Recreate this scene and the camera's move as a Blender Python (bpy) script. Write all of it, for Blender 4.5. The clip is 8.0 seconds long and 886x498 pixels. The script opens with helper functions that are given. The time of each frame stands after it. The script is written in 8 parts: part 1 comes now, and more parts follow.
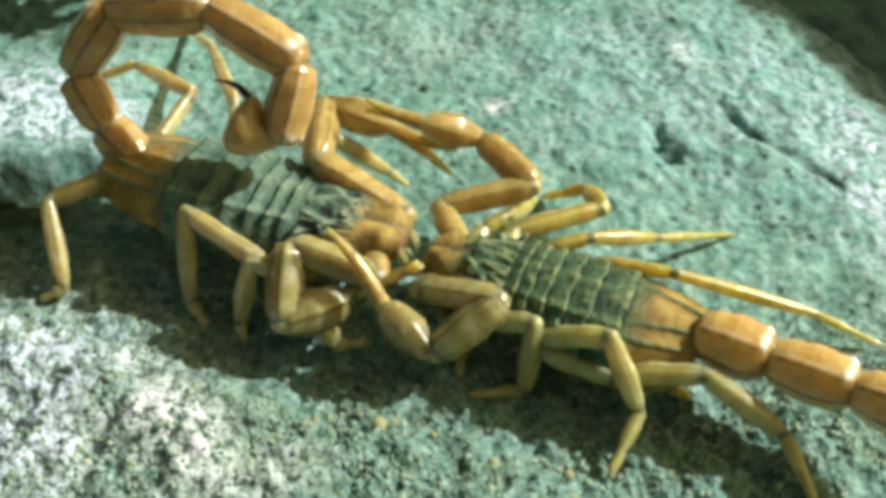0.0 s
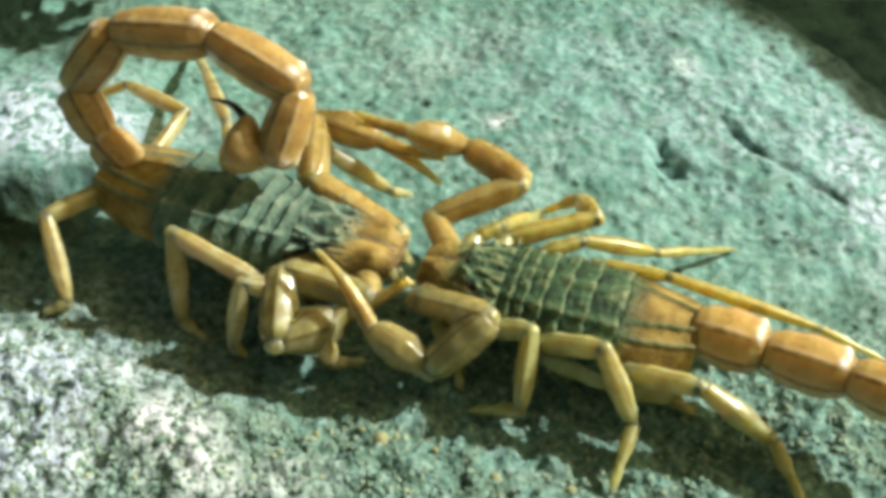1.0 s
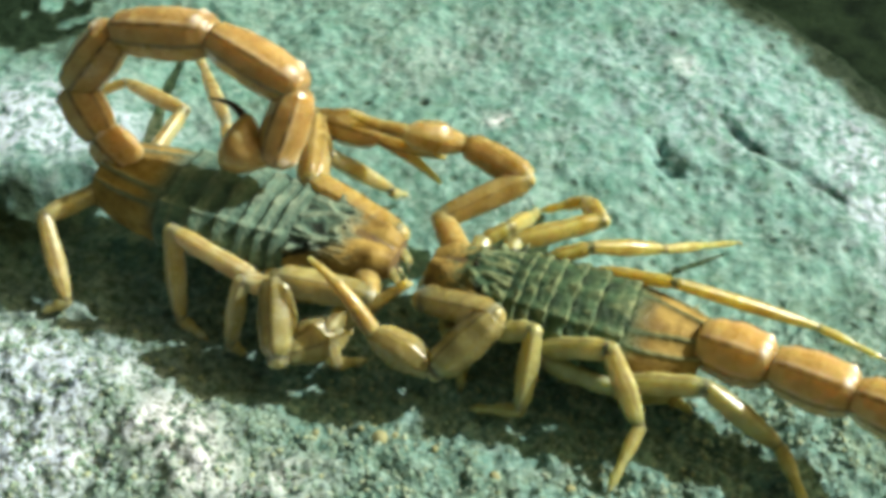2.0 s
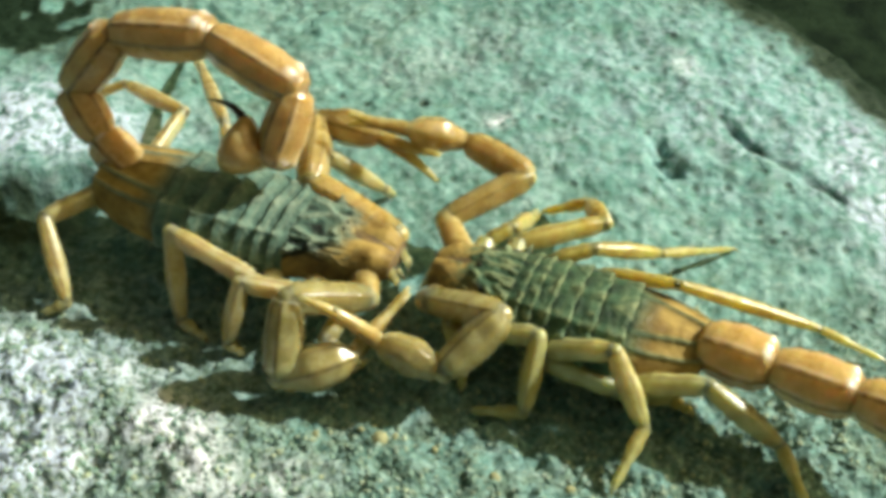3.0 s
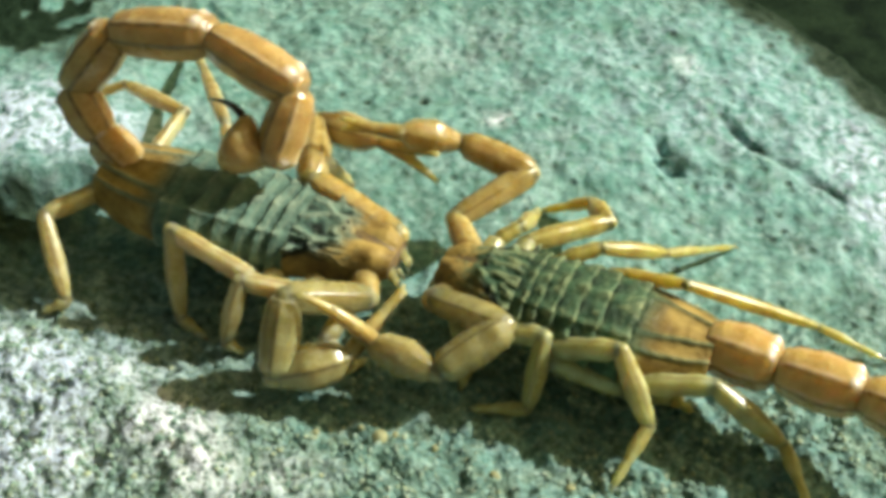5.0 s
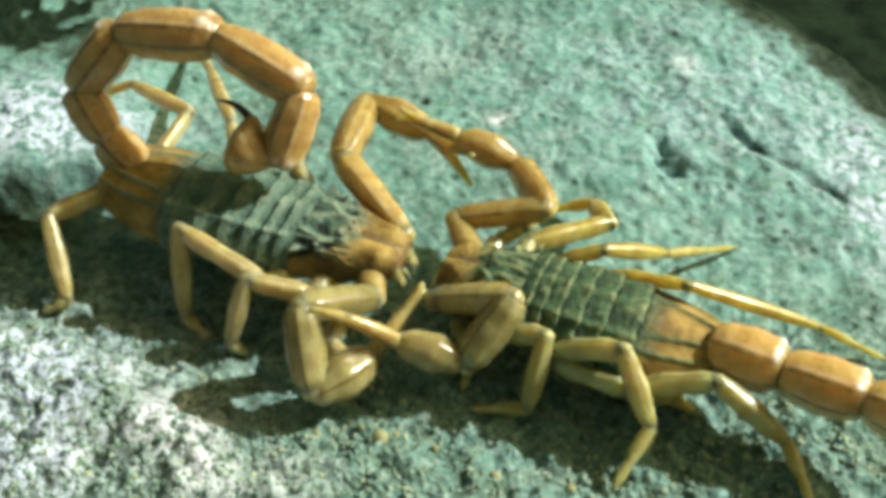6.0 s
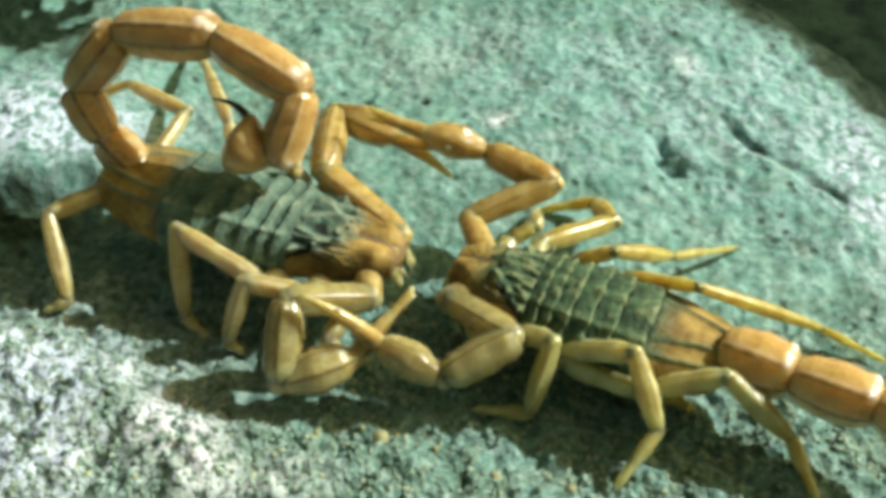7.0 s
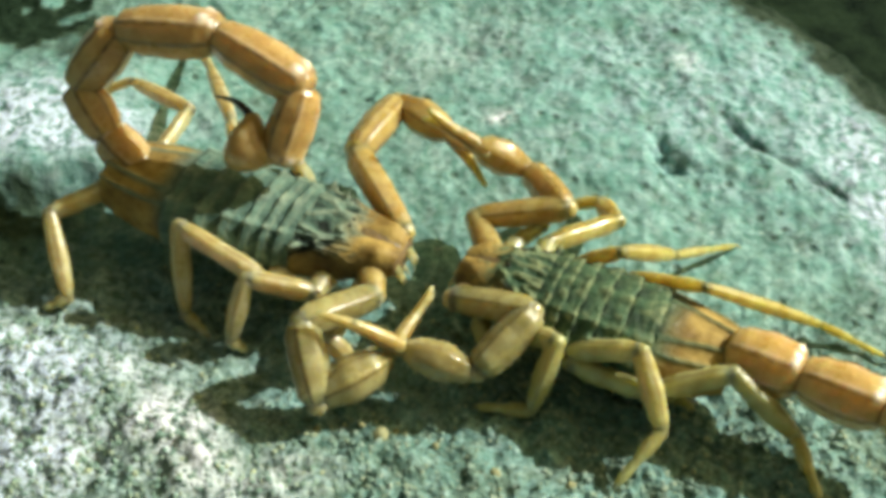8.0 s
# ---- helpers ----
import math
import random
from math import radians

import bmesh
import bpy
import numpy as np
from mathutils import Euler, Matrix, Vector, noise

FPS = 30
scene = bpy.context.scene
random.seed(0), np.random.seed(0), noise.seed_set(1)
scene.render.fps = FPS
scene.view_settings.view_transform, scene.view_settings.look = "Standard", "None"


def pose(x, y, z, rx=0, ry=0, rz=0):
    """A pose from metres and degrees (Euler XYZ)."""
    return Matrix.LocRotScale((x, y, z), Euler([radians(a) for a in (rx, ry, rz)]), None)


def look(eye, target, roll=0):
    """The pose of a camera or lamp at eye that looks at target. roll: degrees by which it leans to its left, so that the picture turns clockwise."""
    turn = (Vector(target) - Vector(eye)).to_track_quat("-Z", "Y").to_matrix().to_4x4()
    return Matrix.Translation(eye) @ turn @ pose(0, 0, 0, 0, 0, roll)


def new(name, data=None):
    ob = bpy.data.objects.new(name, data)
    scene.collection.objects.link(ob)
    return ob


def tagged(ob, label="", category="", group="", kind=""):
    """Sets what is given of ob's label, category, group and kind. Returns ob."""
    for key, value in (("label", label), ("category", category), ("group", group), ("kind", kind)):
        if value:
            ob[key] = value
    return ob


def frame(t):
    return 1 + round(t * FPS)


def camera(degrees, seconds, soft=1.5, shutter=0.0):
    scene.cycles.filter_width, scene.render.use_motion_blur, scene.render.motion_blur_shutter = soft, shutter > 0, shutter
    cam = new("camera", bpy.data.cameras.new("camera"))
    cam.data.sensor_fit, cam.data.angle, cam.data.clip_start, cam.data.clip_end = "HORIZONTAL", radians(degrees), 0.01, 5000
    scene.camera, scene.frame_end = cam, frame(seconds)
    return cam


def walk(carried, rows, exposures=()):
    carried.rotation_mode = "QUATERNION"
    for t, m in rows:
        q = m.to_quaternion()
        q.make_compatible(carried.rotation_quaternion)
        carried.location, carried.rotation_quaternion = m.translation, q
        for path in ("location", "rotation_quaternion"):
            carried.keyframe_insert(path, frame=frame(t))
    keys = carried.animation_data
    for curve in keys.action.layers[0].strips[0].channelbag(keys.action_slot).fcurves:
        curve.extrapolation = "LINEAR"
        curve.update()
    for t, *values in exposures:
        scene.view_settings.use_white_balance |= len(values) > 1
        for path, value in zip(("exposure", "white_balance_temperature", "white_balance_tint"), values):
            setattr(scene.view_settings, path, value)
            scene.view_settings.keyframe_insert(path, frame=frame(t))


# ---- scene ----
# Lengths below are in millimetres; MM turns them into metres.
MM = 0.001

# ---- camera ----
cam = camera(40.0, 8.0, soft=4.8)
walk(cam, [
    (0.0, pose(0, -0.08132, 0.08132, 44.335, 0, -0.160)),
    (0.1, pose(0, -0.08132, 0.08132, 44.681, 0, -0.093)),
    (0.2, pose(0, -0.08132, 0.08132, 44.920, 0, 0.000)),
    (0.3, pose(0, -0.08132, 0.08132, 44.987, 0, 0.027)),
    (0.5, pose(0, -0.08132, 0.08132, 44.960, 0, 0.045)),
    (1.0, pose(0, -0.08132, 0.08132, 45.021, 0, 0.013)),
    (1.5, pose(0, -0.08132, 0.08132, 44.947, 0, -0.037)),
    (3.0, pose(0, -0.08132, 0.08132, 45.008, 0, -0.037)),
    (3.5, pose(0, -0.08132, 0.08132, 45.000, 0, 0.000)),
    (4.0, pose(0, -0.08132, 0.08132, 44.947, 0, 0.027)),
    (4.5, pose(0, -0.08132, 0.08132, 44.934, 0, -0.040)),
    (6.0, pose(0, -0.08132, 0.08132, 44.934, 0, 0.000)),
    (6.5, pose(0, -0.08132, 0.08132, 44.973, 0, 0.040)),
    (7.0, pose(0, -0.08132, 0.08132, 44.947, 0, 0.027)),
    (7.5, pose(0, -0.08132, 0.08132, 44.965, 0, -0.013)),
    (7.8, pose(0, -0.08132, 0.08132, 44.894, 0, 0.000)),
    (8.0, pose(0, -0.08132, 0.08132, 44.814, 0, 0.027)),
], exposures=[(0.0, 0.09, 6500, 2), (8.0, 0.09, 6500, 2)])

# ---- sky and sun ----
world = bpy.data.worlds.new("sky")
scene.world = world
world.use_nodes = True
wn, wl = world.node_tree.nodes, world.node_tree.links
sky = wn.new("ShaderNodeTexSky")
sky.sky_type, sky.sun_disc = "NISHITA", False
SUN_ELEVATION, SUN_AZIMUTH = 37.0, 18.0  # azimuth: degrees from +x towards +y
sky.sun_elevation, sky.sun_rotation = radians(SUN_ELEVATION), radians(90 - SUN_AZIMUTH)
sky.air_density, sky.dust_density, sky.ozone_density = 0.7, 7.0, 0.3
tint = wn.new("ShaderNodeMix")
tint.data_type, tint.blend_type = "RGBA", "MULTIPLY"
tint.inputs["Factor"].default_value, tint.inputs[7].default_value = 1.0, (1.0, 0.90, 0.46, 1)
wl.new(sky.outputs["Color"], tint.inputs[6])
wl.new(tint.outputs[2], wn["Background"].inputs["Color"])
wn["Background"].inputs["Strength"].default_value = 0.073
sun = new("sun", bpy.data.lights.new("sun", "SUN"))
sun.data.energy, sun.data.angle, sun.data.color = 5.0, radians(0.8), (1.0, 0.98, 0.95)
sun_dir = Vector((math.cos(radians(SUN_ELEVATION)) * math.cos(radians(SUN_AZIMUTH)),
                  math.cos(radians(SUN_ELEVATION)) * math.sin(radians(SUN_AZIMUTH)), math.sin(radians(SUN_ELEVATION))))
sun.matrix_basis = look(sun_dir * 2, (0, 0, 0))


# ---- materials ----
class Nodes:
    """Short hand for building a node material."""

    def __init__(self, name):
        self.mat = bpy.data.materials.new(name)
        self.mat.use_nodes = True
        self.n, self.l = self.mat.node_tree.nodes, self.mat.node_tree.links
        self.bsdf = self.n["Principled BSDF"]
        self.coord = self.n.new("ShaderNodeTexCoord").outputs["Object"]

    def put(self, socket, value):
        if isinstance(value, bpy.types.NodeSocket):
            self.l.new(value, socket)
        else:
            socket.default_value = value

    def noise(self, scale, detail=3.0, rough=0.55, distort=0.0):
        t = self.n.new("ShaderNodeTexNoise")
        self.l.new(self.coord, t.inputs["Vector"])
        t.inputs["Scale"].default_value, t.inputs["Detail"].default_value = scale, detail
        t.inputs["Roughness"].default_value, t.inputs["Distortion"].default_value = rough, distort
        return t.outputs["Fac"]

    def cells(self, scale, out="Distance"):
        t = self.n.new("ShaderNodeTexVoronoi")
        self.l.new(self.coord, t.inputs["Vector"])
        t.inputs["Scale"].default_value = scale
        return t.outputs[out]

    def attr(self, name):
        a = self.n.new("ShaderNodeAttribute")
        a.attribute_name = name
        return a.outputs["Fac"]

    def step(self, value, lo, hi, to_lo=0.0, to_hi=1.0):
        r = self.n.new("ShaderNodeMapRange")
        self.put(r.inputs["Value"], value)
        for k, v in zip(("From Min", "From Max", "To Min", "To Max"), (lo, hi, to_lo, to_hi)):
            r.inputs[k].default_value = v
        return r.outputs["Result"]

    def calc(self, op, a, b=0.0):
        m = self.n.new("ShaderNodeMath")
        m.operation = op
        self.put(m.inputs[0], a), self.put(m.inputs[1], b)
        return m.outputs[0]

    def mix(self, fac, a, b):
        m = self.n.new("ShaderNodeMix")
        m.data_type = "RGBA"
        self.put(m.inputs["Factor"], fac)
        self.put(m.inputs[6], (*a, 1) if isinstance(a, tuple) else a)
        self.put(m.inputs[7], (*b, 1) if isinstance(b, tuple) else b)
        return m.outputs[2]

    def bump(self, height, depth, strength=1.0):
        b = self.n.new("ShaderNodeBump")
        b.inputs["Distance"].default_value = depth
        self.put(b.inputs["Strength"], strength)
        self.put(b.inputs["Height"], height)
        self.l.new(b.outputs["Normal"], self.bsdf.inputs["Normal"])

    def finish(self, color, rough, **more):
        self.put(self.bsdf.inputs["Base Color"], color)
        self.put(self.bsdf.inputs["Roughness"], rough)
        for k, v in more.items():
            self.put(self.bsdf.inputs[k.replace("_", " ")], v)
        return self.mat


def rock_material():
    m = Nodes("lichened_rock")
    grain, fine, broad = m.noise(1150, 4, 0.62), m.noise(3000, 2, 0.6), m.noise(95, 4, 0.6)
    mottle, patch = m.noise(430, 4, 0.6), m.noise(190, 3, 0.6)
    coarse = m.attr("coarse")
    base = m.mix(m.step(broad, 0.35, 0.65), (0.080, 0.253, 0.214), (0.138, 0.371, 0.335))
    base = m.mix(m.step(patch, 0.36, 0.52, 0.4, 0.0), base, (0.062, 0.165, 0.122))
    base = m.mix(m.step(patch, 0.54, 0.68, 0.0, 0.35), base, (0.29, 0.51, 0.475))
    base = m.mix(m.calc("MULTIPLY", m.step(mottle, 0.34, 0.50, 0.78, 0.0), m.step(coarse, 0, 1, 0.42, 0.95)), base, (0.052, 0.125, 0.088))
    base = m.mix(m.calc("MULTIPLY", m.step(mottle, 0.55, 0.68, 0.0, 0.6), m.step(coarse, 0, 1, 0.55, 1.0)), base, (0.32, 0.545, 0.51))
    base = m.mix(m.calc("MULTIPLY", m.step(grain, 0.36, 0.48, 0.68, 0.0), m.step(coarse, 0, 1, 0.10, 1.0)), base, (0.036, 0.085, 0.055))
    base = m.mix(m.calc("MULTIPLY", m.step(grain, 0.55, 0.68, 0.0, 0.75), m.step(coarse, 0, 1, 0.22, 1.0)), base, (0.42, 0.63, 0.59))
    olive = m.step(m.noise(330, 3), 0.52, 0.68, 0.0, 0.5)
    base = m.mix(m.calc("MULTIPLY", olive, m.step(coarse, 0, 1, 0.4, 1.0)), base, (0.15, 0.20, 0.09))
    base = m.mix(m.step(m.attr("grey"), 0, 1, 0.0, 0.6), base, m.mix(m.step(grain, 0.38, 0.62), (0.085, 0.135, 0.10), (0.37, 0.455, 0.425)))
    pale = m.calc("MULTIPLY", m.attr("pale"), m.step(grain, 0.36, 0.50))
    base = m.mix(pale, base, (0.79, 0.82, 0.88))
    blue = m.calc("MULTIPLY", m.attr("blue"), m.step(grain, 0.38, 0.56))
    base = m.mix(blue, base, (0.62, 0.72, 0.90))
    base = m.mix(m.calc("MULTIPLY", m.step(fine, 0.36, 0.46, 0.3, 0.0), coarse), base, (0.05, 0.085, 0.06))
    base = m.mix(m.calc("MULTIPLY", m.step(fine, 0.62, 0.72, 0.0, 0.4), m.step(coarse, 0, 1, 0.3, 1.0)), base, (0.66, 0.68, 0.50))
    pits = m.calc("MULTIPLY", m.step(m.cells(400), 0.10, 0.24, 1.0, 0.0), m.step(m.noise(150, 2), 0.44, 0.56))
    base = m.mix(m.calc("MULTIPLY", pits, 0.8), base, (0.035, 0.075, 0.05))
    flecks = m.calc("MULTIPLY", m.step(m.cells(620), 0.10, 0.22, 1.0, 0.0), m.step(m.noise(210, 2), 0.5, 0.6))
    base = m.mix(m.calc("MULTIPLY", flecks, 0.5), base, (0.55, 0.70, 0.66))
    # olive-black tone: painted shade at rim, far left and cracks, plus a stained corner
    half_dark = m.step(m.attr("shade_stain"), 0.0, 0.5)
    base = m.mix(half_dark, base, (0.030, 0.056, 0.032))
    base = m.mix(m.step(m.attr("shade_stain"), 0.4, 1.0), base, (0.016, 0.030, 0.018))
    # the falling face past the rim turns near-black: shade put into the colour
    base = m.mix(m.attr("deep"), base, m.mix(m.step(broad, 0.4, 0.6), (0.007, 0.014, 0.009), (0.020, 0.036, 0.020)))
    m.bump(m.calc("ADD", m.calc("MULTIPLY", mottle, 1.6), m.calc("SUBTRACT", m.calc("ADD", grain, m.calc("MULTIPLY", fine, 0.4)), m.calc("MULTIPLY", pits, 0.8))), 0.00055, m.step(coarse, 0, 1, 0.55, 1.0))
    return m.finish(base, m.step(fine, 0.3, 0.7, 0.9, 0.55), Specular_IOR_Level=m.step(m.attr("shade_stain"), 0, 1, 0.5, 0.02))


def chitin(name, light, dark, keel, rough=0.3, speckle=0.25, amber=None, lined=0.1):
    """Waxy shell: two tones of colour, darker along the keels."""
    m = Nodes(name)
    col = m.mix(m.step(m.noise(300, 4, 0.65), 0.36, 0.64), dark, light)
    col = m.mix(m.step(m.noise(620, 3, 0.6, 0.4), 0.50, 0.72, 0.0, 0.4), col, tuple(min(0.9, c * k) for c, k in zip(light, (1.25, 1.35, 1.9))))
    col = m.mix(m.step(m.noise(480, 3, 0.6), 0.56, 0.76, 0.0, 0.35), col, (dark[0] * 0.9, dark[1] * 0.68, dark[2] * 0.5))
    if amber:
        col = m.mix(m.attr("joint"), col, amber)
    col = m.mix(m.calc("MULTIPLY", m.step(m.noise(2600, 2), 0.55, 0.7), speckle), col, tuple(c * 0.45 for c in dark))
    col = m.mix(m.calc("MULTIPLY", m.attr("keel"), m.step(m.noise(700, 3), 0.34, 0.52, lined, min(1.0, lined + 0.6))), col, keel)
    m.bump(m.calc("ADD", m.noise(2200, 3), m.calc("MULTIPLY", m.noise(600, 3), 2.0)), 0.00009, 0.6)
    return m.finish(col, m.step(m.noise(900, 3), 0.3, 0.7, rough - 0.06, rough + 0.2), Coat_Weight=0.4, Coat_Roughness=0.2, Specular_IOR_Level=0.65, Subsurface_Weight=0.8,
                    Subsurface_Radius=(1.0, 0.72, 0.32), Subsurface_Scale=0.0042)


def plate_material(name, light, dark, spot):
    """Dark back plates with pale granules on keels and hind edges."""
    m = Nodes(name)
    col = m.mix(m.step(m.noise(420, 4, 0.7), 0.35, 0.62), dark, light)
    fleck = m.step(m.noise(1300, 3, 0.7), 0.35, 0.6)
    col = m.mix(m.calc("MULTIPLY", m.attr("mark"), m.step(fleck, 0.0, 1.0, 0.35, 1.0)), col, spot)
    col = m.mix(m.attr("warm"), col, m.mix(m.step(m.noise(500, 3), 0.4, 0.62), (0.22, 0.14, 0.040), (0.43, 0.30, 0.090)))
    col = m.mix(m.attr("black"), col, (0.014, 0.02, 0.016))
    grain = m.calc("ADD", m.noise(2200, 3, 0.7), m.calc("MULTIPLY", m.cells(1500), 0.6))
    m.bump(m.calc("MULTIPLY", grain, m.step(m.attr("warm"), 0, 1, 1.0, 0.4)), 0.00026, 0.8)
    return m.finish(col, m.step(m.noise(1500, 2), 0.3, 0.7, 0.34, 0.6), Specular_IOR_Level=0.18)


def plain(name, color, rough, coat=0.0):
    m = Nodes(name)
    col = m.mix(m.step(m.noise(1500, 2), 0.3, 0.7), tuple(c * 0.75 for c in color), color)
    return m.finish(col, rough, Coat_Weight=coat)


def grain_material():
    m = Nodes("sand_grains")
    info = m.n.new("ShaderNodeNewGeometry").outputs["Random Per Island"]
    col = m.mix(m.step(info, 0.0, 0.45), (0.05, 0.10, 0.07), (0.22, 0.36, 0.28))
    col = m.mix(m.step(info, 0.6, 0.8), col, (0.44, 0.52, 0.42))
    col = m.mix(m.step(info, 0.86, 0.92), col, (0.52, 0.56, 0.33))
    return m.finish(m.mix(m.step(m.noise(2500, 2), 0.3, 0.7), col, (0.2, 0.3, 0.24)), 0.6)


ROCK = rock_material()
GRAIN = grain_material()
PALP_OLIVE = chitin("olive_amber_shell", (0.375, 0.338, 0.142), (0.228, 0.198, 0.074), (0.118, 0.084, 0.029), 0.24, 0.2, (0.500, 0.415, 0.215), 0.75)
PALP = chitin("amber_shell", (0.475, 0.362, 0.125), (0.338, 0.232, 0.066), (0.155, 0.092, 0.026), 0.25, 0.2, (0.520, 0.440, 0.190), 0.35)
TAIL = chitin("orange_shell", (0.535, 0.372, 0.138), (0.420, 0.256, 0.079), (0.120, 0.064, 0.023), 0.27, 0.15, (0.712, 0.617, 0.529), 0.8)
TAIL_GOLD = chitin("golden_shell", (0.650, 0.462, 0.158), (0.530, 0.335, 0.092), (0.217, 0.115, 0.033), 0.25, 0.15, (0.812, 0.670, 0.590), 0.7)
CLAW = chitin("honey_shell", (0.380, 0.334, 0.138), (0.240, 0.202, 0.074), (0.150, 0.104, 0.032), 0.23, 0.2, (0.550, 0.410, 0.169), 0.6)
LEG = chitin("straw_shell", (0.484, 0.427, 0.211), (0.376, 0.301, 0.114), (0.257, 0.179, 0.063), 0.27, 0.12, (0.400, 0.280, 0.124))
LEG_GREEN = chitin("olive_straw_shell", (0.442, 0.421, 0.171), (0.323, 0.286, 0.099), (0.216, 0.174, 0.055), 0.28, 0.12, (0.360, 0.300, 0.102))
LEG_WARM = chitin("orange_straw_shell", (0.465, 0.401, 0.114), (0.349, 0.272, 0.065), (0.242, 0.166, 0.039), 0.25, 0.12, (0.390, 0.310, 0.090))
PLATE_A = plate_material("grey_green_plate", (0.145, 0.245, 0.190), (0.045, 0.092, 0.072), (0.39, 0.44, 0.32))
PLATE_B = plate_material("dark_green_plate", (0.082, 0.158, 0.088), (0.020, 0.050, 0.028), (0.39, 0.42, 0.215))
BELLY = chitin("belly_skin", (0.24, 0.15, 0.06), (0.15, 0.09, 0.035), (0.1, 0.06, 0.03), 0.4)
STING = plain("dark_sting", (0.035, 0.012, 0.006), 0.2, 0.4)
EYE = plain("black_eye", (0.01, 0.01, 0.012), 0.08, 0.6)
PEBBLE = plain("ochre_stone", (0.36, 0.36, 0.18), 0.7)


# ---- mesh helpers ----
def mesh_of(name, verts, faces, mat, attrs=None, smooth=True):
    """A mesh from rows of points in millimetres, with named values at its points."""
    me = bpy.data.meshes.new(name)
    me.from_pydata((np.asarray(verts) * MM).tolist(), [], faces)
    for key, values in (attrs or {}).items():
        me.attributes.new(key, "FLOAT", "POINT").data.foreach_set("value", np.asarray(values, dtype=np.float32))
    if smooth:
        me.polygons.foreach_set("use_smooth", [True] * len(me.polygons))
    me.materials.append(mat)
    me.update()
    return me


class Shell:
    """Collects lofted pieces for one mesh."""

    def __init__(self):
        self.v, self.f, self.a = [], [], {"keel": [], "joint": []}

    def loft(self, rings, sides=28, keels=(), keel_high=0.08, keel_wide=0.16, joint=0.0, line=200, facets=0):
        """rings: (x, y, z, half width, half height). keels: angles round the ring, 90 is up. Ends are closed by small caps."""
        first, n = len(self.v), len(rings)
        for i, (x, y, z, w, h) in enumerate(rings):
            end = min(i, n - 1 - i) / max(1, n - 1)
            for k in range(sides):
                a = 2 * math.pi * k / sides
                near = max([math.exp(-((math.degrees(a) - q + 180) % 360 - 180) ** 2 / (2 * (keel_wide * 57.3) ** 2)) for q in keels], default=0)
                s = 1 + keel_high * near * min(1, end * 6)
                s *= 1 + 0.022 * noise.noise((x * 1.1 + first, 1.6 * math.cos(a), 1.6 * math.sin(a)))
                if facets:
                    turn = (a + 0.35) % (2 * math.pi / facets) - math.pi / facets
                    s *= 1 + 0.75 * min(1, end * 6) * (1.06 * math.cos(math.pi / facets) / math.cos(turn) - 1)
                self.v.append((x, y + w * s * math.cos(a), z + h * s * math.sin(a)))
                core = max([1 if abs((math.degrees(a) - q + 180) % 360 - 180) < line / sides else 0 for q in keels], default=0)
                self.a["keel"].append(core * min(1, end * 8))
                self.a["joint"].append(max(joint, max(0, 1 - end * 9)))
        for i in range(n - 1):
            for k in range(sides):
                p, q = first + i * sides + k, first + i * sides + (k + 1) % sides
                self.f.append((p, q, q + sides, p + sides))
        self.f.append(tuple(first + k for k in reversed(range(sides))))
        self.f.append(tuple(first + (n - 1) * sides + k for k in range(sides)))
        return self

    def ball(self, x, y, z, r, stretch=1.0, joint=1.0):
        rings = [(x - r * stretch * math.cos(math.pi * i / 8), y, z, max(0.02, r * math.sin(math.pi * i / 8)), max(0.02, r * math.sin(math.pi * i / 8)))
                 for i in range(9)]
        return self.loft(rings, 16, joint=joint)

    def mesh(self, name, mat):
        return mesh_of(name, self.v, self.f, mat, self.a)


def part(name, me, parent, label="", m=None):
    ob = new(name, me)
    ob.parent = parent
    if m is not None:
        ob.matrix_basis = m
    if label:
        tagged(ob, label)
    return ob


def profile(length, stops, r, flat=1.0, sag=0.0, n=15):
    """Rings along x: stops are (share of length, share of radius), smoothed between."""
    xs, ys = [s[0] for s in stops], [s[1] for s in stops]
    rings = []
    for i in range(n):
        u = i / (n - 1)
        u = 0.5 - 0.5 * math.cos(math.pi * u) if n > 8 else u
        k = max(j for j in range(len(xs)) if xs[j] <= u + 1e-9)
        if k == len(xs) - 1:
            v = ys[-1]
        else:
            f = (u - xs[k]) / (xs[k + 1] - xs[k])
            v = ys[k] + (ys[k + 1] - ys[k]) * f * f * (3 - 2 * f)
        rings.append((u * length, 0, sag * 4 * u * (1 - u), r * v, r * v * flat))
    return rings


# ---- the rock ----
def lattice(x, y, cell, seed):
    """Smooth random heights in -1..1 on a square lattice."""
    table = np.random.RandomState(seed).rand(256, 256) * 2 - 1
    gx, gy = x / cell, y / cell
    ix, iy = np.floor(gx).astype(int), np.floor(gy).astype(int)
    fx, fy = gx - ix, gy - iy
    fx, fy = fx * fx * (3 - 2 * fx), fy * fy * (3 - 2 * fy)
    t = lambda i, j: table[i % 256, j % 256]
    return (t(ix, iy) * (1 - fx) + t(ix + 1, iy) * fx) * (1 - fy) + (t(ix, iy + 1) * (1 - fx) + t(ix + 1, iy + 1) * fx) * fy


def blob(x, y, cx, cy, rx, ry, turn=0):
    c, s = math.cos(radians(turn)), math.sin(radians(turn))
    u, v = (x - cx) * c + (y - cy) * s, -(x - cx) * s + (y - cy) * c
    return np.exp(-(u / rx) ** 2 - (v / ry) ** 2)


def soft(v, lo, hi):
    s = np.clip((v - lo) / (hi - lo), 0, 1)
    return s * s * (3 - 2 * s)


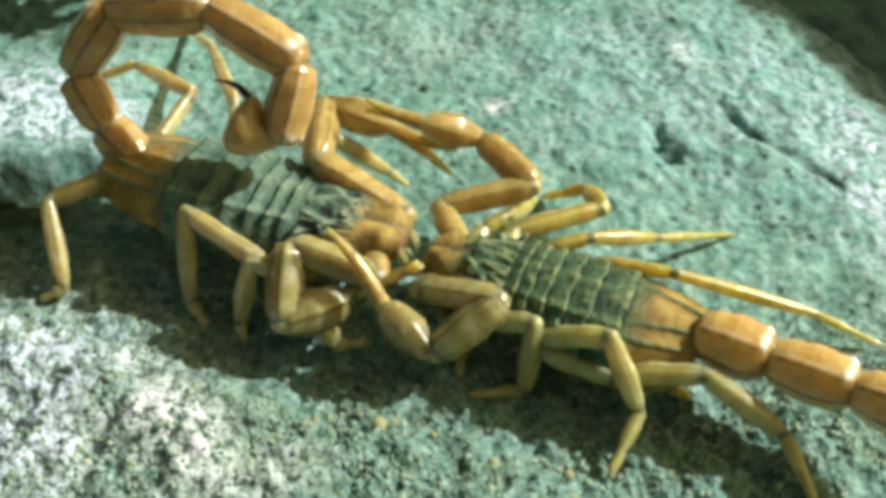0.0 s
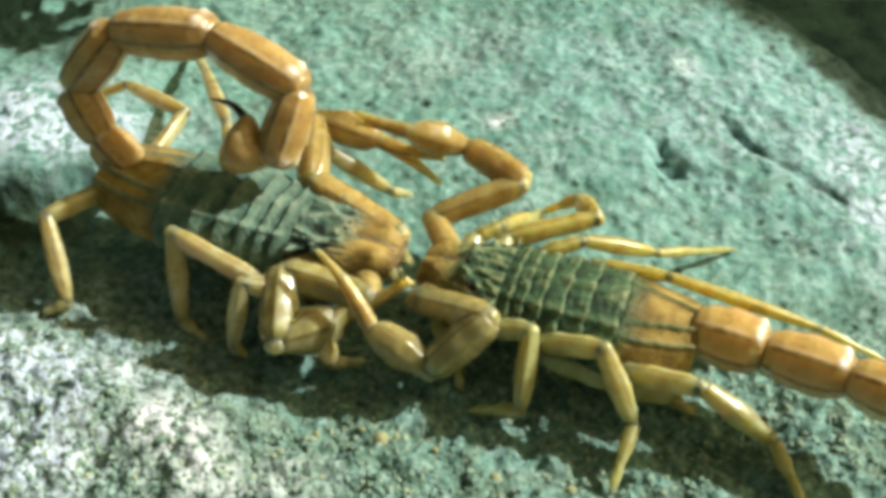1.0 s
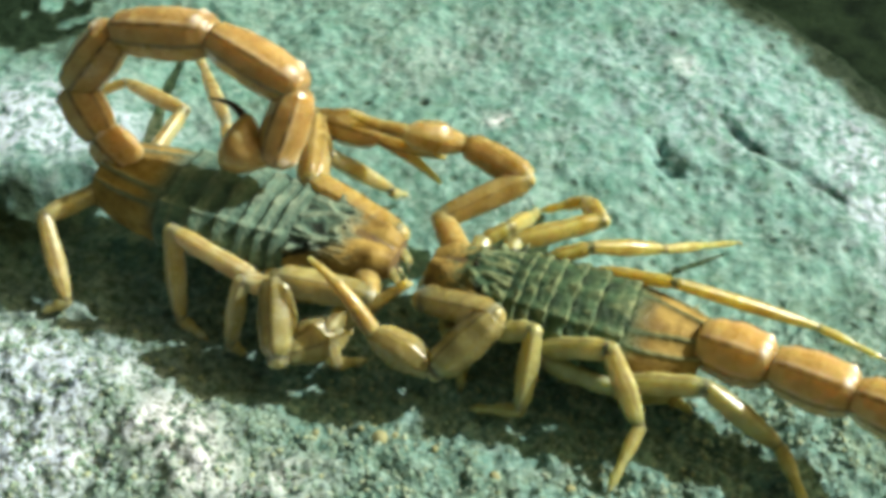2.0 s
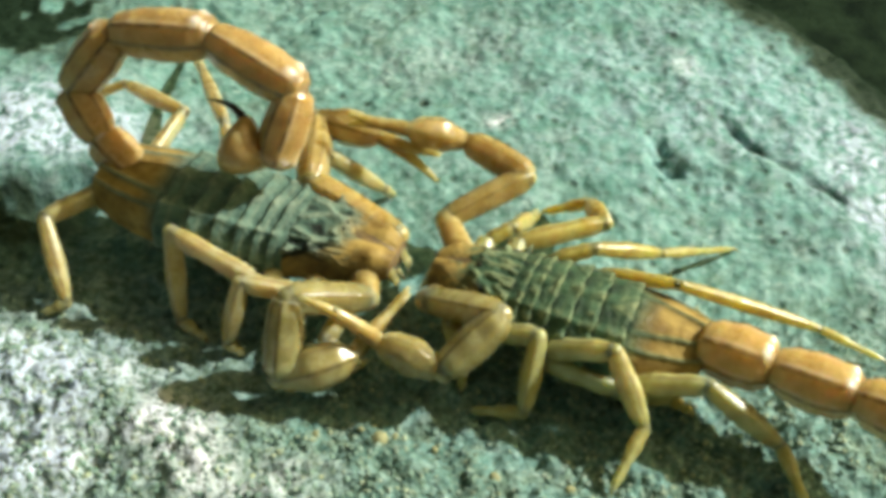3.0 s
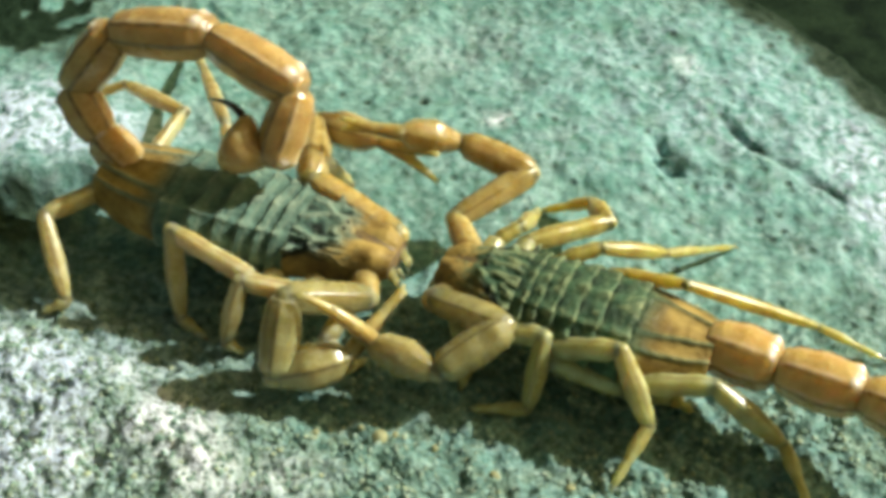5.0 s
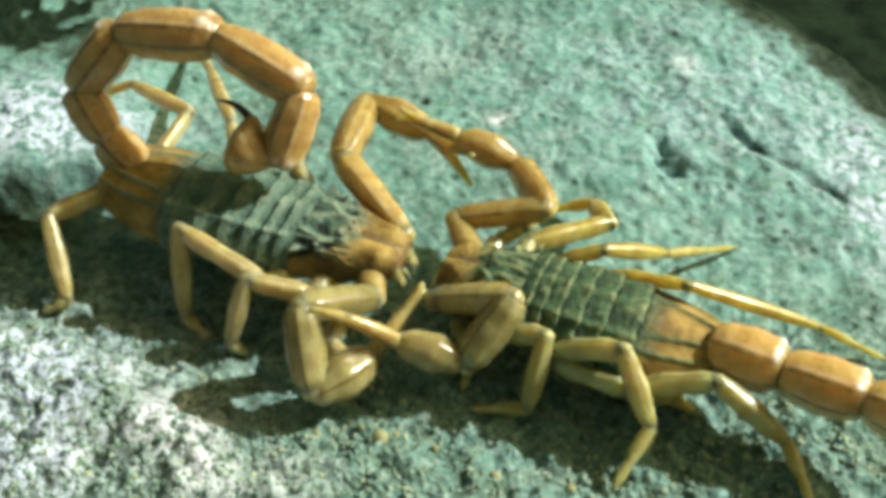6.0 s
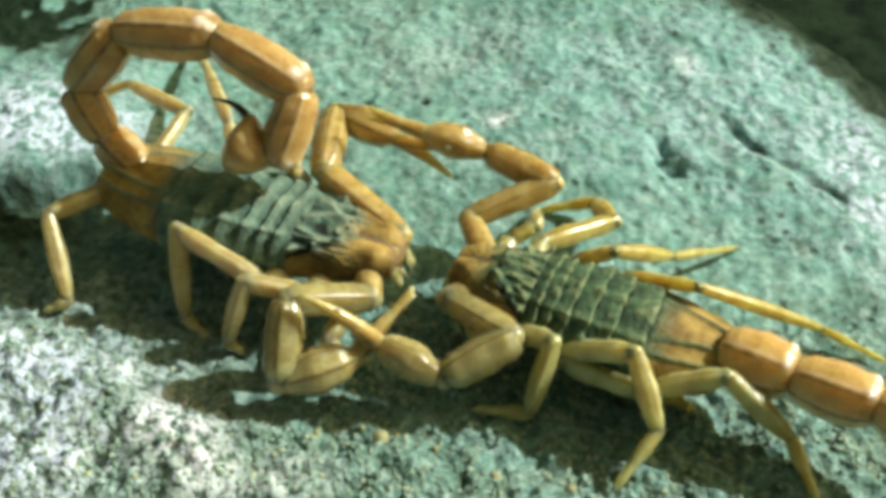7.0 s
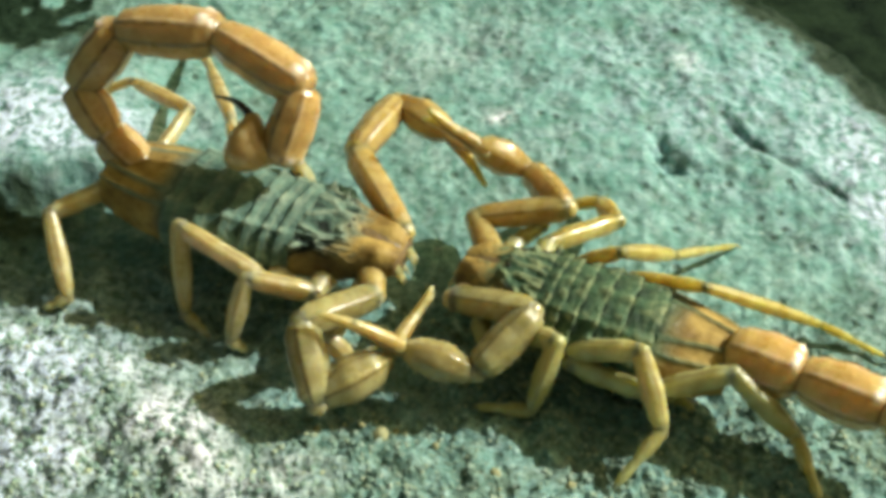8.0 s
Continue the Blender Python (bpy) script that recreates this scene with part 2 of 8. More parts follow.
def trough(x, y):
    """Depth of the two hollows on the near side of the animals."""
    ends = (((-44.0, -2.0), (-20.0, -9.5), 4.2, 2.4), ((-20.0, -9.5), (-3.0, -17.0), 4.2, 2.2), ((10.0, -16.5), (24.0, -24.5), 3.8, 3.2))
    deep = np.zeros_like(x)
    for (ax, ay), (bx, by), wide, depth in ends:
        ux, uy = bx - ax, by - ay
        k = np.clip(((x - ax) * ux + (y - ay) * uy) / (ux * ux + uy * uy), 0, 1)
        gap = np.hypot(x - ax - k * ux, y - ay - k * uy) + 0.8 * lattice(x, y, 3.0, 12)
        deep = np.maximum(deep, depth * np.exp(-np.clip(gap / wide, 0, None) ** 3))
    return deep


def rock_height(x, y):
    x, y = np.asarray(x, float), np.asarray(y, float)
    xr, yr = 0.8 * x + 0.6 * y, -0.6 * x + 0.8 * y
    h = 0.55 * lattice(x, y, 15, 1) + 0.36 * lattice(xr, yr, 5.3, 2)
    coarse = 0.75 + 0.9 * soft(-y - 0.2 * x, -2, 14)
    h += coarse * (0.28 * lattice(x, y, 2.3, 3) + 0.25 * lattice(xr, yr, 1.05, 4) + 0.12 * lattice(x, y, 0.55, 5))
    h -= 0.55
    # crease, pit and two pinholes on the far side
    torn = 0.9 + 0.5 * lattice(xr, yr, 1.7, 9)
    wob = 0.7 * lattice(x, y, 2.0, 10)
    h -= torn * (0.95 * blob(x + wob, y, 32.6, 16.2, 5.2, 0.55, -54) + 0.8 * blob(x + wob, y, 38.3, 9.5, 2.6, 0.5, -50))
    h -= torn * (1.2 * blob(x + wob, y, 22.9, 14.6, 0.6, 2.4, 25) + 0.9 * blob(x + wob, y, 24.8, 12.2, 1.6, 0.6, -20)) 
    # a worn knob with a ditch round its left and near side
    rr, ang = np.hypot(x - 25.0, (y - 14.6) * 1.05) + 0.5 * lattice(x, y, 1.6, 31), np.arctan2(y - 14.6, x - 25.0)
    h += 0.55 * blob(x, y, 25.0, 14.6, 1.9, 1.8) - 1.0 * torn * (0.8 + 0.8 * lattice(x, y, 1.0, 33)) * np.exp(-((rr - 2.9) / 0.75) ** 2) * soft(np.cos(ang - radians(205)), 0.05, 0.7)
    h -= 1.0 * blob(x, y, -2.0, 23.2, 0.42, 0.5) + 0.7 * blob(x, y, -8.2, 23.2, 0.35, 0.4)
    # a shallow trough below the animals, a bank in front of it
    h -= 0.15 * trough(x, y)
    h += 0.7 * blob(x, y, -28, -21, 13, 7, -20) + 0.6 * blob(x, y, 35, -18, 9, 5.5, -22)
    h += 0.4 * blob(x, y, -47, 7, 9, 10)
    # a low ledge at the far left, dropping towards the viewer
    h += 3.0 * soft(y - 9.6 - 0.25 * (x + 36) + 0.8 * lattice(x, y, 3.0, 41), -2.8, 0.3) * soft(-x, 26, 36) * soft(-y, -40, -24)
    # the near face swells towards the viewer
    h += 1.25 * soft(-(0.33 * (x + 42) + 0.94 * (y + 8.2)), -1.5, 5) * soft(-x, -14, -7)
    # the rim beyond which the stone falls away
    x, y = np.clip(x, -90, 75), np.clip(y, -60, 75)
    d = (x - 39.8) * 0.86 + (y - 43.4) * 0.51 + 0.005 * ((x - 42) * -0.51 + (y - 34) * 0.86) ** 2
    h -= 0.004 * np.clip(d + 22, 0, None) ** 2 * np.clip(1 - d / 30, 0, 1)
    h -= 60 * soft(d, -1.0, 26)
    return h, d


def build_rock():
    inner_x, inner_y = np.arange(-62, 62.01, 0.3), np.arange(-40, 60.01, 0.3)
    outer = np.array([1.5, 4, 9, 18, 40, 90, 200, 500, 1500, 6000, 30000.0])
    xs = np.concatenate([(-62 - outer)[::-1], inner_x, 62 + outer])
    ys = np.concatenate([(-40 - outer)[::-1], inner_y, 60 + outer])
    gx, gy = np.meshgrid(xs, ys)
    h, d = rock_height(gx, gy)
    far = np.maximum(np.abs(gx) - 62, np.maximum(-40 - gy, gy - 60))
    h = np.where(far > 0, h - 0.12 * np.clip(far, 0, 500), h)
    pale = 0.95 * blob(gx, gy, -21.5, -22.5, 2.6, 6, 25) + 0.7 * blob(gx, gy, -27.5, -15, 2.2, 1.6) + 0.6 * blob(gx, gy, -30, -24, 7, 4) + 0.45 * blob(gx, gy, -15, -27, 5, 3) + 0.5 * blob(gx, gy, -36, -12, 6, 3, -20)
    # the strong small spot is a white glint painted into the rock colour
    pale += 1.6 * blob(gx, gy, 6.0, 19.9, 1.3, 1.1) + 0.5 * blob(gx, gy, 27, 30, 2, 2.5)
    pale += 0.1 * blob(gx, gy, 0, 32, 14, 6)
    blue = 0.32 * blob(gx, gy, 32, 24, 26, 18) + 1.5 * blob(gx, gy, -42, 17, 7, 6) + 0.7 * blob(gx, gy, 45, 7, 5, 12) + 1.1 * blob(gx, gy, -35, -15, 7, 5) + 1.5 * blob(gx, gy, -37, -24, 8, 6) + 0.35 * blob(gx, gy, 44, 10, 6, 8) + 0.4 * blob(gx, gy, -34, 17, 9, 5)
    blur = lattice(gx, gy, 3.1, 7) * 0.3 + lattice(gx, gy, 1.2, 8) * 0.25
    pale, blue = np.clip(pale * (1 + 2 * blur), 0, 1), np.clip(blue * (1 + 2 * blur), 0, 1)
    torn = np.clip(0.8 + 1.2 * lattice(gx, gy, 1.3, 9), 0, 1.2)
    wob = 0.7 * lattice(gx, gy, 2.0, 10)
    # creases and pit coloured dark as if shaded inside; pinholes get the same below
    crack_shade = 0.5 * torn * (blob(gx + wob, gy, 32.6, 16.2, 4.8, 0.45, -54) + blob(gx + wob, gy, 38.3, 9.5, 2.4, 0.4, -50) + 0.8 * blob(gx + wob, gy, 22.9, 14.6, 0.5, 2.0, 25) + 0.7 * blob(gx + wob, gy, 24.8, 12.2, 1.3, 0.45, -20))
    # darkens rim and far-left ground as painted shadow; the far corner is a stain
    shade_stain = np.clip(soft(d + 5 * blur, -8.5, 2.0) + 0.55 * blob(gx, gy, -43, 3.5, 8, 5.0, 12) * (1 + 2 * blur) + blob(gx, gy, -2.0, 23.2, 0.5, 0.6) + 0.8 * blob(gx, gy, -8.2, 23.2, 0.4, 0.5) + crack_shade + 0.4 * blob(gx, gy, -44, 33, 9, 8) * (1 + 2 * blur) + soft(blob(gx, gy, -51, 41, 8, 10) * (1.5 + 5 * blur), 0.2, 0.9), 0, 1)
    ny, nx = gx.shape
    idx = np.arange(nx * ny).reshape(ny, nx)
    faces = np.stack([idx[:-1, :-1], idx[:-1, 1:], idx[1:, 1:], idx[1:, :-1]], -1).reshape(-1, 4).tolist()
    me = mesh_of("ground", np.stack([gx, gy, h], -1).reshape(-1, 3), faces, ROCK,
                 {"pale": pale.ravel(), "blue": blue.ravel(), "shade_stain": shade_stain.ravel(), "coarse": soft(-gy - 0.15 * gx, -4, 14).ravel(),
                  # deep: strength of the painted shade, growing with distance past the rim
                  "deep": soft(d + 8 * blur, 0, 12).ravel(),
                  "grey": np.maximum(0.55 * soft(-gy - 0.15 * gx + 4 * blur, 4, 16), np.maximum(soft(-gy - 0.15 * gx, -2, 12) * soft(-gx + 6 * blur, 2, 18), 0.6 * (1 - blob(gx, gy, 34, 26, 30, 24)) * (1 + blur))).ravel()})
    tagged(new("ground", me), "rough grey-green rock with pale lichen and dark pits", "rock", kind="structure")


build_rock()


# ---- scorpion parts ----
def tail_segment(length, r, keels, high, egg, tone=TAIL):
    """A keeled tail ring with pale knobs on its upper hind edge; egg 0 is a long barrel, 1 an egg."""
    s = Shell()
    barrel = ((0, 0.62), (0.06, 0.80), (0.3, 0.97), (0.65, 1.0), (0.88, 0.88), (0.96, 0.76), (1.0, 0.6))
    ovoid = ((0, 0.60), (0.06, 0.76), (0.22, 0.93), (0.48, 1.04), (0.74, 1.0), (0.92, 0.82), (1.0, 0.64))
    stops = [(a[0] * (1 - egg) + c[0] * egg, a[1] * (1 - egg) + c[1] * egg) for a, c in zip(barrel, ovoid)]
    s.loft(profile(length * 1.03, stops, r * 0.96, 0.95, n=33), 72, keels, high, 0.13, line=220 - 40 * egg)
    for i, (x, y, z) in enumerate(s.v):
        a = math.degrees(math.atan2(z, y))
        knob = max(math.exp(-((x / length - 0.93 + 0.02 * egg) / (0.05 + 0.005 * egg)) ** 2 - ((a - q) / (20 - 7 * egg)) ** 2) for q in (62 + 6 * egg, 118 - 6 * egg))
        rim = math.exp(-((x / length - 1.0) / 0.035) ** 2)
        grit = noise.noise((x * 1.3, y * 1.3, z * 1.3 + length))
        k = 1 + (0.16 + 0.10 * egg) * knob + (0.02 - 0.012 * egg) * grit
        s.v[i] = (x, y * k, z * k)
        crest = max(math.exp(-((abs(a - 90) - abs(q - 90) + 8) / 3.0) ** 2) for q in keels if q > 0 and q < 180) * min(1, 6 * x / length, 6 * (1 - x / length))
        s.a["joint"][i] = min(1.0, max((1.2 + 0.6 * egg) * knob, 0.6 * crest * (0.7 + 0.6 * grit)))
        s.a["keel"][i] = max(s.a["keel"][i] * (1 - knob) * (0.75 + 0.5 * grit), 0.55 * rim, 0.4 * math.exp(-((x / length) / 0.03) ** 2))
    return s.mesh("tail_segment", tone)


def telson_mesh(length, r):
    s, n, rings = Shell(), 25, []
    for i in range(n):
        u = 0.5 - 0.5 * math.cos(math.pi * i / (n - 1))
        w = r * max(0.30 if u < 0.5 else 0.12, (1 - abs(2 * u - 1) ** 2.4) ** 0.52)
        rings.append((u * length, 0, -0.74 * r * math.sin(math.pi * u) ** 0.9, w, w * 0.98))
    s.loft(rings, 36)
    return s.mesh("telson", TAIL)


def stinger_mesh(length, r):
    s = Shell()
    n = 14
    s.loft([(length * i / (n - 1), 0, length * 0.16 * math.sin(math.pi * i / (n - 1)), r * (1 - i / (n - 0.4)) ** 0.8, r * (1 - i / (n - 0.4)) ** 0.8) for i in range(n)], 14)
    return s.mesh("stinger", STING)


def femur_mesh(name, length, r, mat, knob):
    s = Shell()
    s.ball(0, 0, 0, knob * 0.85, 1.0, 0.5)
    s.loft(profile(length, ((0, 0.78), (0.2, 0.92), (0.6, 1.0), (0.9, 0.98), (1.0, 0.74)), r, 1.08), 40, (55, 125, -55, 235), 0.05, 0.08, facets=5)
    s.ball(length, 0, 0, r * 0.72, 0.8, 0.3)
    return s.mesh(name, mat)


def patella_mesh(length, r, mat):
    s = Shell()
    s.loft(profile(length, ((0, 0.72), (0.14, 0.92), (0.5, 1.0), (0.84, 0.9), (1.0, 0.56)), r, 1.05, n=19), 40, (90, 126, 180, -63, 243), 0.05, 0.08, facets=7)
    s.ball(length, 0, 0, r * 0.6, 0.8, 0.7)
    return s.mesh("patella", mat)


def hand_mesh(length, r, mat):
    s = Shell()
    s.loft(profile(length * 1.08, ((0, 0.42), (0.1, 0.66), (0.45, 1.0), (0.75, 0.86), (1.0, 0.42)), r, 1.06, n=19), 40, (90, 140, 200, -80), 0.03, 0.1, facets=7)
    return s.mesh("hand", mat)


def finger_mesh(name, length, r, open_deg, bend, mat):
    """A tapered curved finger; open_deg swings it away from the other one."""
    s, n, rings = Shell(), 16, []
    for i in range(n):
        u = i / (n - 1)
        rings.append((u * length, 0, bend * math.sin(math.pi * u) * length, r * (1 - 0.72 * u ** 1.7), r * (1 - 0.72 * u ** 1.7)))
    c, q = math.cos(radians(open_deg)), math.sin(radians(open_deg))
    rings = [(x * c - z * q, y, x * q + z * c, w, h) for x, y, z, w, h in rings]
    s.loft(rings, 16, (0, 180), 0.08)
    return s.mesh(name, mat)


def leg_upper_mesh(length, r, mat):
    s = Shell()
    r *= min(1.0, 0.55 + length / 9)
    s.ball(0, 0, 0, r * 0.66, 1.0, 0.05)
    s.loft(profile(length, ((0, 0.75), (0.3, 1.0), (0.5, 0.94), (0.56, 0.89), (0.75, 0.95), (1.0, 0.72)), r * 0.82, 1.25, n=18), 30, (90, -90), 0.05, facets=5)
    s.ball(length, 0, 0, r * 0.63, 1.0, 0.05)
    return s.mesh("leg", mat)


def tibia_mesh(length, r, mat):
    s = Shell()
    s.loft(profile(length, ((0, 0.72), (0.15, 0.86), (0.5, 1.0), (0.8, 0.8), (1.0, 0.52)), r * 0.86, 1.15), 30, (90, -90), 0.05, facets=5)
    s.ball(length, 0, 0, r * 0.45, 1.0, 0.1)
    for k in range(3):
        s.loft([(length * (0.86 + 0.05 * k), 0, -r * 0.4, 0.09, 0.09), (length * (0.92 + 0.05 * k), 0.1, -r * 0.95, 0.02, 0.02)], 6)
    return s.mesh("tibia", mat)


def tarsus_mesh(length, r, mat):
    s = Shell()
    s.loft(profile(length * 0.92, ((0, 0.9), (0.3, 1.0), (0.5, 0.72), (0.55, 0.62), (0.8, 0.66), (1.0, 0.34)), r * 0.56, n=18), 18)
    for side in (-1, 1):
        s.loft([(length * (0.86 + 0.035 * i), side * 0.05 * i, -0.035 * i * i * 0.6, 0.12 - 0.022 * i, 0.12 - 0.022 * i) for i in range(5)], 8)
    for k in range(4):
        u = 0.2 + 0.18 * k
        s.loft([(length * u, 0, -r * 0.4, 0.07, 0.07), (length * (u + 0.05), 0, -r * 0.85, 0.015, 0.015)], 6)
    return s.mesh("tarsus", mat)


# body outline: share of the length from the front, half width, top, underside
OUTLINE = ((0.0, 1.9, 6.4, 4.2), (0.05, 2.7, 6.9, 3.5), (0.16, 3.5, 7.4, 2.7), (0.3, 4.3, 7.6, 2.3), (0.5, 5.0, 7.8, 1.9), (0.68, 5.1, 7.9, 1.9),
           (0.82, 4.7, 7.6, 2.2), (0.93, 3.8, 7.3, 2.6), (1.0, 2.8, 7.1, 3.1))


def outline(u, wide):
    k = [np.interp(u, [o[0] for o in OUTLINE], [o[i] for o in OUTLINE]) for i in (1, 2, 3)]
    return k[0] * wide, k[1], k[2]


def ring_point(u, a, wide, lift=0.0):
    """A point of the body's skin: u from front to tail, a the angle round it, 90 at the top."""
    w, top, low = outline(u, wide)
    mid = low + (top - low) * 0.42
    c, s = math.cos(a), math.sin(a)
    y = (w + lift) * math.copysign(abs(c) ** (0.9 if wide < 1.05 else 0.72), c)
    z = mid + ((top - mid + lift) if s > 0 else (mid - low)) * math.copysign(abs(s) ** (1.0 if wide < 1.05 else 0.8), s)
    return y, z


TEETH = {"grey_green_plate": 0.12, "dark_green_plate": 0.7}
BLOTCH = {"grey_green_plate": 0.2, "dark_green_plate": 0.35}


def plate_mesh(name, length, wide, u0, u1, mat, last=False, head=False):
    """One back plate: a curved shell with a raised hind edge, three keels and rows of granules."""
    nu, na = (52 if head else 24 if last else 12), 121
    v, f, mark, black, warm = [], [], [], [], []
    for layer in (0, 1):
        for i in range(nu):
            p = i / (nu - 1)
            u = u0 + (u1 - u0) * p
            for k in range(na):
                q = k / (na - 1) * 2 - 1
                a = radians(90 + 97 * q)
                grit = noise.noise((p * length * (u1 - u0) * 1.6, q * 9, u0 * 50))
                lift = 0.06 + 0.42 * p ** 2 - (0.25 if p == 0 else 0) - (0.12 if p == 1 else 0)
                if head:
                    arm = 0.07 + 0.8 * max(0.0, p - 0.40)
                    back = max(0.0, min(1.0, p * 4 - 1.5))
                    brow = 1 - max(0.0, min(1.0, p * 3.0 - (1.15 if wide > 1.05 else 0.6) + 0.8 * grit))
                    rib = math.exp(-((abs(q) - arm) / 0.05) ** 2) * back
                    outer = max(0.0, min(1.0, (abs(q) - arm) * 8)) * back
                    side = math.exp(-((abs(q) - 0.55 - 0.12 * math.sin(p * 6)) / 0.05) ** 2) * back
                    bead = max(0.0, math.sin(p * 24 + abs(q) * 7 + 2 * grit))
                    lobe = math.exp(-((p - 0.16) / 0.15) ** 2 - ((abs(q) - 0.27) / 0.17) ** 2)
                    tooth = rib * (0.5 + 1.9 * bead) + 1.5 * side * bead + 0.9 * math.exp(-((p - 0.54) / 0.09) ** 2 - (q / 0.10) ** 2) + 0.3 * grit * back + 2.0 * lobe - 1.2 * math.exp(-(q / 0.07) ** 2) * (1 - back)
                    flank = max(0.0, min(1.0, (abs(q) - 0.42) * 6))
                    wm = max(brow, 0.85 * outer, flank) * (1 - 0.95 * max(rib, side * (0.35 + bead)))
                    wm = max(0.0, min(1.0, wm))
                    b = max(1.5 * math.exp(-((abs(q) - arm - 0.085) / 0.06) ** 2) * 1.1 * max(0.0, min(1.0, p * 5 - 2.7)) * (1.15 - 0.6 * bead), 0.5 * flank * (1 - side), 0.30 * outer, 0.8 * math.exp(-((abs(q) - 0.66 - 0.12 * math.sin(p * 6)) / 0.05) ** 2) * back,
                            0.3 * math.exp(-(q / 0.05) ** 2) * (1 - back) * (p > 0.05))
                    crag = 1 - 2.2 * abs(noise.noise((p * 3.2 + 0.8 * abs(q) + u0, q * 9, 7.3 + length)))
                    mid = back * max(0.0, min(1.0, (0.62 - abs(q)) * 6))
                    tooth += mid * (1.3 * max(0.0, crag) ** 2 - 0.2)
                    b = max(b, mid * max(0.0, min(1.0, 0.48 - 1.2 * crag)))
                    wm *= 1 - 0.7 * mid * (abs(q) < arm + 0.12)
                    b = max(0.0, min(1.0, b + 0.15 * grit))
                    m = max(0.8 * rib * bead, 0.8 * side * bead, 0.9 * mid * max(0.0, crag - 0.45) * 1.6)
                    lift = 0.1
                    tall = 0.13 + 0.13 * min(1, p * 2)
                else:
                    rib = max(math.exp(-((abs(q) - c) / 0.04) ** 2) for c in ((0.0, 0.33) if not last else (0.14 + 0.1 * (1 - p), 0.42)))
                    tooth = rib * (0.15 + 0.85 * p) + 0.35 * max(0, grit) * p
                    edge = math.exp(-((p - 0.95) / (0.10 + 0.10 * TEETH[mat.name])) ** 2)
                    jag = TEETH[mat.name]
                    wave = 0.5 + 0.5 * math.sin(abs(q) * 21 + u0 * 31 + 1.6 * grit)
                    spike = 0.0 if last else max(0.0, min(1.0, (p - 1.0 + 0.95 * wave ** 3 * (0.7 + 0.8 * grit)) * 3.5)) * jag
                    lift -= jag * p ** 2 * (0.08 + 0.2 * (1 - wave))
                    u = u0 + (u1 - u0) * (p + jag * (not last) * 0.12 * (wave - 0.6) * p ** 2)
                    tooth += 0.3 * spike
                    patch = max(math.exp(-((abs(q) - c) / w) ** 4) for c, w in ((0.16, 0.085), (0.47, 0.10), (0.76, 0.11)))
                    m = max((0.45 + 0.6 * grit) * edge * (1 - 0.7 * patch) * (1 - 0.1 * jag), spike * (0.65 + 0.5 * grit),
                            min(1.0, 1.0 * rib * p ** 3) * (1 - 0.3 * jag), 0.55 * jag * max(0.0, math.sin(p * 15.7 + 2.0 * grit)) ** 4 * (1 - 0.6 * patch), 0.6 * (1 - patch) * max(0, p - 0.4) * (1 - 0.6 * jag), 0.5 * (1 - jag) * max(0.0, math.sin(p * 12.6 + grit)) ** 3)
                    b = max(0.9 * math.exp(-((p - 0.05) / 0.08) ** 2), 0.75 * jag * max(0.0, 1 - p * 1.7) * (0.8 + 0.8 * grit)) + BLOTCH[mat.name] * patch * max(0, min(1, 2.6 - p * 3.2 + 1.5 * grit))
                    b = max(0.0, min(1.0, b - 0.4 * rib - 0.8 * spike)) * (0.3 if last else 1)
                    wm = max(0.0, min(1.0, p * 3.4 - 0.2 + 1.6 * max(0, abs(q) - 0.35))) * (1 - 0.8 * rib) if last else 0.0
                    tall = 0.28
                y, z = ring_point(u, a, wide, lift + tall * tooth)
                if layer:
                    y, z = ring_point(u, a, wide, -0.1)
                v.append((length / 2 - u * length, y, z))
                mark.append(m), black.append(b), warm.append(wm)
    n = nu * na
    for i in range(nu - 1):
        for k in range(na - 1):
            p = i * na + k
            f.append((p, p + na, p + na + 1, p + 1)), f.append((n + p, n + p + 1, n + p + na + 1, n + p + na))
    edge = [k for k in range(na)] + [i * na + na - 1 for i in range(1, nu)] + [(nu - 1) * na + k for k in range(na - 2, -1, -1)] + [i * na for i in range(nu - 2, 0, -1)]
    for p, q in zip(edge, edge[1:] + edge[:1]):
        f.append((p, q, n + q, n + p))
    return mesh_of(name, v, f, mat, {"mark": mark, "black": black, "warm": warm})


def belly_mesh(length, wide):
    v, f, sides, n = [], [], 40, 40
    for i in range(n):
        u = i / (n - 1)
        for k in range(sides):
            y, z = ring_point(u, 2 * math.pi * k / sides, wide * (1 - 0.015 * (i % 3)), -0.05)
            v.append((length / 2 - u * length, y, z))
    for i in range(n - 1):
        for k in range(sides):
            p, q = i * sides + k, i * sides + (k + 1) % sides
            f.append((p, p + sides, q + sides, q))
    f.append(tuple(range(sides))), f.append(tuple(reversed(range((n - 1) * sides, n * sides))))
    return mesh_of("belly", v, f, BELLY, {"keel": [0] * len(v), "joint": [0] * len(v)})


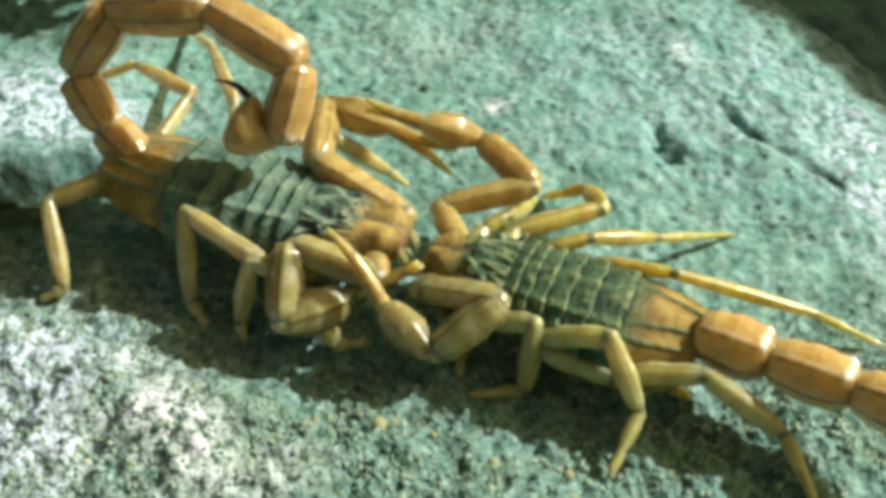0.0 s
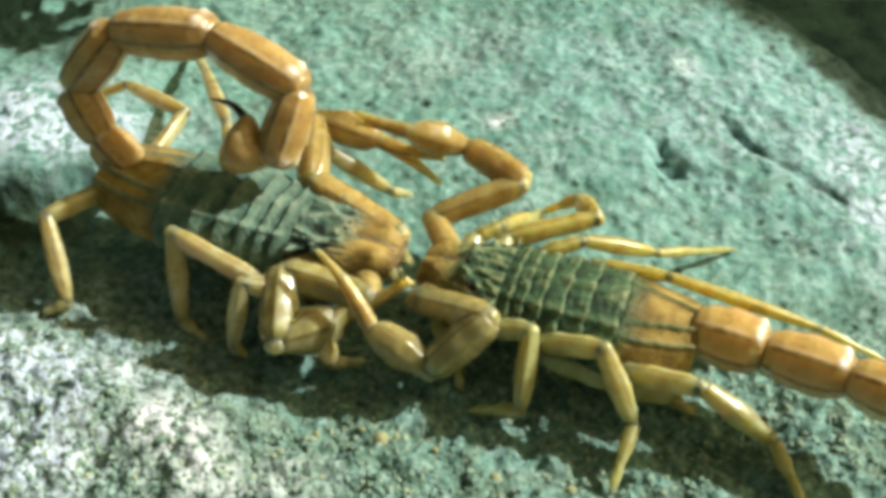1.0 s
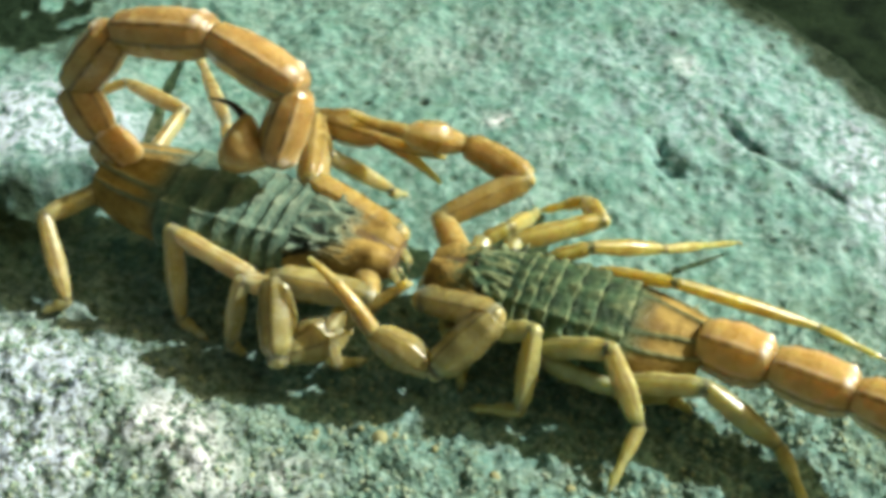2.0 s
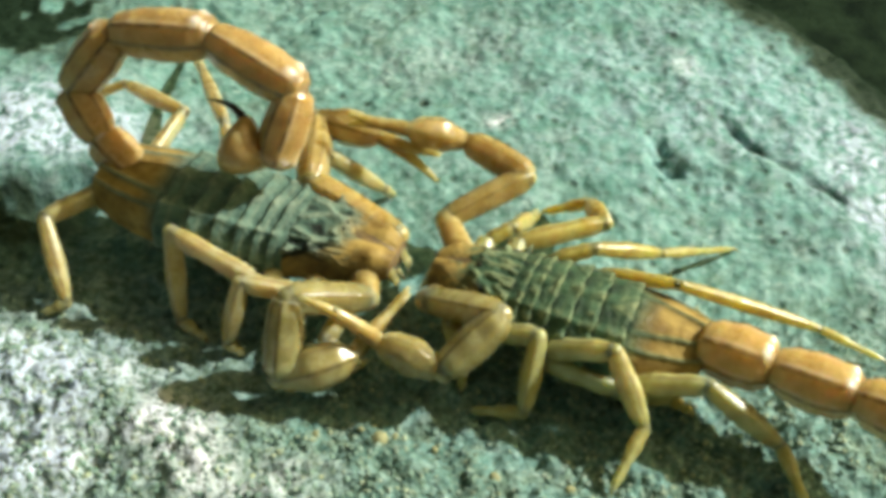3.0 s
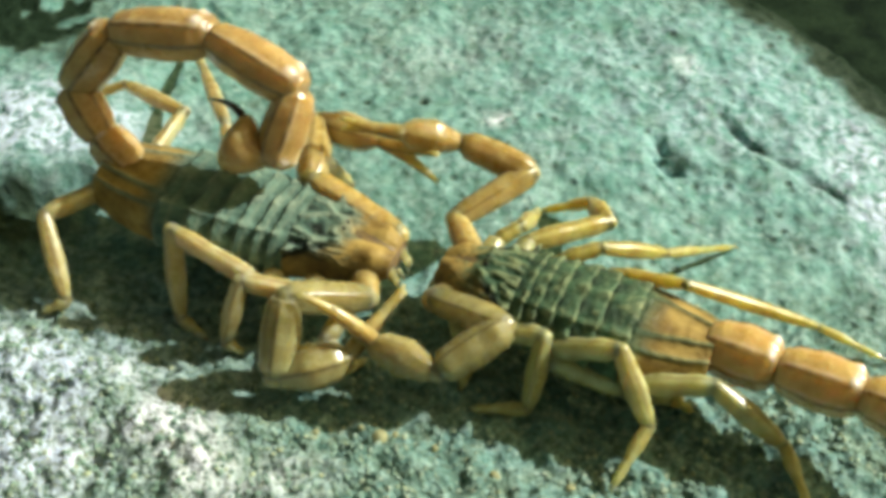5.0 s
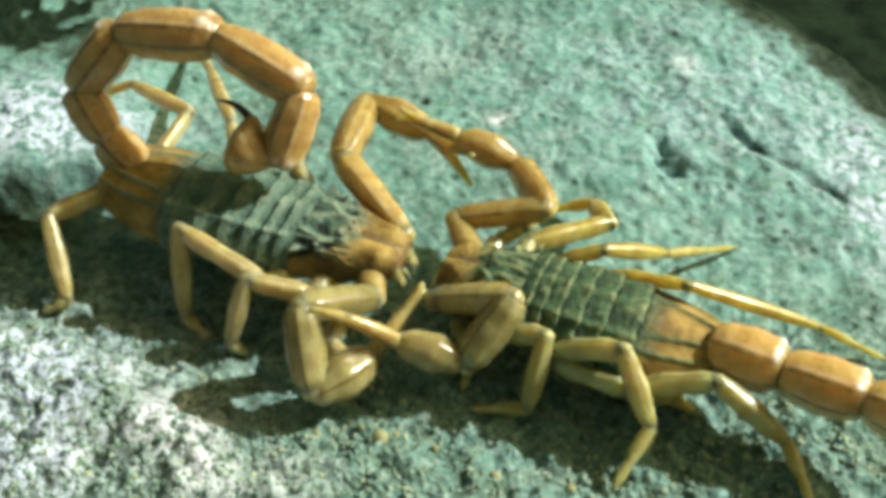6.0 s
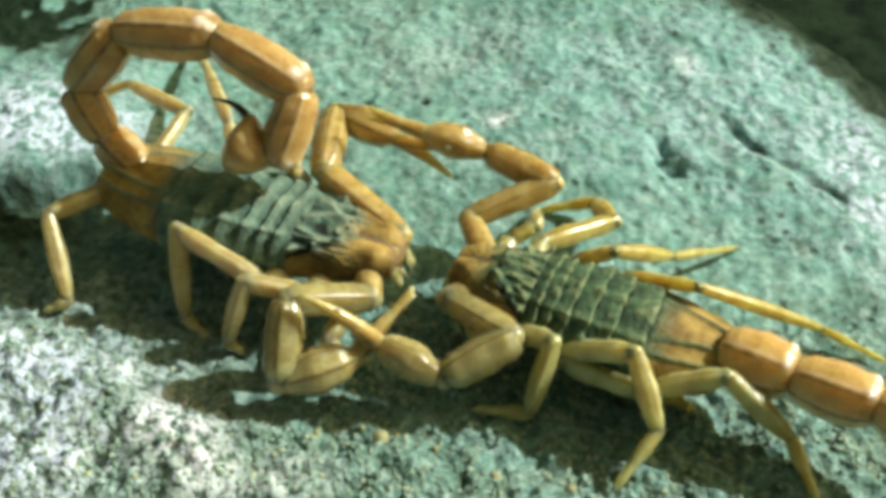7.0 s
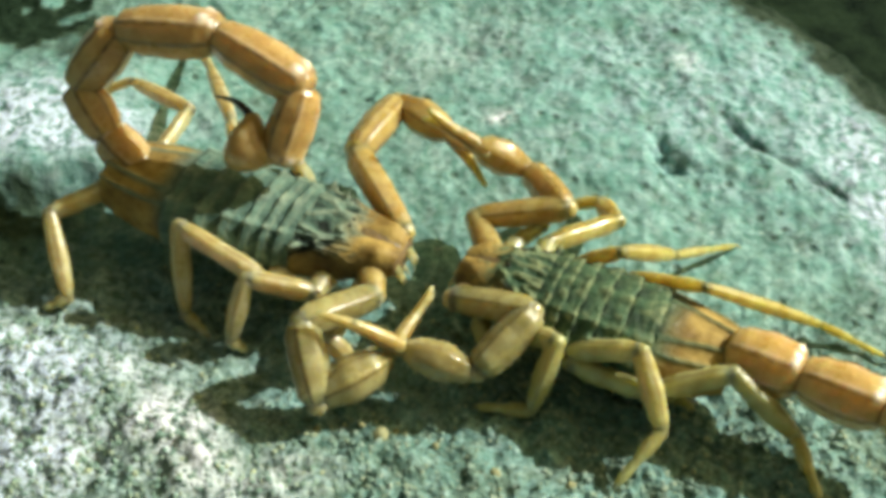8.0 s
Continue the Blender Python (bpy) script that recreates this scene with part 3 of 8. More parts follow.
def scorpion(length, wide, plates, legs, label):
    """The trunk: its front points along +x, its base is on the ground."""
    body = tagged(new("scorpion"), label, "scorpion", group="pair of courting scorpions")
    part("belly", belly_mesh(length, wide), body, "dull brown underside")
    head = part("carapace", plate_mesh("carapace", length, wide, 0.0, 0.308, plates, head=True), body, "amber head shield with black ridges")
    top = outline(0.17, wide)[1]
    for side in (-1, 1):
        part("eye", Shell().ball(length / 2 - 0.168 * length, side * 0.40, top + 0.20, 0.24).mesh("eye", EYE), head, "shiny black eye")
    cuts = (0.305, 0.35, 0.40, 0.46, 0.535, 0.62, 0.73, 1.0)
    for k in range(7):
        part("back_plate", plate_mesh("back_plate", length, wide, cuts[k] - 0.004, cuts[k + 1] + 0.006, plates, last=k == 6), body)
    for side in (-1, 1):
        s = Shell()
        s.loft([(length / 2 - 1.3 + 0.33 * i, side * (1.05 + 0.05 * i), 5.6 - 0.05 * i * i, 0.95 - 0.10 * i, 0.88 - 0.08 * i) for i in range(7)], 18)
        s.loft([(length / 2 + 0.35 + 0.13 * i, side * (0.75 - 0.08 * i), 4.8 - 0.08 * i * i, 0.34 - 0.06 * i, 0.30 - 0.05 * i) for i in range(5)], 10)
        part("chelicera", s.mesh("chelicera", CLAW), body, "short pale mouth pincer")
    return body


def build_leg(body, lengths, r, mat):
    up = part("leg", leg_upper_mesh(lengths[0], r, mat), body)
    return up, part("tibia", tibia_mesh(lengths[1], r, mat), up), part("tarsus", tarsus_mesh(lengths[2], r, mat), up)


def build_palp(body, lengths, r, hand_r, knob, fixed_open, movable_open, reach, mat, hand_mat):
    """The four joints of a claw arm; the openings are the fingers' angles in degrees, reach the second finger's length against the first."""
    up = part("pedipalp", femur_mesh("pedipalp", lengths[0], r, mat, knob), body)
    return (up, part("patella", patella_mesh(lengths[1], r * 1.2, mat), up), part("hand", hand_mesh(lengths[2], hand_r, hand_mat), up, "swollen honey-coloured hand"),
            part("fixed_finger", finger_mesh("fixed_finger", lengths[3], 0.74, fixed_open, -0.04, PALP), up),
            part("movable_finger", finger_mesh("movable_finger", lengths[3] * reach, 0.74, movable_open, 0.05, PALP), up))


def coxa(body, a, b, r0, r1, mat):
    """The short link between the trunk and a limb, from a to b in the trunk's space."""
    a, b = Vector(a), Vector(b)
    s = Shell().loft(profile((b - a).length * 1.05, ((0, 1.0), (0.5, 0.95), (1.0, r1 / r0)), r0, n=9), 20)
    part("coxa", s.mesh("coxa", mat), body, m=Matrix.Translation(a * MM) @ (b - a).to_track_quat("X", "Z").to_matrix().to_4x4())


def build_tail(body, lengths, radii, keels, high, egg, tone):
    segs = [part("tail_segment", tail_segment(n, r, keels, high, egg, tone), body) for n, r in zip(lengths[:5], radii)]
    bulb = part("telson", telson_mesh(lengths[5], radii[5]), body, "amber poison bulb")
    return (*segs, bulb, part("stinger", stinger_mesh(lengths[6], 0.55), bulb, "thin black sting"))


# ---- the two animals ----
first = scorpion(29.2, 1.06, PLATE_A, LEG, "amber scorpion with grey-green back and high arched tail, on rock")
coxa(first, (12.00, -1.50, 4.70), (14.03, -4.94, 5.00), 1.3, 1.05, PALP)
first_palp_near = build_palp(first, (7.85, 6.81, 6.24, 7.77), 1.38, 2.0, 1.15, 4, -3, 0.98, PALP_OLIVE, CLAW)
coxa(first, (12.00, 1.50, 4.70), (13.39, 2.93, 5.20), 1.3, 1.05, PALP)
first_palp_far = build_palp(first, (9.65, 8.95, 6.70, 7.44), 1.38, 1.75, 1.2, 24, -2, 1.0, PALP, PALP)
coxa(first, (8.72, -1.40, 3.80), (8.72, -5.81, 4.00), 1.25, 0.85, LEG)
first_leg_1 = build_leg(first, (5.97, 6.19, 1.96), 1.12, LEG)
coxa(first, (4.86, -1.40, 3.80), (4.86, -6.34, 4.00), 1.25, 0.85, LEG)
first_leg_2 = build_leg(first, (9.53, 8.47, 3.27), 1.12, LEG)
coxa(first, (-11.60, 1.40, 3.80), (-13.25, 0.03, 5.00), 1.25, 0.85, LEG)
first_leg_4 = build_leg(first, (8.46, 7.94, 2.66), 1.12, LEG)
coxa(first, (-11.60, 1.40, 3.80), (-12.66, 2.02, 5.00), 1.25, 0.85, LEG)
first_leg_far_4 = build_leg(first, (8.08, 8.91, 11.97), 0.95, LEG)
coxa(first, (-4.15, 1.40, 3.80), (-4.15, 4.28, 5.00), 1.25, 0.85, LEG)
first_leg_far_3 = build_leg(first, (6.09, 13.38, 12.73), 0.95, LEG)
coxa(first, (2.71, 1.40, 3.80), (2.71, 5.45, 5.00), 1.25, 0.85, LEG)
first_leg_far_2 = build_leg(first, (3.88, 7.62, 2.66), 0.95, LEG)
coxa(first, (12.44, -1.40, 3.80), (12.44, -5.32, 4.00), 1.25, 0.85, LEG)
first_leg_front = build_leg(first, (3.89, 3.16, 3.45), 1.12, LEG)
first_tail = build_tail(first, (5.25, 7.25, 9.82, 9.54, 6.95, 5.0, 4.2), (2.25, 2.48, 2.54, 2.34, 2.12, 2.40), (42.5, 137.5, -2.5, 182.5, -52.5, 232.5), 0.07, 0.45, TAIL)
tail_root = part("tail_root", tail_segment(4.9, 2.2, (42.5, 137.5, -2.5, 182.5), 0.07, 0.3, TAIL), first,
                 m=Matrix.Translation(Vector((-12.0, 0.30, 6.0)) * MM) @ Vector((-4.27, 1.19, 2.06)).to_track_quat("X", "Z").to_matrix().to_4x4())
second = scorpion(24.0, 1.04, PLATE_B, LEG, "straw-coloured scorpion with dark green back and outstretched tail on the rock")
coxa(second, (9.40, 1.50, 4.70), (11.18, 3.86, 5.02), 1.3, 1.05, PALP)
second_palp_near = build_palp(second, (7.36, 6.82, 5.79, 5.47), 1.34, 1.6, 1.3, 2, -6, 1.5, PALP_OLIVE, CLAW)
coxa(second, (9.40, -1.50, 4.70), (13.32, -5.78, 5.17), 1.3, 1.05, PALP)
second_palp_far = build_palp(second, (8.59, 7.22, 5.58, 5.99), 1.22, 1.6, 1.2, 4, -8, 0.98, PALP, PALP)
coxa(second, (4.71, 1.40, 3.80), (4.71, 4.41, 4.66), 1.25, 0.85, LEG_GREEN)
second_leg_1 = build_leg(second, (4.19, 6.46, 5.14), 1.15, LEG_GREEN)
coxa(second, (0.81, 1.40, 3.80), (0.81, 4.70, 4.74), 1.25, 0.85, LEG_GREEN)
second_leg_2 = build_leg(second, (6.87, 6.54, 6.37), 1.15, LEG_GREEN)
coxa(second, (0.03, 1.40, 3.80), (0.03, 5.35, 4.26), 1.25, 0.85, LEG_GREEN)
second_leg_3 = build_leg(second, (6.64, 5.75, 2.39), 1.15, LEG_GREEN)
coxa(second, (-7.47, 1.40, 3.80), (-7.47, 5.23, 4.92), 1.25, 0.85, LEG_GREEN)
second_leg_4 = build_leg(second, (6.03, 7.48, 6.24), 1.15, LEG_GREEN)
coxa(second, (9.01, -1.40, 3.80), (9.01, -4.74, 5.06), 1.25, 0.85, LEG_GREEN)
second_leg_far_1 = build_leg(second, (2.85, 6.57, 4.09), 0.98, LEG_WARM)
coxa(second, (6.27, -1.40, 3.80), (6.27, -5.25, 5.62), 1.25, 0.85, LEG_GREEN)
second_leg_far_2 = build_leg(second, (8.60, 5.31, 5.75), 1.15, LEG_WARM)
coxa(second, (2.68, -1.40, 3.80), (2.68, -4.02, 6.20), 1.25, 0.85, LEG_GREEN)
second_leg_far_3 = build_leg(second, (3.85, 7.37, 11.17), 0.88, LEG_WARM)
coxa(second, (-1.85, -1.40, 3.80), (-1.85, -4.33, 6.30), 1.25, 0.85, LEG_GREEN)
second_leg_far_4 = build_leg(second, (6.70, 13.41, 6.75), 0.74, LEG_WARM)
coxa(second, (8.13, 1.40, 3.80), (8.13, 1.72, 4.08), 1.25, 0.85, LEG_GREEN)
second_leg_front = build_leg(second, (2.88, 3.37, 3.66), 1.15, LEG_GREEN)
second_tail = build_tail(second, (6.03, 6.81, 5.85, 5.70, 5.49, 4.60, 2.94), (2.62, 2.45, 2.35, 2.25, 2.05, 2.1), (57.5, 122.5, 2.5, 177.5, -37.5, 217.5), 0.06, 0.7, TAIL_GOLD)


# ---- loose stones ----
def pebble(x, y, r, tall, seed):
    """A small worn stone bedded in the rock."""
    bm = bmesh.new()
    bmesh.ops.create_icosphere(bm, subdivisions=3, radius=1)
    for vert in bm.verts:
        k = 1 + 0.22 * noise.noise(vert.co * 1.3 + Vector((seed, 0, 0))) + 0.08 * noise.noise(vert.co * 4 + Vector((0, seed, 0)))
        vert.co = Vector((vert.co.x * r * k, vert.co.y * r * 0.85 * k, vert.co.z * r * tall * k)) * MM
    me = bpy.data.meshes.new("pebble")
    bm.to_mesh(me), bm.free()
    me.polygons.foreach_set("use_smooth", [True] * len(me.polygons))
    me.materials.append(PEBBLE)
    ob = tagged(new("pebble", me), "small rounded ochre pebble bedded in the rock", "pebble", group="loose pebbles")
    ob.matrix_basis = pose(x * MM, y * MM, (float(rock_height(x, y)[0]) + r * tall * 0.35) * MM, 0, 0, seed * 40)


pebble(-5.19, -21.99, 0.75, 0.8, 1)
pebble(-3.91, -21.14, 0.35, 0.8, 2)
pebble(4.10, -25.79, 0.50, 0.8, 3)
pebble(-6.70, -21.26, 0.30, 0.8, 4)
pebble(10.12, -26.64, 0.45, 0.8, 5)
pebble(-10.42, -21.37, 0.35, 0.8, 6)
pebble(-0.64, -22.95, 0.35, 0.8, 7)


def sand_grains(count):
    """Loose angular grains lying on the near face of the rock, as one mesh."""
    rng = np.random.RandomState(5)
    bm = bmesh.new()
    bmesh.ops.create_icosphere(bm, subdivisions=1, radius=1)
    unit = np.array([v.co[:] for v in bm.verts])
    tris = np.array([[v.index for v in f.verts] for f in bm.faces])
    bm.free()
    x, y = rng.uniform(-40, 40, count * 3), rng.uniform(-34, 2, count * 3)
    keep = rng.rand(count * 3) < soft(-y - 0.12 * x + 3 * lattice(x, y, 4.0, 21), 3, 20) * (0.55 + 0.6 * lattice(x, y, 2.2, 22))
    x, y = x[keep][:count], y[keep][:count]
    z, _ = rock_height(x, y)
    r = 0.11 + 0.20 * rng.rand(len(x)) ** 2.5
    verts, faces = [], []
    for i in range(len(x)):
        k = unit * (r[i] * (0.7 + 0.6 * rng.rand(len(unit), 1))) * (1, 1, 0.75)
        a = rng.rand() * 6.28
        c, q = math.cos(a), math.sin(a)
        verts.append(np.stack([k[:, 0] * c - k[:, 1] * q + x[i], k[:, 0] * q + k[:, 1] * c + y[i], k[:, 2] + z[i] + r[i] * 0.2], -1))
        faces.append(tris + i * len(unit))
    me = mesh_of("sand_grains", np.concatenate(verts), np.concatenate(faces).tolist(), GRAIN, smooth=False)
    tagged(new("sand_grains", me), "loose pale and green mineral grains on the rock", "sand", kind="stuff")


sand_grains(6500)


# ---- what moves ----
def motions():
    walk(first, [
        (0.0, pose(-0.01662, -0.00075, -0.00010, 0.00, -0.40, -20.95)),
        (0.5, pose(-0.01738, -0.00100, 0.00010, 0.00, 0.40, -22.29)),
        (1.0, pose(-0.01742, -0.00105, 0.00007, -0.00, 0.29, -22.28)),
        (1.5, pose(-0.01740, -0.00107, 0.00009, 0.00, 0.36, -22.39)),
        (3.0, pose(-0.01745, -0.00102, 0.00002, 0.00, 0.06, -22.60)),
        (3.5, pose(-0.01747, -0.00107, 0.00000, 0.00, -0.00, -22.78)),
        (4.0, pose(-0.01746, -0.00123, 0.00009, 0.00, 0.34, -22.62)),
        (4.5, pose(-0.01758, -0.00112, 0.00007, 0.00, 0.28, -22.95)),
        (6.0, pose(-0.01694, -0.00121, -0.00001, -0.00, -0.03, -22.62)),
        (6.5, pose(-0.01696, -0.00112, -0.00003, 0.00, -0.13, -22.88)),
        (7.0, pose(-0.01714, -0.00107, -0.00008, 0.00, -0.32, -23.13)),
        (7.5, pose(-0.01700, -0.00112, -0.00005, 0.00, -0.19, -22.68)),
        (8.0, pose(-0.01693, -0.00113, -0.00007, 0.00, -0.26, -22.87)),
    ])
    walk(first_palp_near[0], [
        (0.0, pose(0.01403, -0.00494, 0.00500, 13.15, -13.88, -174.72)),
        (0.5, pose(0.01403, -0.00494, 0.00500, 11.32, -5.94, -174.96)),
        (1.0, pose(0.01403, -0.00494, 0.00500, 11.32, -5.94, -174.96)),
        (1.5, pose(0.01403, -0.00494, 0.00500, 11.32, -5.94, -174.96)),
        (2.8, pose(0.01403, -0.00494, 0.00500, -1.39, -24.71, -129.94)),
        (3.0, pose(0.01403, -0.00494, 0.00500, -0.92, -25.21, -131.15)),
        (4.0, pose(0.01403, -0.00494, 0.00500, 0.92, -23.12, -135.20)),
        (4.5, pose(0.01403, -0.00494, 0.00500, 0.20, -24.57, -133.15)),
        (5.8, pose(0.01403, -0.00494, 0.00500, -0.54, -24.53, -132.07)),
        (6.0, pose(0.01403, -0.00494, 0.00500, -4.88, -25.64, -121.88)),
        (6.3, pose(0.01403, -0.00494, 0.00500, -2.21, -23.46, -127.95)),
        (6.6, pose(0.01403, -0.00494, 0.00500, -0.65, -20.36, -131.71)),
        (6.9, pose(0.01403, -0.00494, 0.00500, -0.18, -21.17, -133.02)),
        (7.2, pose(0.01403, -0.00494, 0.00500, -0.75, -22.37, -131.67)),
        (7.5, pose(0.01403, -0.00494, 0.00500, -10.79, -14.22, -111.09)),
        (7.7, pose(0.01403, -0.00494, 0.00500, -12.63, -17.41, -108.90)),
        (8.0, pose(0.01403, -0.00494, 0.00500, -7.59, -15.38, -116.07)),
    ])
    walk(first_palp_near[1], [
        (0.0, pose(0.00827, -0.00000, -0.00000, 26.84, 41.57, 112.77)),
        (0.5, pose(0.00799, 0.00000, 0.00000, 17.23, 27.64, 109.38)),
        (1.0, pose(0.00799, 0.00000, 0.00000, 17.23, 27.64, 109.38)),
        (1.5, pose(0.00799, 0.00000, 0.00000, 17.23, 27.64, 109.38)),
        (2.8, pose(0.00779, 0.00000, 0.00000, 59.85, 66.74, 105.28)),
        (3.0, pose(0.00774, 0.00000, -0.00000, 47.39, 61.44, 92.44)),
        (3.5, pose(0.00779, 0.00000, -0.00000, 42.22, 61.18, 89.48)),
        (4.0, pose(0.00785, 0.00000, 0.00000, 43.09, 64.30, 92.18)),
        (4.5, pose(0.00781, -0.00000, 0.00000, 44.41, 64.23, 91.38)),
        (5.8, pose(0.00777, 0.00000, 0.00000, 41.23, 51.67, 86.56)),
        (6.0, pose(0.00777, 0.00000, -0.00000, 55.47, 44.40, 93.77)),
        (6.3, pose(0.00777, 0.00000, 0.00000, 42.45, 49.15, 85.08)),
        (6.6, pose(0.00778, 0.00000, 0.00000, 34.40, 47.87, 81.16)),
        (6.9, pose(0.00777, -0.00000, -0.00000, 34.37, 50.36, 82.03)),
        (7.2, pose(0.00781, -0.00000, -0.00000, 36.77, 50.44, 82.73)),
        (7.5, pose(0.00782, -0.00000, 0.00000, 55.62, 29.49, 89.33)),
        (7.7, pose(0.00788, 0.00000, 0.00000, 64.18, 28.35, 95.84)),
        (8.0, pose(0.00780, 0.00000, 0.00000, 44.90, 38.01, 80.79)),
    ])
    walk(first_palp_near[2], [
        (0.0, pose(0.00629, 0.00472, -0.00454, -1.37, -15.51, -135.23)),
        (0.5, pose(0.00608, 0.00542, -0.00301, 2.36, -2.88, -129.87)),
        (1.0, pose(0.00608, 0.00542, -0.00301, 2.36, -2.88, -129.87)),
        (1.5, pose(0.00608, 0.00542, -0.00301, 2.36, -2.88, -129.87)),
        (2.8, pose(0.00710, 0.00253, -0.00610, -2.71, -20.28, -178.41)),
        (3.0, pose(0.00760, 0.00325, -0.00597, 3.22, -32.25, 169.25)),
        (3.5, pose(0.00782, 0.00323, -0.00587, 5.18, -32.90, 167.24)),
        (4.0, pose(0.00774, 0.00287, -0.00598, 7.30, -33.55, 164.75)),
        (4.5, pose(0.00774, 0.00290, -0.00600, 6.25, -32.74, 165.58)),
        (5.8, pose(0.00803, 0.00428, -0.00543, -3.51, -19.63, -174.52)),
        (6.0, pose(0.00743, 0.00510, -0.00501, -10.26, -20.19, -169.59)),
        (6.3, pose(0.00815, 0.00448, -0.00520, -3.55, -22.44, -179.07)),
        (6.6, pose(0.00846, 0.00442, -0.00495, -1.78, -19.86, -179.25)),
        (6.9, pose(0.00836, 0.00424, -0.00516, -0.66, -23.64, 179.02)),
        (7.2, pose(0.00835, 0.00422, -0.00516, -1.12, -23.37, 178.92)),
        (7.5, pose(0.00789, 0.00568, -0.00321, -12.02, -11.05, 179.88)),
        (7.7, pose(0.00724, 0.00622, -0.00338, -13.57, -12.55, -179.21)),
        (8.0, pose(0.00858, 0.00480, -0.00380, -7.50, -23.13, 172.03)),
    ])
    walk(first_palp_near[3], [
        (0.0, pose(0.00199, 0.00045, -0.00286, 33.81, -49.22, -173.45)),
        (0.5, pose(0.00202, 0.00055, -0.00269, 33.89, -46.23, -169.01)),
        (1.0, pose(0.00202, 0.00055, -0.00269, 33.89, -46.23, -169.01)),
        (1.5, pose(0.00202, 0.00055, -0.00269, 33.89, -46.23, -169.01)),
        (2.8, pose(0.00152, 0.00237, -0.00403, -0.18, -58.58, -168.34)),
        (3.0, pose(0.00243, 0.00423, -0.00266, -13.44, -35.51, -149.47)),
        (3.5, pose(0.00263, 0.00441, -0.00243, -12.77, -31.29, -147.42)),
        (4.0, pose(0.00264, 0.00427, -0.00247, -12.51, -31.09, -146.04)),
        (4.5, pose(0.00260, 0.00422, -0.00259, -12.47, -34.98, -148.80)),
        (5.8, pose(0.00222, 0.00373, -0.00335, -10.00, -49.62, -153.29)),
        (6.0, pose(0.00173, 0.00406, -0.00288, -15.42, -47.47, -155.01)),
        (6.3, pose(0.00238, 0.00439, -0.00282, -12.44, -42.39, -152.63)),
        (6.6, pose(0.00260, 0.00435, -0.00283, -8.35, -42.01, -153.72)),
        (6.9, pose(0.00259, 0.00433, -0.00264, -7.90, -40.40, -153.65)),
        (7.2, pose(0.00255, 0.00433, -0.00265, -9.46, -40.79, -153.19)),
        (7.5, pose(0.00183, 0.00569, -0.00203, -17.16, -37.79, -161.07)),
        (7.7, pose(0.00125, 0.00614, -0.00204, -22.00, -41.84, -157.48)),
        (8.0, pose(0.00282, 0.00561, -0.00131, -13.76, -24.42, -158.17)),
    ])
    walk(first_palp_near[4], [
        (0.0, pose(0.00199, 0.00045, -0.00286, 33.81, -49.22, -173.45)),
        (0.5, pose(0.00202, 0.00055, -0.00269, 33.89, -46.23, -169.01)),
        (1.0, pose(0.00202, 0.00055, -0.00269, 33.89, -46.23, -169.01)),
        (1.5, pose(0.00202, 0.00055, -0.00269, 33.89, -46.23, -169.01)),
        (2.8, pose(0.00152, 0.00237, -0.00403, -0.18, -58.58, -168.34)),
        (3.0, pose(0.00243, 0.00423, -0.00266, -13.44, -35.51, -149.47)),
        (3.5, pose(0.00263, 0.00441, -0.00243, -12.77, -31.29, -147.42)),
        (4.0, pose(0.00264, 0.00427, -0.00247, -12.51, -31.09, -146.04)),
        (4.5, pose(0.00260, 0.00422, -0.00259, -12.47, -34.98, -148.80)),
        (5.8, pose(0.00222, 0.00373, -0.00335, -10.00, -49.62, -153.29)),
        (6.0, pose(0.00173, 0.00406, -0.00288, -15.42, -47.47, -155.01)),
        (6.3, pose(0.00238, 0.00439, -0.00282, -12.44, -42.39, -152.63)),
        (6.6, pose(0.00260, 0.00435, -0.00283, -8.35, -42.01, -153.72)),
        (6.9, pose(0.00259, 0.00433, -0.00264, -7.90, -40.40, -153.65)),
        (7.2, pose(0.00255, 0.00433, -0.00265, -9.46, -40.79, -153.19)),
        (7.5, pose(0.00183, 0.00569, -0.00203, -17.16, -37.79, -161.07)),
        (7.7, pose(0.00125, 0.00614, -0.00204, -22.00, -41.84, -157.48)),
        (8.0, pose(0.00282, 0.00561, -0.00131, -13.76, -24.42, -158.17)),
    ])
    walk(first_palp_far[0], [
        (0.0, pose(0.01339, 0.00293, 0.00520, -1.26, -19.22, 174.64)),
        (0.5, pose(0.01339, 0.00293, 0.00520, -0.13, -15.30, 171.22)),
        (1.5, pose(0.01339, 0.00293, 0.00520, -0.23, -10.56, 171.97)),
        (3.0, pose(0.01339, 0.00293, 0.00520, 0.07, -10.42, 170.80)),
        (3.5, pose(0.01339, 0.00293, 0.00520, 0.00, -10.80, 171.40)),
        (4.0, pose(0.01339, 0.00293, 0.00520, 0.55, -11.15, 168.05)),
        (4.5, pose(0.01339, 0.00293, 0.00520, 0.13, -9.51, 170.57)),
        (5.8, pose(0.01339, 0.00293, 0.00520, 1.37, -17.35, 165.66)),
        (6.0, pose(0.01339, 0.00293, 0.00520, 4.86, -18.11, 152.00)),
        (6.3, pose(0.01339, 0.00293, 0.00520, 6.73, -15.48, 142.57)),
        (6.6, pose(0.01339, 0.00293, 0.00520, 6.87, -16.73, 143.55)),
        (6.9, pose(0.01339, 0.00293, 0.00520, 1.92, -13.01, 162.71)),
        (7.7, pose(0.01339, 0.00293, 0.00520, 1.39, -14.53, 165.22)),
        (8.0, pose(0.01339, 0.00293, 0.00520, 6.68, -14.86, 142.49)),
    ])
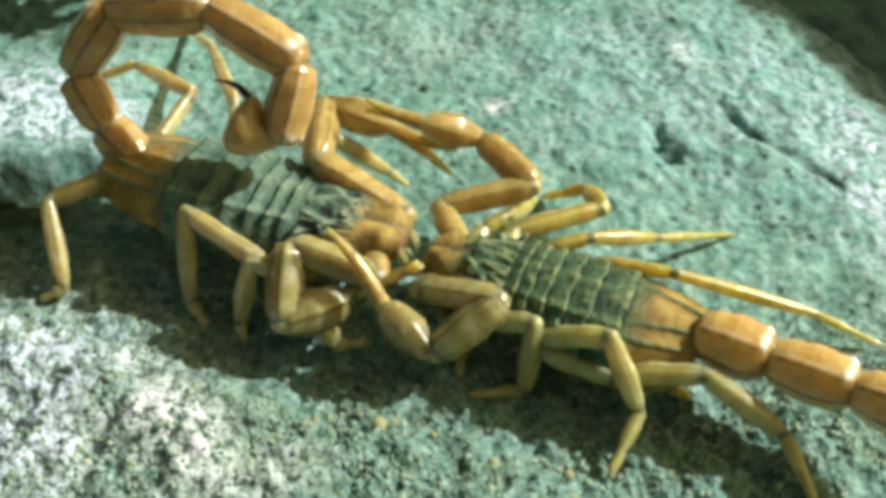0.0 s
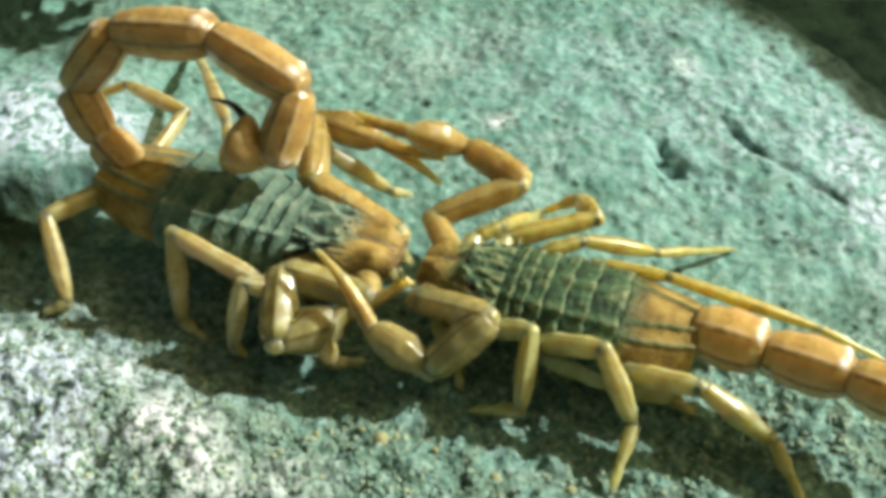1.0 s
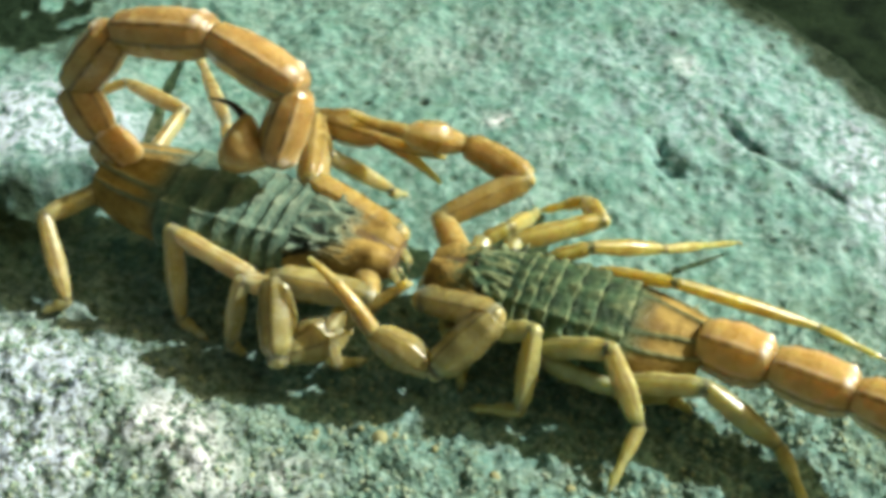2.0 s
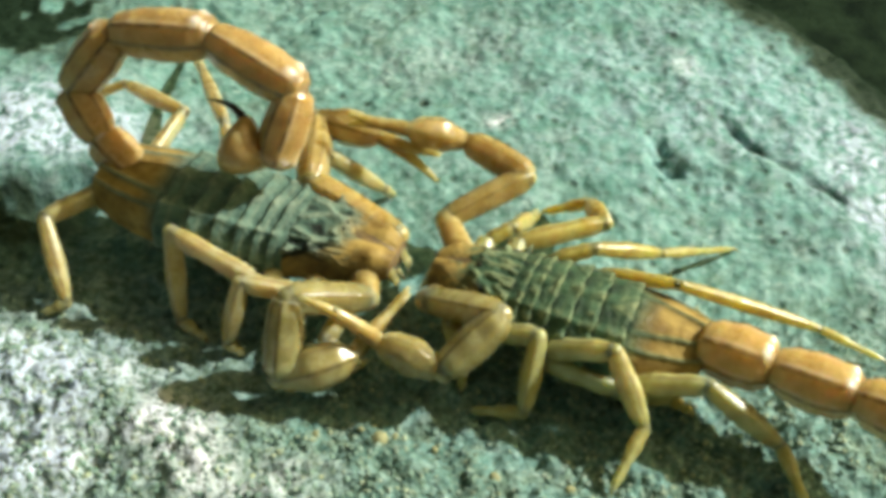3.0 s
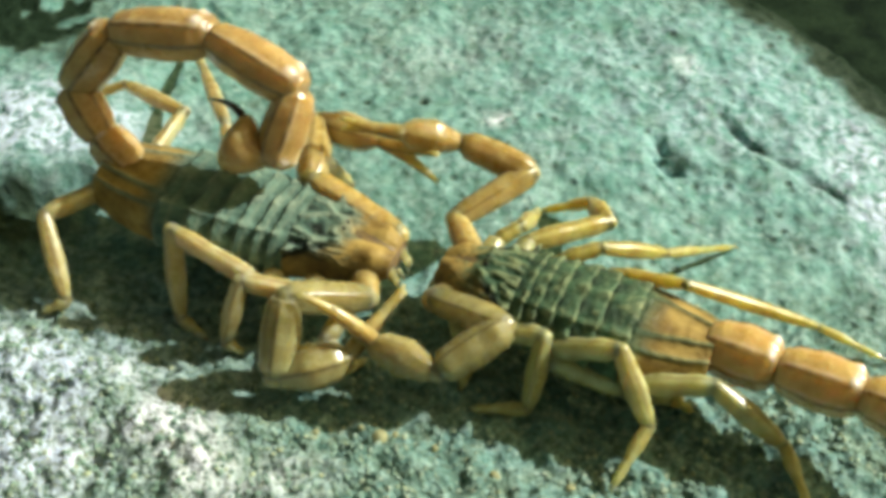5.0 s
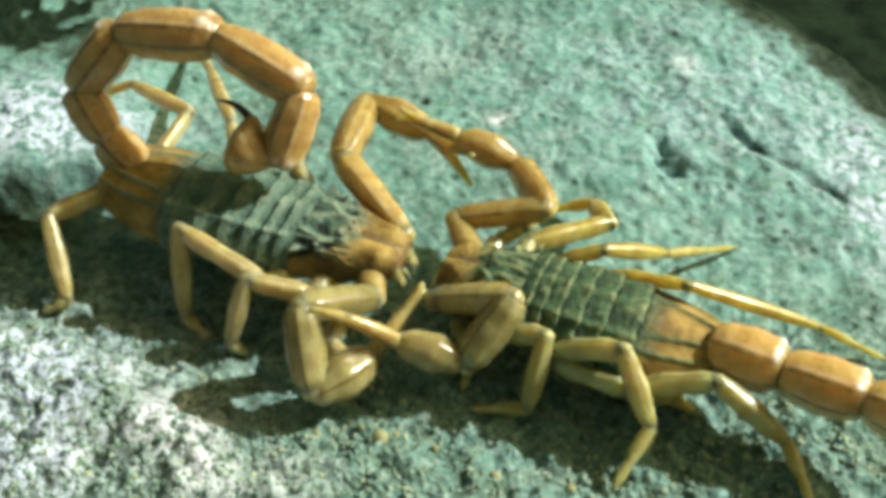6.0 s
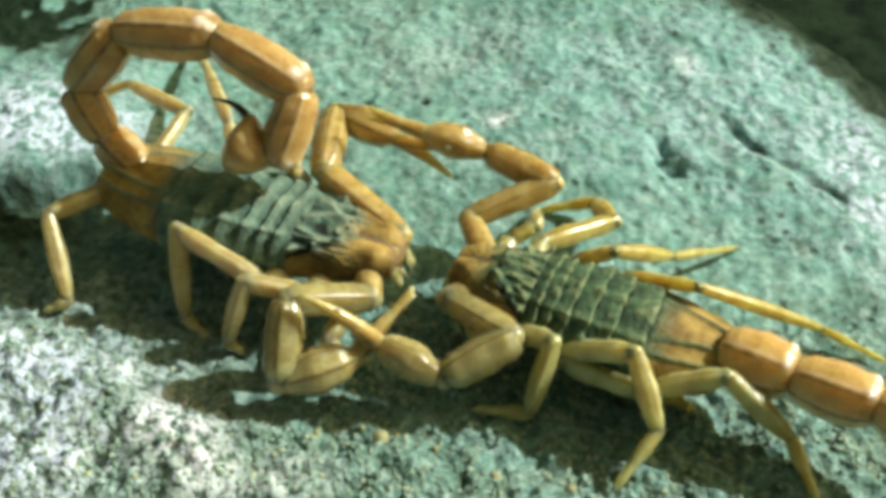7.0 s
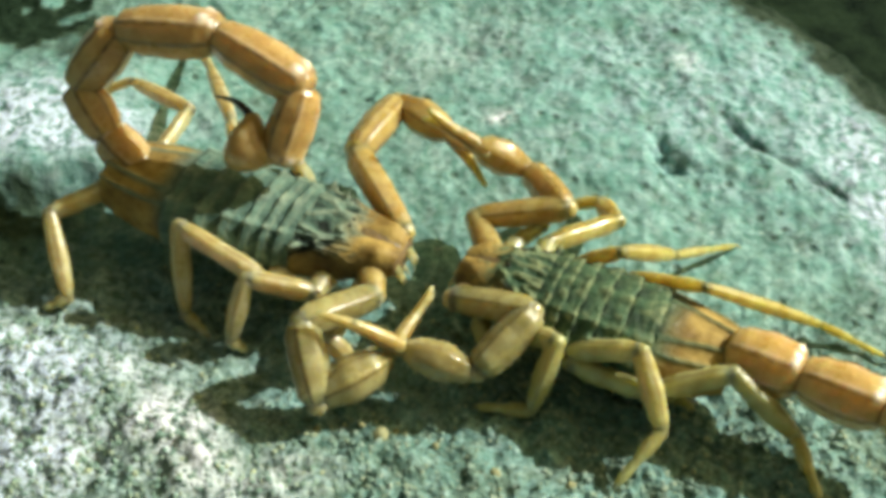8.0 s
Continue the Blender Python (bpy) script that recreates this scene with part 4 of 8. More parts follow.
    walk(first_palp_far[1], [
        (0.0, pose(0.00954, 0.00000, -0.00000, -16.82, 12.99, -66.94)),
        (0.5, pose(0.00966, -0.00000, 0.00000, -13.46, 10.20, -59.69)),
        (1.0, pose(0.00963, 0.00000, 0.00000, -11.56, 5.02, -58.03)),
        (1.5, pose(0.00959, 0.00000, 0.00000, -9.28, 3.57, -58.96)),
        (2.8, pose(0.00951, 0.00000, 0.00000, -9.16, 0.64, -57.83)),
        (3.0, pose(0.00965, -0.00000, -0.00000, -8.96, 3.28, -58.26)),
        (3.5, pose(0.00975, -0.00000, 0.00000, -9.29, 4.95, -59.43)),
        (4.0, pose(0.00948, 0.00000, 0.00000, -9.64, 3.57, -53.28)),
        (4.5, pose(0.00966, 0.00000, -0.00000, -8.36, 4.01, -57.70)),
        (5.8, pose(0.00976, -0.00000, 0.00000, -14.86, 13.10, -54.64)),
        (6.0, pose(0.00964, -0.00000, -0.00000, -17.53, 8.82, -54.37)),
        (6.3, pose(0.00962, -0.00000, 0.00000, -17.45, 9.33, -55.41)),
        (6.6, pose(0.00954, 0.00000, -0.00000, -18.45, 10.07, -55.52)),
        (6.9, pose(0.00970, -0.00000, 0.00000, -11.53, 7.30, -55.45)),
        (7.2, pose(0.00976, 0.00000, 0.00000, -11.50, 6.16, -53.73)),
        (7.7, pose(0.00981, 0.00000, -0.00000, -12.43, 7.84, -54.73)),
        (8.0, pose(0.00967, 0.00000, 0.00000, -16.30, 6.18, -56.15)),
    ])
    walk(first_palp_far[2], [
        (0.0, pose(0.01292, -0.00795, -0.00199, -2.19, -15.41, -177.93)),
        (0.5, pose(0.01409, -0.00759, -0.00158, 1.51, -21.33, 175.72)),
        (1.0, pose(0.01435, -0.00755, -0.00078, -1.48, -10.92, -175.34)),
        (1.5, pose(0.01419, -0.00765, -0.00056, -0.95, -15.30, -177.84)),
        (2.8, pose(0.01426, -0.00754, -0.00010, -1.92, -4.83, -170.04)),
        (3.0, pose(0.01437, -0.00763, -0.00051, -1.41, -13.20, -174.54)),
        (3.5, pose(0.01432, -0.00774, -0.00078, 0.06, -18.89, 179.67)),
        (4.0, pose(0.01478, -0.00710, -0.00055, -2.25, -9.14, -168.01)),
        (4.5, pose(0.01446, -0.00759, -0.00063, -0.81, -15.22, -176.27)),
        (5.8, pose(0.01480, -0.00709, -0.00202, -2.15, -10.91, -168.77)),
        (6.0, pose(0.01476, -0.00715, -0.00136, -2.39, -7.95, -157.87)),
        (6.3, pose(0.01462, -0.00725, -0.00145, 1.93, -14.15, -162.20)),
        (6.6, pose(0.01448, -0.00719, -0.00155, -0.60, -8.84, -156.61)),
        (6.9, pose(0.01474, -0.00733, -0.00114, 0.14, -10.86, -172.37)),
        (7.2, pose(0.01506, -0.00722, -0.00097, -0.03, -10.58, -172.78)),
        (7.5, pose(0.01499, -0.00726, -0.00110, -1.10, -9.08, -170.50)),
        (7.7, pose(0.01495, -0.00727, -0.00123, -0.95, -9.77, -171.32)),
        (8.0, pose(0.01464, -0.00741, -0.00097, 3.33, -15.21, -165.55)),
    ])
    walk(first_palp_far[3], [
        (0.0, pose(0.00625, -0.00819, -0.00015, 0.45, 2.02, 175.17)),
        (0.5, pose(0.00787, -0.00712, 0.00085, 1.46, 10.67, -169.46)),
        (1.0, pose(0.00773, -0.00809, 0.00050, 0.21, 5.66, -179.62)),
        (1.5, pose(0.00777, -0.00789, 0.00120, 0.34, 11.45, -179.60)),
        (2.8, pose(0.00755, -0.00872, 0.00048, -0.29, 1.49, 176.22)),
        (3.0, pose(0.00798, -0.00824, 0.00099, -0.40, 3.73, 175.72)),
        (3.5, pose(0.00812, -0.00770, 0.00134, 0.06, 8.14, 179.69)),
        (4.0, pose(0.00815, -0.00851, 0.00054, -0.21, 3.20, -179.91)),
        (4.5, pose(0.00817, -0.00800, 0.00109, -0.28, 4.40, 177.79)),
        (5.8, pose(0.00828, -0.00838, -0.00074, 0.35, -9.30, 176.74)),
        (6.0, pose(0.00840, -0.00973, -0.00040, 1.07, -10.04, 172.22)),
        (6.3, pose(0.00850, -0.00922, 0.00017, 1.25, -10.84, 173.77)),
        (6.6, pose(0.00830, -0.00986, -0.00050, 4.02, -17.65, 169.34)),
        (6.9, pose(0.00831, -0.00819, 0.00011, 0.16, -9.34, 179.77)),
        (7.2, pose(0.00866, -0.00803, 0.00024, 0.03, -7.39, 179.42)),
        (7.5, pose(0.00855, -0.00833, -0.00005, 0.18, -8.61, 177.71)),
        (7.7, pose(0.00847, -0.00825, -0.00010, 0.23, -9.06, 177.16)),
        (8.0, pose(0.00848, -0.00900, 0.00076, 0.24, -8.62, 179.06)),
    ])
    walk(first_palp_far[4], [
        (0.0, pose(0.00625, -0.00819, -0.00015, 0.45, 2.02, 175.17)),
        (0.5, pose(0.00787, -0.00712, 0.00085, 1.46, 10.67, -169.46)),
        (1.0, pose(0.00773, -0.00809, 0.00050, 0.21, 5.66, -179.62)),
        (1.5, pose(0.00777, -0.00789, 0.00120, 0.34, 11.45, -179.60)),
        (2.8, pose(0.00755, -0.00872, 0.00048, -0.29, 1.49, 176.22)),
        (3.0, pose(0.00798, -0.00824, 0.00099, -0.40, 3.73, 175.72)),
        (3.5, pose(0.00812, -0.00770, 0.00134, 0.06, 8.14, 179.69)),
        (4.0, pose(0.00815, -0.00851, 0.00054, -0.21, 3.20, -179.91)),
        (4.5, pose(0.00817, -0.00800, 0.00109, -0.28, 4.40, 177.79)),
        (5.8, pose(0.00828, -0.00838, -0.00074, 0.35, -9.30, 176.74)),
        (6.0, pose(0.00840, -0.00973, -0.00040, 1.07, -10.04, 172.22)),
        (6.3, pose(0.00850, -0.00922, 0.00017, 1.25, -10.84, 173.77)),
        (6.6, pose(0.00830, -0.00986, -0.00050, 4.02, -17.65, 169.34)),
        (6.9, pose(0.00831, -0.00819, 0.00011, 0.16, -9.34, 179.77)),
        (7.2, pose(0.00866, -0.00803, 0.00024, 0.03, -7.39, 179.42)),
        (7.5, pose(0.00855, -0.00833, -0.00005, 0.18, -8.61, 177.71)),
        (7.7, pose(0.00847, -0.00825, -0.00010, 0.23, -9.06, 177.16)),
        (8.0, pose(0.00848, -0.00900, 0.00076, 0.24, -8.62, 179.06)),
    ])
    walk(first_leg_1[0], [
        (0.0, pose(0.00872, -0.00581, 0.00400, 0.32, -19.79, -157.68)),
        (0.5, pose(0.00872, -0.00581, 0.00400, -0.46, -21.16, -153.11)),
        (1.0, pose(0.00872, -0.00581, 0.00400, -1.22, -21.39, -151.04)),
        (1.5, pose(0.00872, -0.00581, 0.00400, -0.35, -20.16, -153.33)),
        (3.5, pose(0.00872, -0.00581, 0.00400, 0.00, -18.93, -154.43)),
        (4.0, pose(0.00872, -0.00581, 0.00400, 0.49, -18.50, -155.69)),
        (4.5, pose(0.00872, -0.00581, 0.00400, 0.23, -19.35, -154.64)),
        (6.0, pose(0.00872, -0.00581, 0.00400, 1.07, -18.30, -158.00)),
        (7.0, pose(0.00872, -0.00581, 0.00400, 0.24, -18.68, -155.23)),
        (7.5, pose(0.00872, -0.00581, 0.00400, 0.62, -18.56, -156.70)),
        (8.0, pose(0.00872, -0.00581, 0.00400, 0.24, -19.35, -155.40)),
    ])
    walk(first_leg_1[1], [
        (0.0, pose(0.00605, 0.00000, 0.00000, -139.09, 75.53, 112.64)),
        (0.5, pose(0.00595, 0.00000, -0.00000, -136.45, 69.29, 111.82)),
        (1.0, pose(0.00600, 0.00000, -0.00000, -133.04, 70.57, 113.41)),
        (1.5, pose(0.00601, -0.00000, -0.00000, -139.52, 69.61, 109.21)),
        (3.0, pose(0.00590, -0.00000, -0.00000, -149.61, 73.86, 99.63)),
        (3.5, pose(0.00593, 0.00000, -0.00000, -154.34, 74.43, 95.60)),
        (4.0, pose(0.00601, 0.00000, 0.00000, -154.66, 75.07, 96.29)),
        (4.5, pose(0.00592, 0.00000, -0.00000, -152.14, 74.25, 98.00)),
        (6.0, pose(0.00601, 0.00000, 0.00000, -159.55, 69.81, 93.56)),
        (6.5, pose(0.00598, 0.00000, -0.00000, -164.52, 73.80, 87.48)),
        (7.0, pose(0.00588, 0.00000, 0.00000, -162.48, 74.03, 88.42)),
        (7.5, pose(0.00596, 0.00000, 0.00000, -160.56, 70.72, 91.33)),
        (8.0, pose(0.00601, 0.00000, -0.00000, -155.69, 71.47, 95.17)),
    ])
    walk(first_leg_1[2], [
        (0.0, pose(0.00545, 0.00143, -0.00600, -17.94, 35.38, 119.38)),
        (0.5, pose(0.00514, 0.00203, -0.00577, 11.44, 39.36, 176.57)),
        (1.0, pose(0.00519, 0.00188, -0.00580, 12.71, 37.40, 177.69)),
        (1.5, pose(0.00531, 0.00203, -0.00578, 12.02, 35.34, 179.35)),
        (3.0, pose(0.00561, 0.00170, -0.00597, 5.56, 22.20, 166.33)),
        (3.5, pose(0.00577, 0.00166, -0.00598, 5.35, 18.79, 166.76)),
        (4.0, pose(0.00583, 0.00159, -0.00598, 5.27, 19.37, 167.58)),
        (4.5, pose(0.00568, 0.00167, -0.00596, 6.09, 19.11, 168.95)),
        (6.0, pose(0.00587, 0.00214, -0.00582, 8.37, 31.13, 177.29)),
        (6.5, pose(0.00606, 0.00173, -0.00596, 3.70, 23.02, 165.00)),
        (7.0, pose(0.00593, 0.00171, -0.00598, 4.76, 20.13, 166.47)),
        (7.5, pose(0.00591, 0.00205, -0.00587, 7.46, 27.99, 174.34)),
        (8.0, pose(0.00583, 0.00196, -0.00587, 8.19, 30.66, 174.48)),
    ])
    walk(first_leg_2[0], [
        (0.0, pose(0.00486, -0.00634, 0.00400, 1.90, -20.48, 174.00)),
        (0.5, pose(0.00486, -0.00634, 0.00400, 0.22, -20.14, 179.92)),
        (1.5, pose(0.00486, -0.00634, 0.00400, -0.17, -21.93, -178.93)),
        (3.5, pose(0.00486, -0.00634, 0.00400, 0.00, -21.98, -178.99)),
        (4.5, pose(0.00486, -0.00634, 0.00400, -0.04, -22.02, -178.71)),
        (6.0, pose(0.00486, -0.00634, 0.00400, 0.82, -22.14, 178.66)),
        (7.0, pose(0.00486, -0.00634, 0.00400, 0.82, -22.22, 179.18)),
        (7.5, pose(0.00486, -0.00634, 0.00400, 1.11, -21.81, 177.93)),
        (8.0, pose(0.00486, -0.00634, 0.00400, 0.86, -22.45, 178.82)),
    ])
    walk(first_leg_2[1], [
        (0.0, pose(0.00963, -0.00000, -0.00000, -130.96, 51.77, 142.10)),
        (0.5, pose(0.00955, 0.00000, -0.00000, -125.87, 52.41, 144.08)),
        (1.0, pose(0.00939, 0.00000, -0.00000, -125.14, 53.64, 143.78)),
        (1.5, pose(0.00955, 0.00000, -0.00000, -124.56, 52.16, 143.97)),
        (3.0, pose(0.00945, 0.00000, 0.00000, -124.89, 52.07, 144.42)),
        (3.5, pose(0.00949, 0.00000, -0.00000, -124.23, 51.83, 144.96)),
        (4.0, pose(0.00958, 0.00000, 0.00000, -123.67, 52.15, 145.94)),
        (4.5, pose(0.00944, 0.00000, -0.00000, -123.72, 52.00, 145.36)),
        (6.0, pose(0.00957, 0.00000, -0.00000, -126.23, 53.56, 144.41)),
        (7.0, pose(0.00953, -0.00000, 0.00000, -125.53, 52.00, 145.36)),
        (7.5, pose(0.00954, -0.00000, -0.00000, -126.83, 52.84, 144.59)),
        (8.0, pose(0.00961, 0.00000, -0.00000, -126.15, 52.67, 144.55)),
    ])
    walk(first_leg_2[2], [
        (0.0, pose(0.00542, 0.00328, -0.00677, 5.64, -5.25, 153.99)),
        (0.5, pose(0.00536, 0.00303, -0.00672, 4.36, -5.96, 166.29)),
        (1.0, pose(0.00537, 0.00294, -0.00677, 4.45, -6.43, 166.70)),
        (1.5, pose(0.00536, 0.00305, -0.00667, 4.36, -3.92, 169.13)),
        (3.0, pose(0.00523, 0.00302, -0.00666, 4.44, -5.66, 167.68)),
        (3.5, pose(0.00521, 0.00300, -0.00664, 4.36, -5.54, 168.73)),
        (4.0, pose(0.00527, 0.00291, -0.00669, 4.32, -4.82, 169.34)),
        (4.5, pose(0.00518, 0.00294, -0.00663, 4.31, -4.78, 169.87)),
        (6.0, pose(0.00547, 0.00293, -0.00683, 4.99, -5.20, 164.39)),
        (6.5, pose(0.00544, 0.00298, -0.00678, 4.95, -5.02, 164.73)),
        (7.0, pose(0.00524, 0.00297, -0.00669, 4.92, -5.70, 164.96)),
        (7.5, pose(0.00536, 0.00297, -0.00677, 5.07, -5.63, 163.46)),
        (8.0, pose(0.00541, 0.00299, -0.00676, 5.02, -4.94, 164.25)),
    ])
    walk(first_leg_4[0], [
        (0.0, pose(-0.01325, 0.00003, 0.00500, -0.21, -4.97, -119.85)),
        (0.5, pose(-0.01325, 0.00003, 0.00500, 0.28, -2.71, -115.11)),
        (1.0, pose(-0.01325, 0.00003, 0.00500, 0.17, -4.06, -115.32)),
        (1.5, pose(-0.01325, 0.00003, 0.00500, 0.33, -2.27, -116.74)),
        (3.0, pose(-0.01325, 0.00003, 0.00500, 0.05, -2.54, -116.33)),
        (4.5, pose(-0.01325, 0.00003, 0.00500, 0.24, -3.61, -115.87)),
        (6.0, pose(-0.01325, 0.00003, 0.00500, 0.12, -1.92, -119.40)),
        (7.0, pose(-0.01325, 0.00003, 0.00500, -0.21, -3.91, -116.97)),
        (8.0, pose(-0.01325, 0.00003, 0.00500, -0.13, -2.81, -117.83)),
    ])
    walk(first_leg_4[1], [
        (0.0, pose(0.00845, -0.00000, -0.00000, 2.12, 40.04, 70.51)),
        (0.5, pose(0.00840, 0.00000, -0.00000, 2.38, 41.72, 69.62)),
        (1.0, pose(0.00840, -0.00000, 0.00000, 4.50, 43.06, 71.64)),
        (1.5, pose(0.00844, 0.00000, 0.00000, 2.65, 40.16, 72.24)),
        (3.0, pose(0.00847, -0.00000, 0.00000, 2.88, 39.05, 72.26)),
        (3.5, pose(0.00849, 0.00000, -0.00000, 4.44, 40.62, 73.56)),
        (4.0, pose(0.00844, 0.00000, 0.00000, 4.93, 42.44, 74.45)),
        (4.5, pose(0.00848, 0.00000, 0.00000, 4.97, 41.68, 74.04)),
        (6.0, pose(0.00849, 0.00000, 0.00000, 0.79, 37.87, 72.82)),
        (6.5, pose(0.00850, 0.00000, 0.00000, 1.09, 38.81, 71.51)),
        (7.0, pose(0.00853, 0.00000, 0.00000, 3.16, 39.80, 72.53)),
        (7.5, pose(0.00840, 0.00000, 0.00000, 1.79, 40.14, 70.09)),
        (8.0, pose(0.00847, 0.00000, 0.00000, 0.85, 38.23, 70.70)),
    ])
    walk(first_leg_4[2], [
        (0.0, pose(0.01048, 0.00572, -0.00509, -2.47, 24.09, -23.19)),
        (0.5, pose(0.01045, 0.00552, -0.00525, -1.63, 18.89, -26.45)),
        (1.0, pose(0.01024, 0.00552, -0.00543, -1.97, 19.97, -25.70)),
        (1.5, pose(0.01029, 0.00576, -0.00511, -1.29, 19.46, -24.18)),
        (3.0, pose(0.01034, 0.00585, -0.00499, -1.36, 19.61, -24.40)),
        (3.5, pose(0.01021, 0.00582, -0.00520, -1.49, 19.11, -23.61)),
        (4.0, pose(0.01003, 0.00570, -0.00541, -1.52, 18.73, -23.22)),
        (4.5, pose(0.01014, 0.00579, -0.00536, -1.34, 19.42, -23.12)),
        (6.0, pose(0.01034, 0.00596, -0.00485, -1.20, 18.61, -21.52)),
        (6.5, pose(0.01046, 0.00587, -0.00498, -1.28, 18.05, -22.05)),
        (7.0, pose(0.01038, 0.00587, -0.00513, -1.51, 18.70, -22.28)),
        (7.5, pose(0.01045, 0.00566, -0.00508, -2.00, 20.59, -24.31)),
        (8.0, pose(0.01052, 0.00585, -0.00488, -1.70, 19.37, -23.49)),
    ])
    walk(first_leg_far_4[0], [
        (0.0, pose(-0.01266, 0.00202, 0.00500, 0.76, -10.12, 87.76)),
        (0.5, pose(-0.01266, 0.00202, 0.00500, -0.33, -6.01, 90.94)),
        (3.0, pose(-0.01266, 0.00202, 0.00500, -0.02, -7.02, 91.57)),
        (4.5, pose(-0.01266, 0.00202, 0.00500, -0.29, -5.51, 92.38)),
        (6.0, pose(-0.01266, 0.00202, 0.00500, 0.02, -5.59, 91.97)),
        (7.0, pose(-0.01266, 0.00202, 0.00500, 0.21, -6.34, 93.38)),
        (7.5, pose(-0.01266, 0.00202, 0.00500, 0.16, -6.34, 92.17)),
        (8.0, pose(-0.01266, 0.00202, 0.00500, 0.19, -5.93, 92.75)),
    ])
    walk(first_leg_far_4[1], [
        (0.0, pose(0.00871, 0.00000, 0.00000, 9.44, 10.21, 73.57)),
        (0.5, pose(0.00807, -0.00000, 0.00000, 5.71, 6.78, 73.11)),
        (1.5, pose(0.00806, 0.00000, -0.00000, 5.72, 6.73, 73.14)),
        (3.0, pose(0.00798, -0.00000, 0.00000, 6.71, 6.68, 73.12)),
        (3.5, pose(0.00793, 0.00000, -0.00000, 6.54, 6.40, 72.99)),
        (4.0, pose(0.00797, 0.00000, 0.00000, 5.15, 6.25, 73.01)),
        (4.5, pose(0.00787, -0.00000, 0.00000, 5.31, 5.78, 72.89)),
        (6.0, pose(0.00816, 0.00000, 0.00000, 5.26, 7.15, 71.94)),
        (6.5, pose(0.00809, 0.00000, 0.00000, 5.24, 6.80, 71.60)),
        (7.0, pose(0.00797, 0.00000, 0.00000, 6.04, 6.48, 71.77)),
        (7.5, pose(0.00813, 0.00000, -0.00000, 5.99, 7.17, 72.00)),
        (8.0, pose(0.00810, 0.00000, -0.00000, 5.60, 7.02, 71.61)),
    ])
    walk(first_leg_far_4[2], [
        (0.0, pose(0.01130, 0.00880, -0.00165, 12.18, 18.09, 118.39)),
        (0.5, pose(0.01064, 0.00845, -0.00105, 6.66, 22.20, 110.96)),
        (1.0, pose(0.01059, 0.00845, -0.00106, 7.07, 22.27, 110.85)),
        (1.5, pose(0.01061, 0.00844, -0.00104, 6.50, 22.20, 110.55)),
        (3.0, pose(0.01053, 0.00839, -0.00103, 7.48, 22.25, 110.47)),
        (3.5, pose(0.01048, 0.00834, -0.00098, 7.06, 22.35, 109.52)),
        (4.0, pose(0.01053, 0.00838, -0.00096, 5.36, 22.40, 108.65)),
        (4.5, pose(0.01043, 0.00830, -0.00088, 5.51, 22.91, 108.30)),
        (6.0, pose(0.01093, 0.00847, -0.00112, 6.32, 20.17, 110.35)),
        (6.5, pose(0.01089, 0.00842, -0.00106, 6.34, 20.27, 109.94)),
        (7.0, pose(0.01071, 0.00833, -0.00100, 6.93, 20.88, 109.33)),
        (7.5, pose(0.01088, 0.00845, -0.00112, 7.16, 20.31, 110.70)),
        (8.0, pose(0.01090, 0.00842, -0.00109, 6.76, 20.00, 110.22)),
    ])
    walk(first_leg_far_3[0], [
        (0.0, pose(-0.00415, 0.00428, 0.00500, 2.88, -28.84, 118.53)),
        (0.5, pose(-0.00415, 0.00428, 0.00500, 0.19, -23.32, 124.40)),
        (1.5, pose(-0.00415, 0.00428, 0.00500, 0.21, -22.97, 124.52)),
        (3.5, pose(-0.00415, 0.00428, 0.00500, 0.00, -24.13, 126.12)),
        (4.0, pose(-0.00415, 0.00428, 0.00500, -0.04, -21.66, 125.41)),
        (4.5, pose(-0.00415, 0.00428, 0.00500, -0.35, -22.43, 126.64)),
        (6.0, pose(-0.00415, 0.00428, 0.00500, 0.47, -22.58, 124.84)),
        (7.0, pose(-0.00415, 0.00428, 0.00500, -0.01, -24.37, 127.07)),
        (7.5, pose(-0.00415, 0.00428, 0.00500, 0.48, -23.92, 125.19)),
        (8.0, pose(-0.00415, 0.00428, 0.00500, 0.35, -23.63, 125.83)),
    ])
    walk(first_leg_far_3[1], [
        (0.0, pose(0.00635, 0.00000, 0.00000, 3.17, 41.49, 11.25)),
        (0.5, pose(0.00604, 0.00000, 0.00000, 2.61, 36.16, 7.69)),
        (1.0, pose(0.00607, 0.00000, -0.00000, 2.66, 36.42, 7.75)),
        (3.0, pose(0.00605, 0.00000, 0.00000, 2.78, 37.14, 7.06)),
        (3.5, pose(0.00604, 0.00000, 0.00000, 2.75, 36.76, 6.58)),
        (4.0, pose(0.00606, -0.00000, 0.00000, 2.41, 34.58, 6.98)),
        (4.5, pose(0.00600, 0.00000, -0.00000, 2.56, 35.23, 6.25)),
        (6.0, pose(0.00613, 0.00000, 0.00000, 2.35, 35.38, 7.17)),
        (7.0, pose(0.00606, 0.00000, -0.00000, 2.69, 36.88, 5.81)),
        (7.5, pose(0.00612, 0.00000, -0.00000, 2.55, 36.56, 6.99)),
        (8.0, pose(0.00611, 0.00000, 0.00000, 2.50, 36.27, 6.53)),
    ])
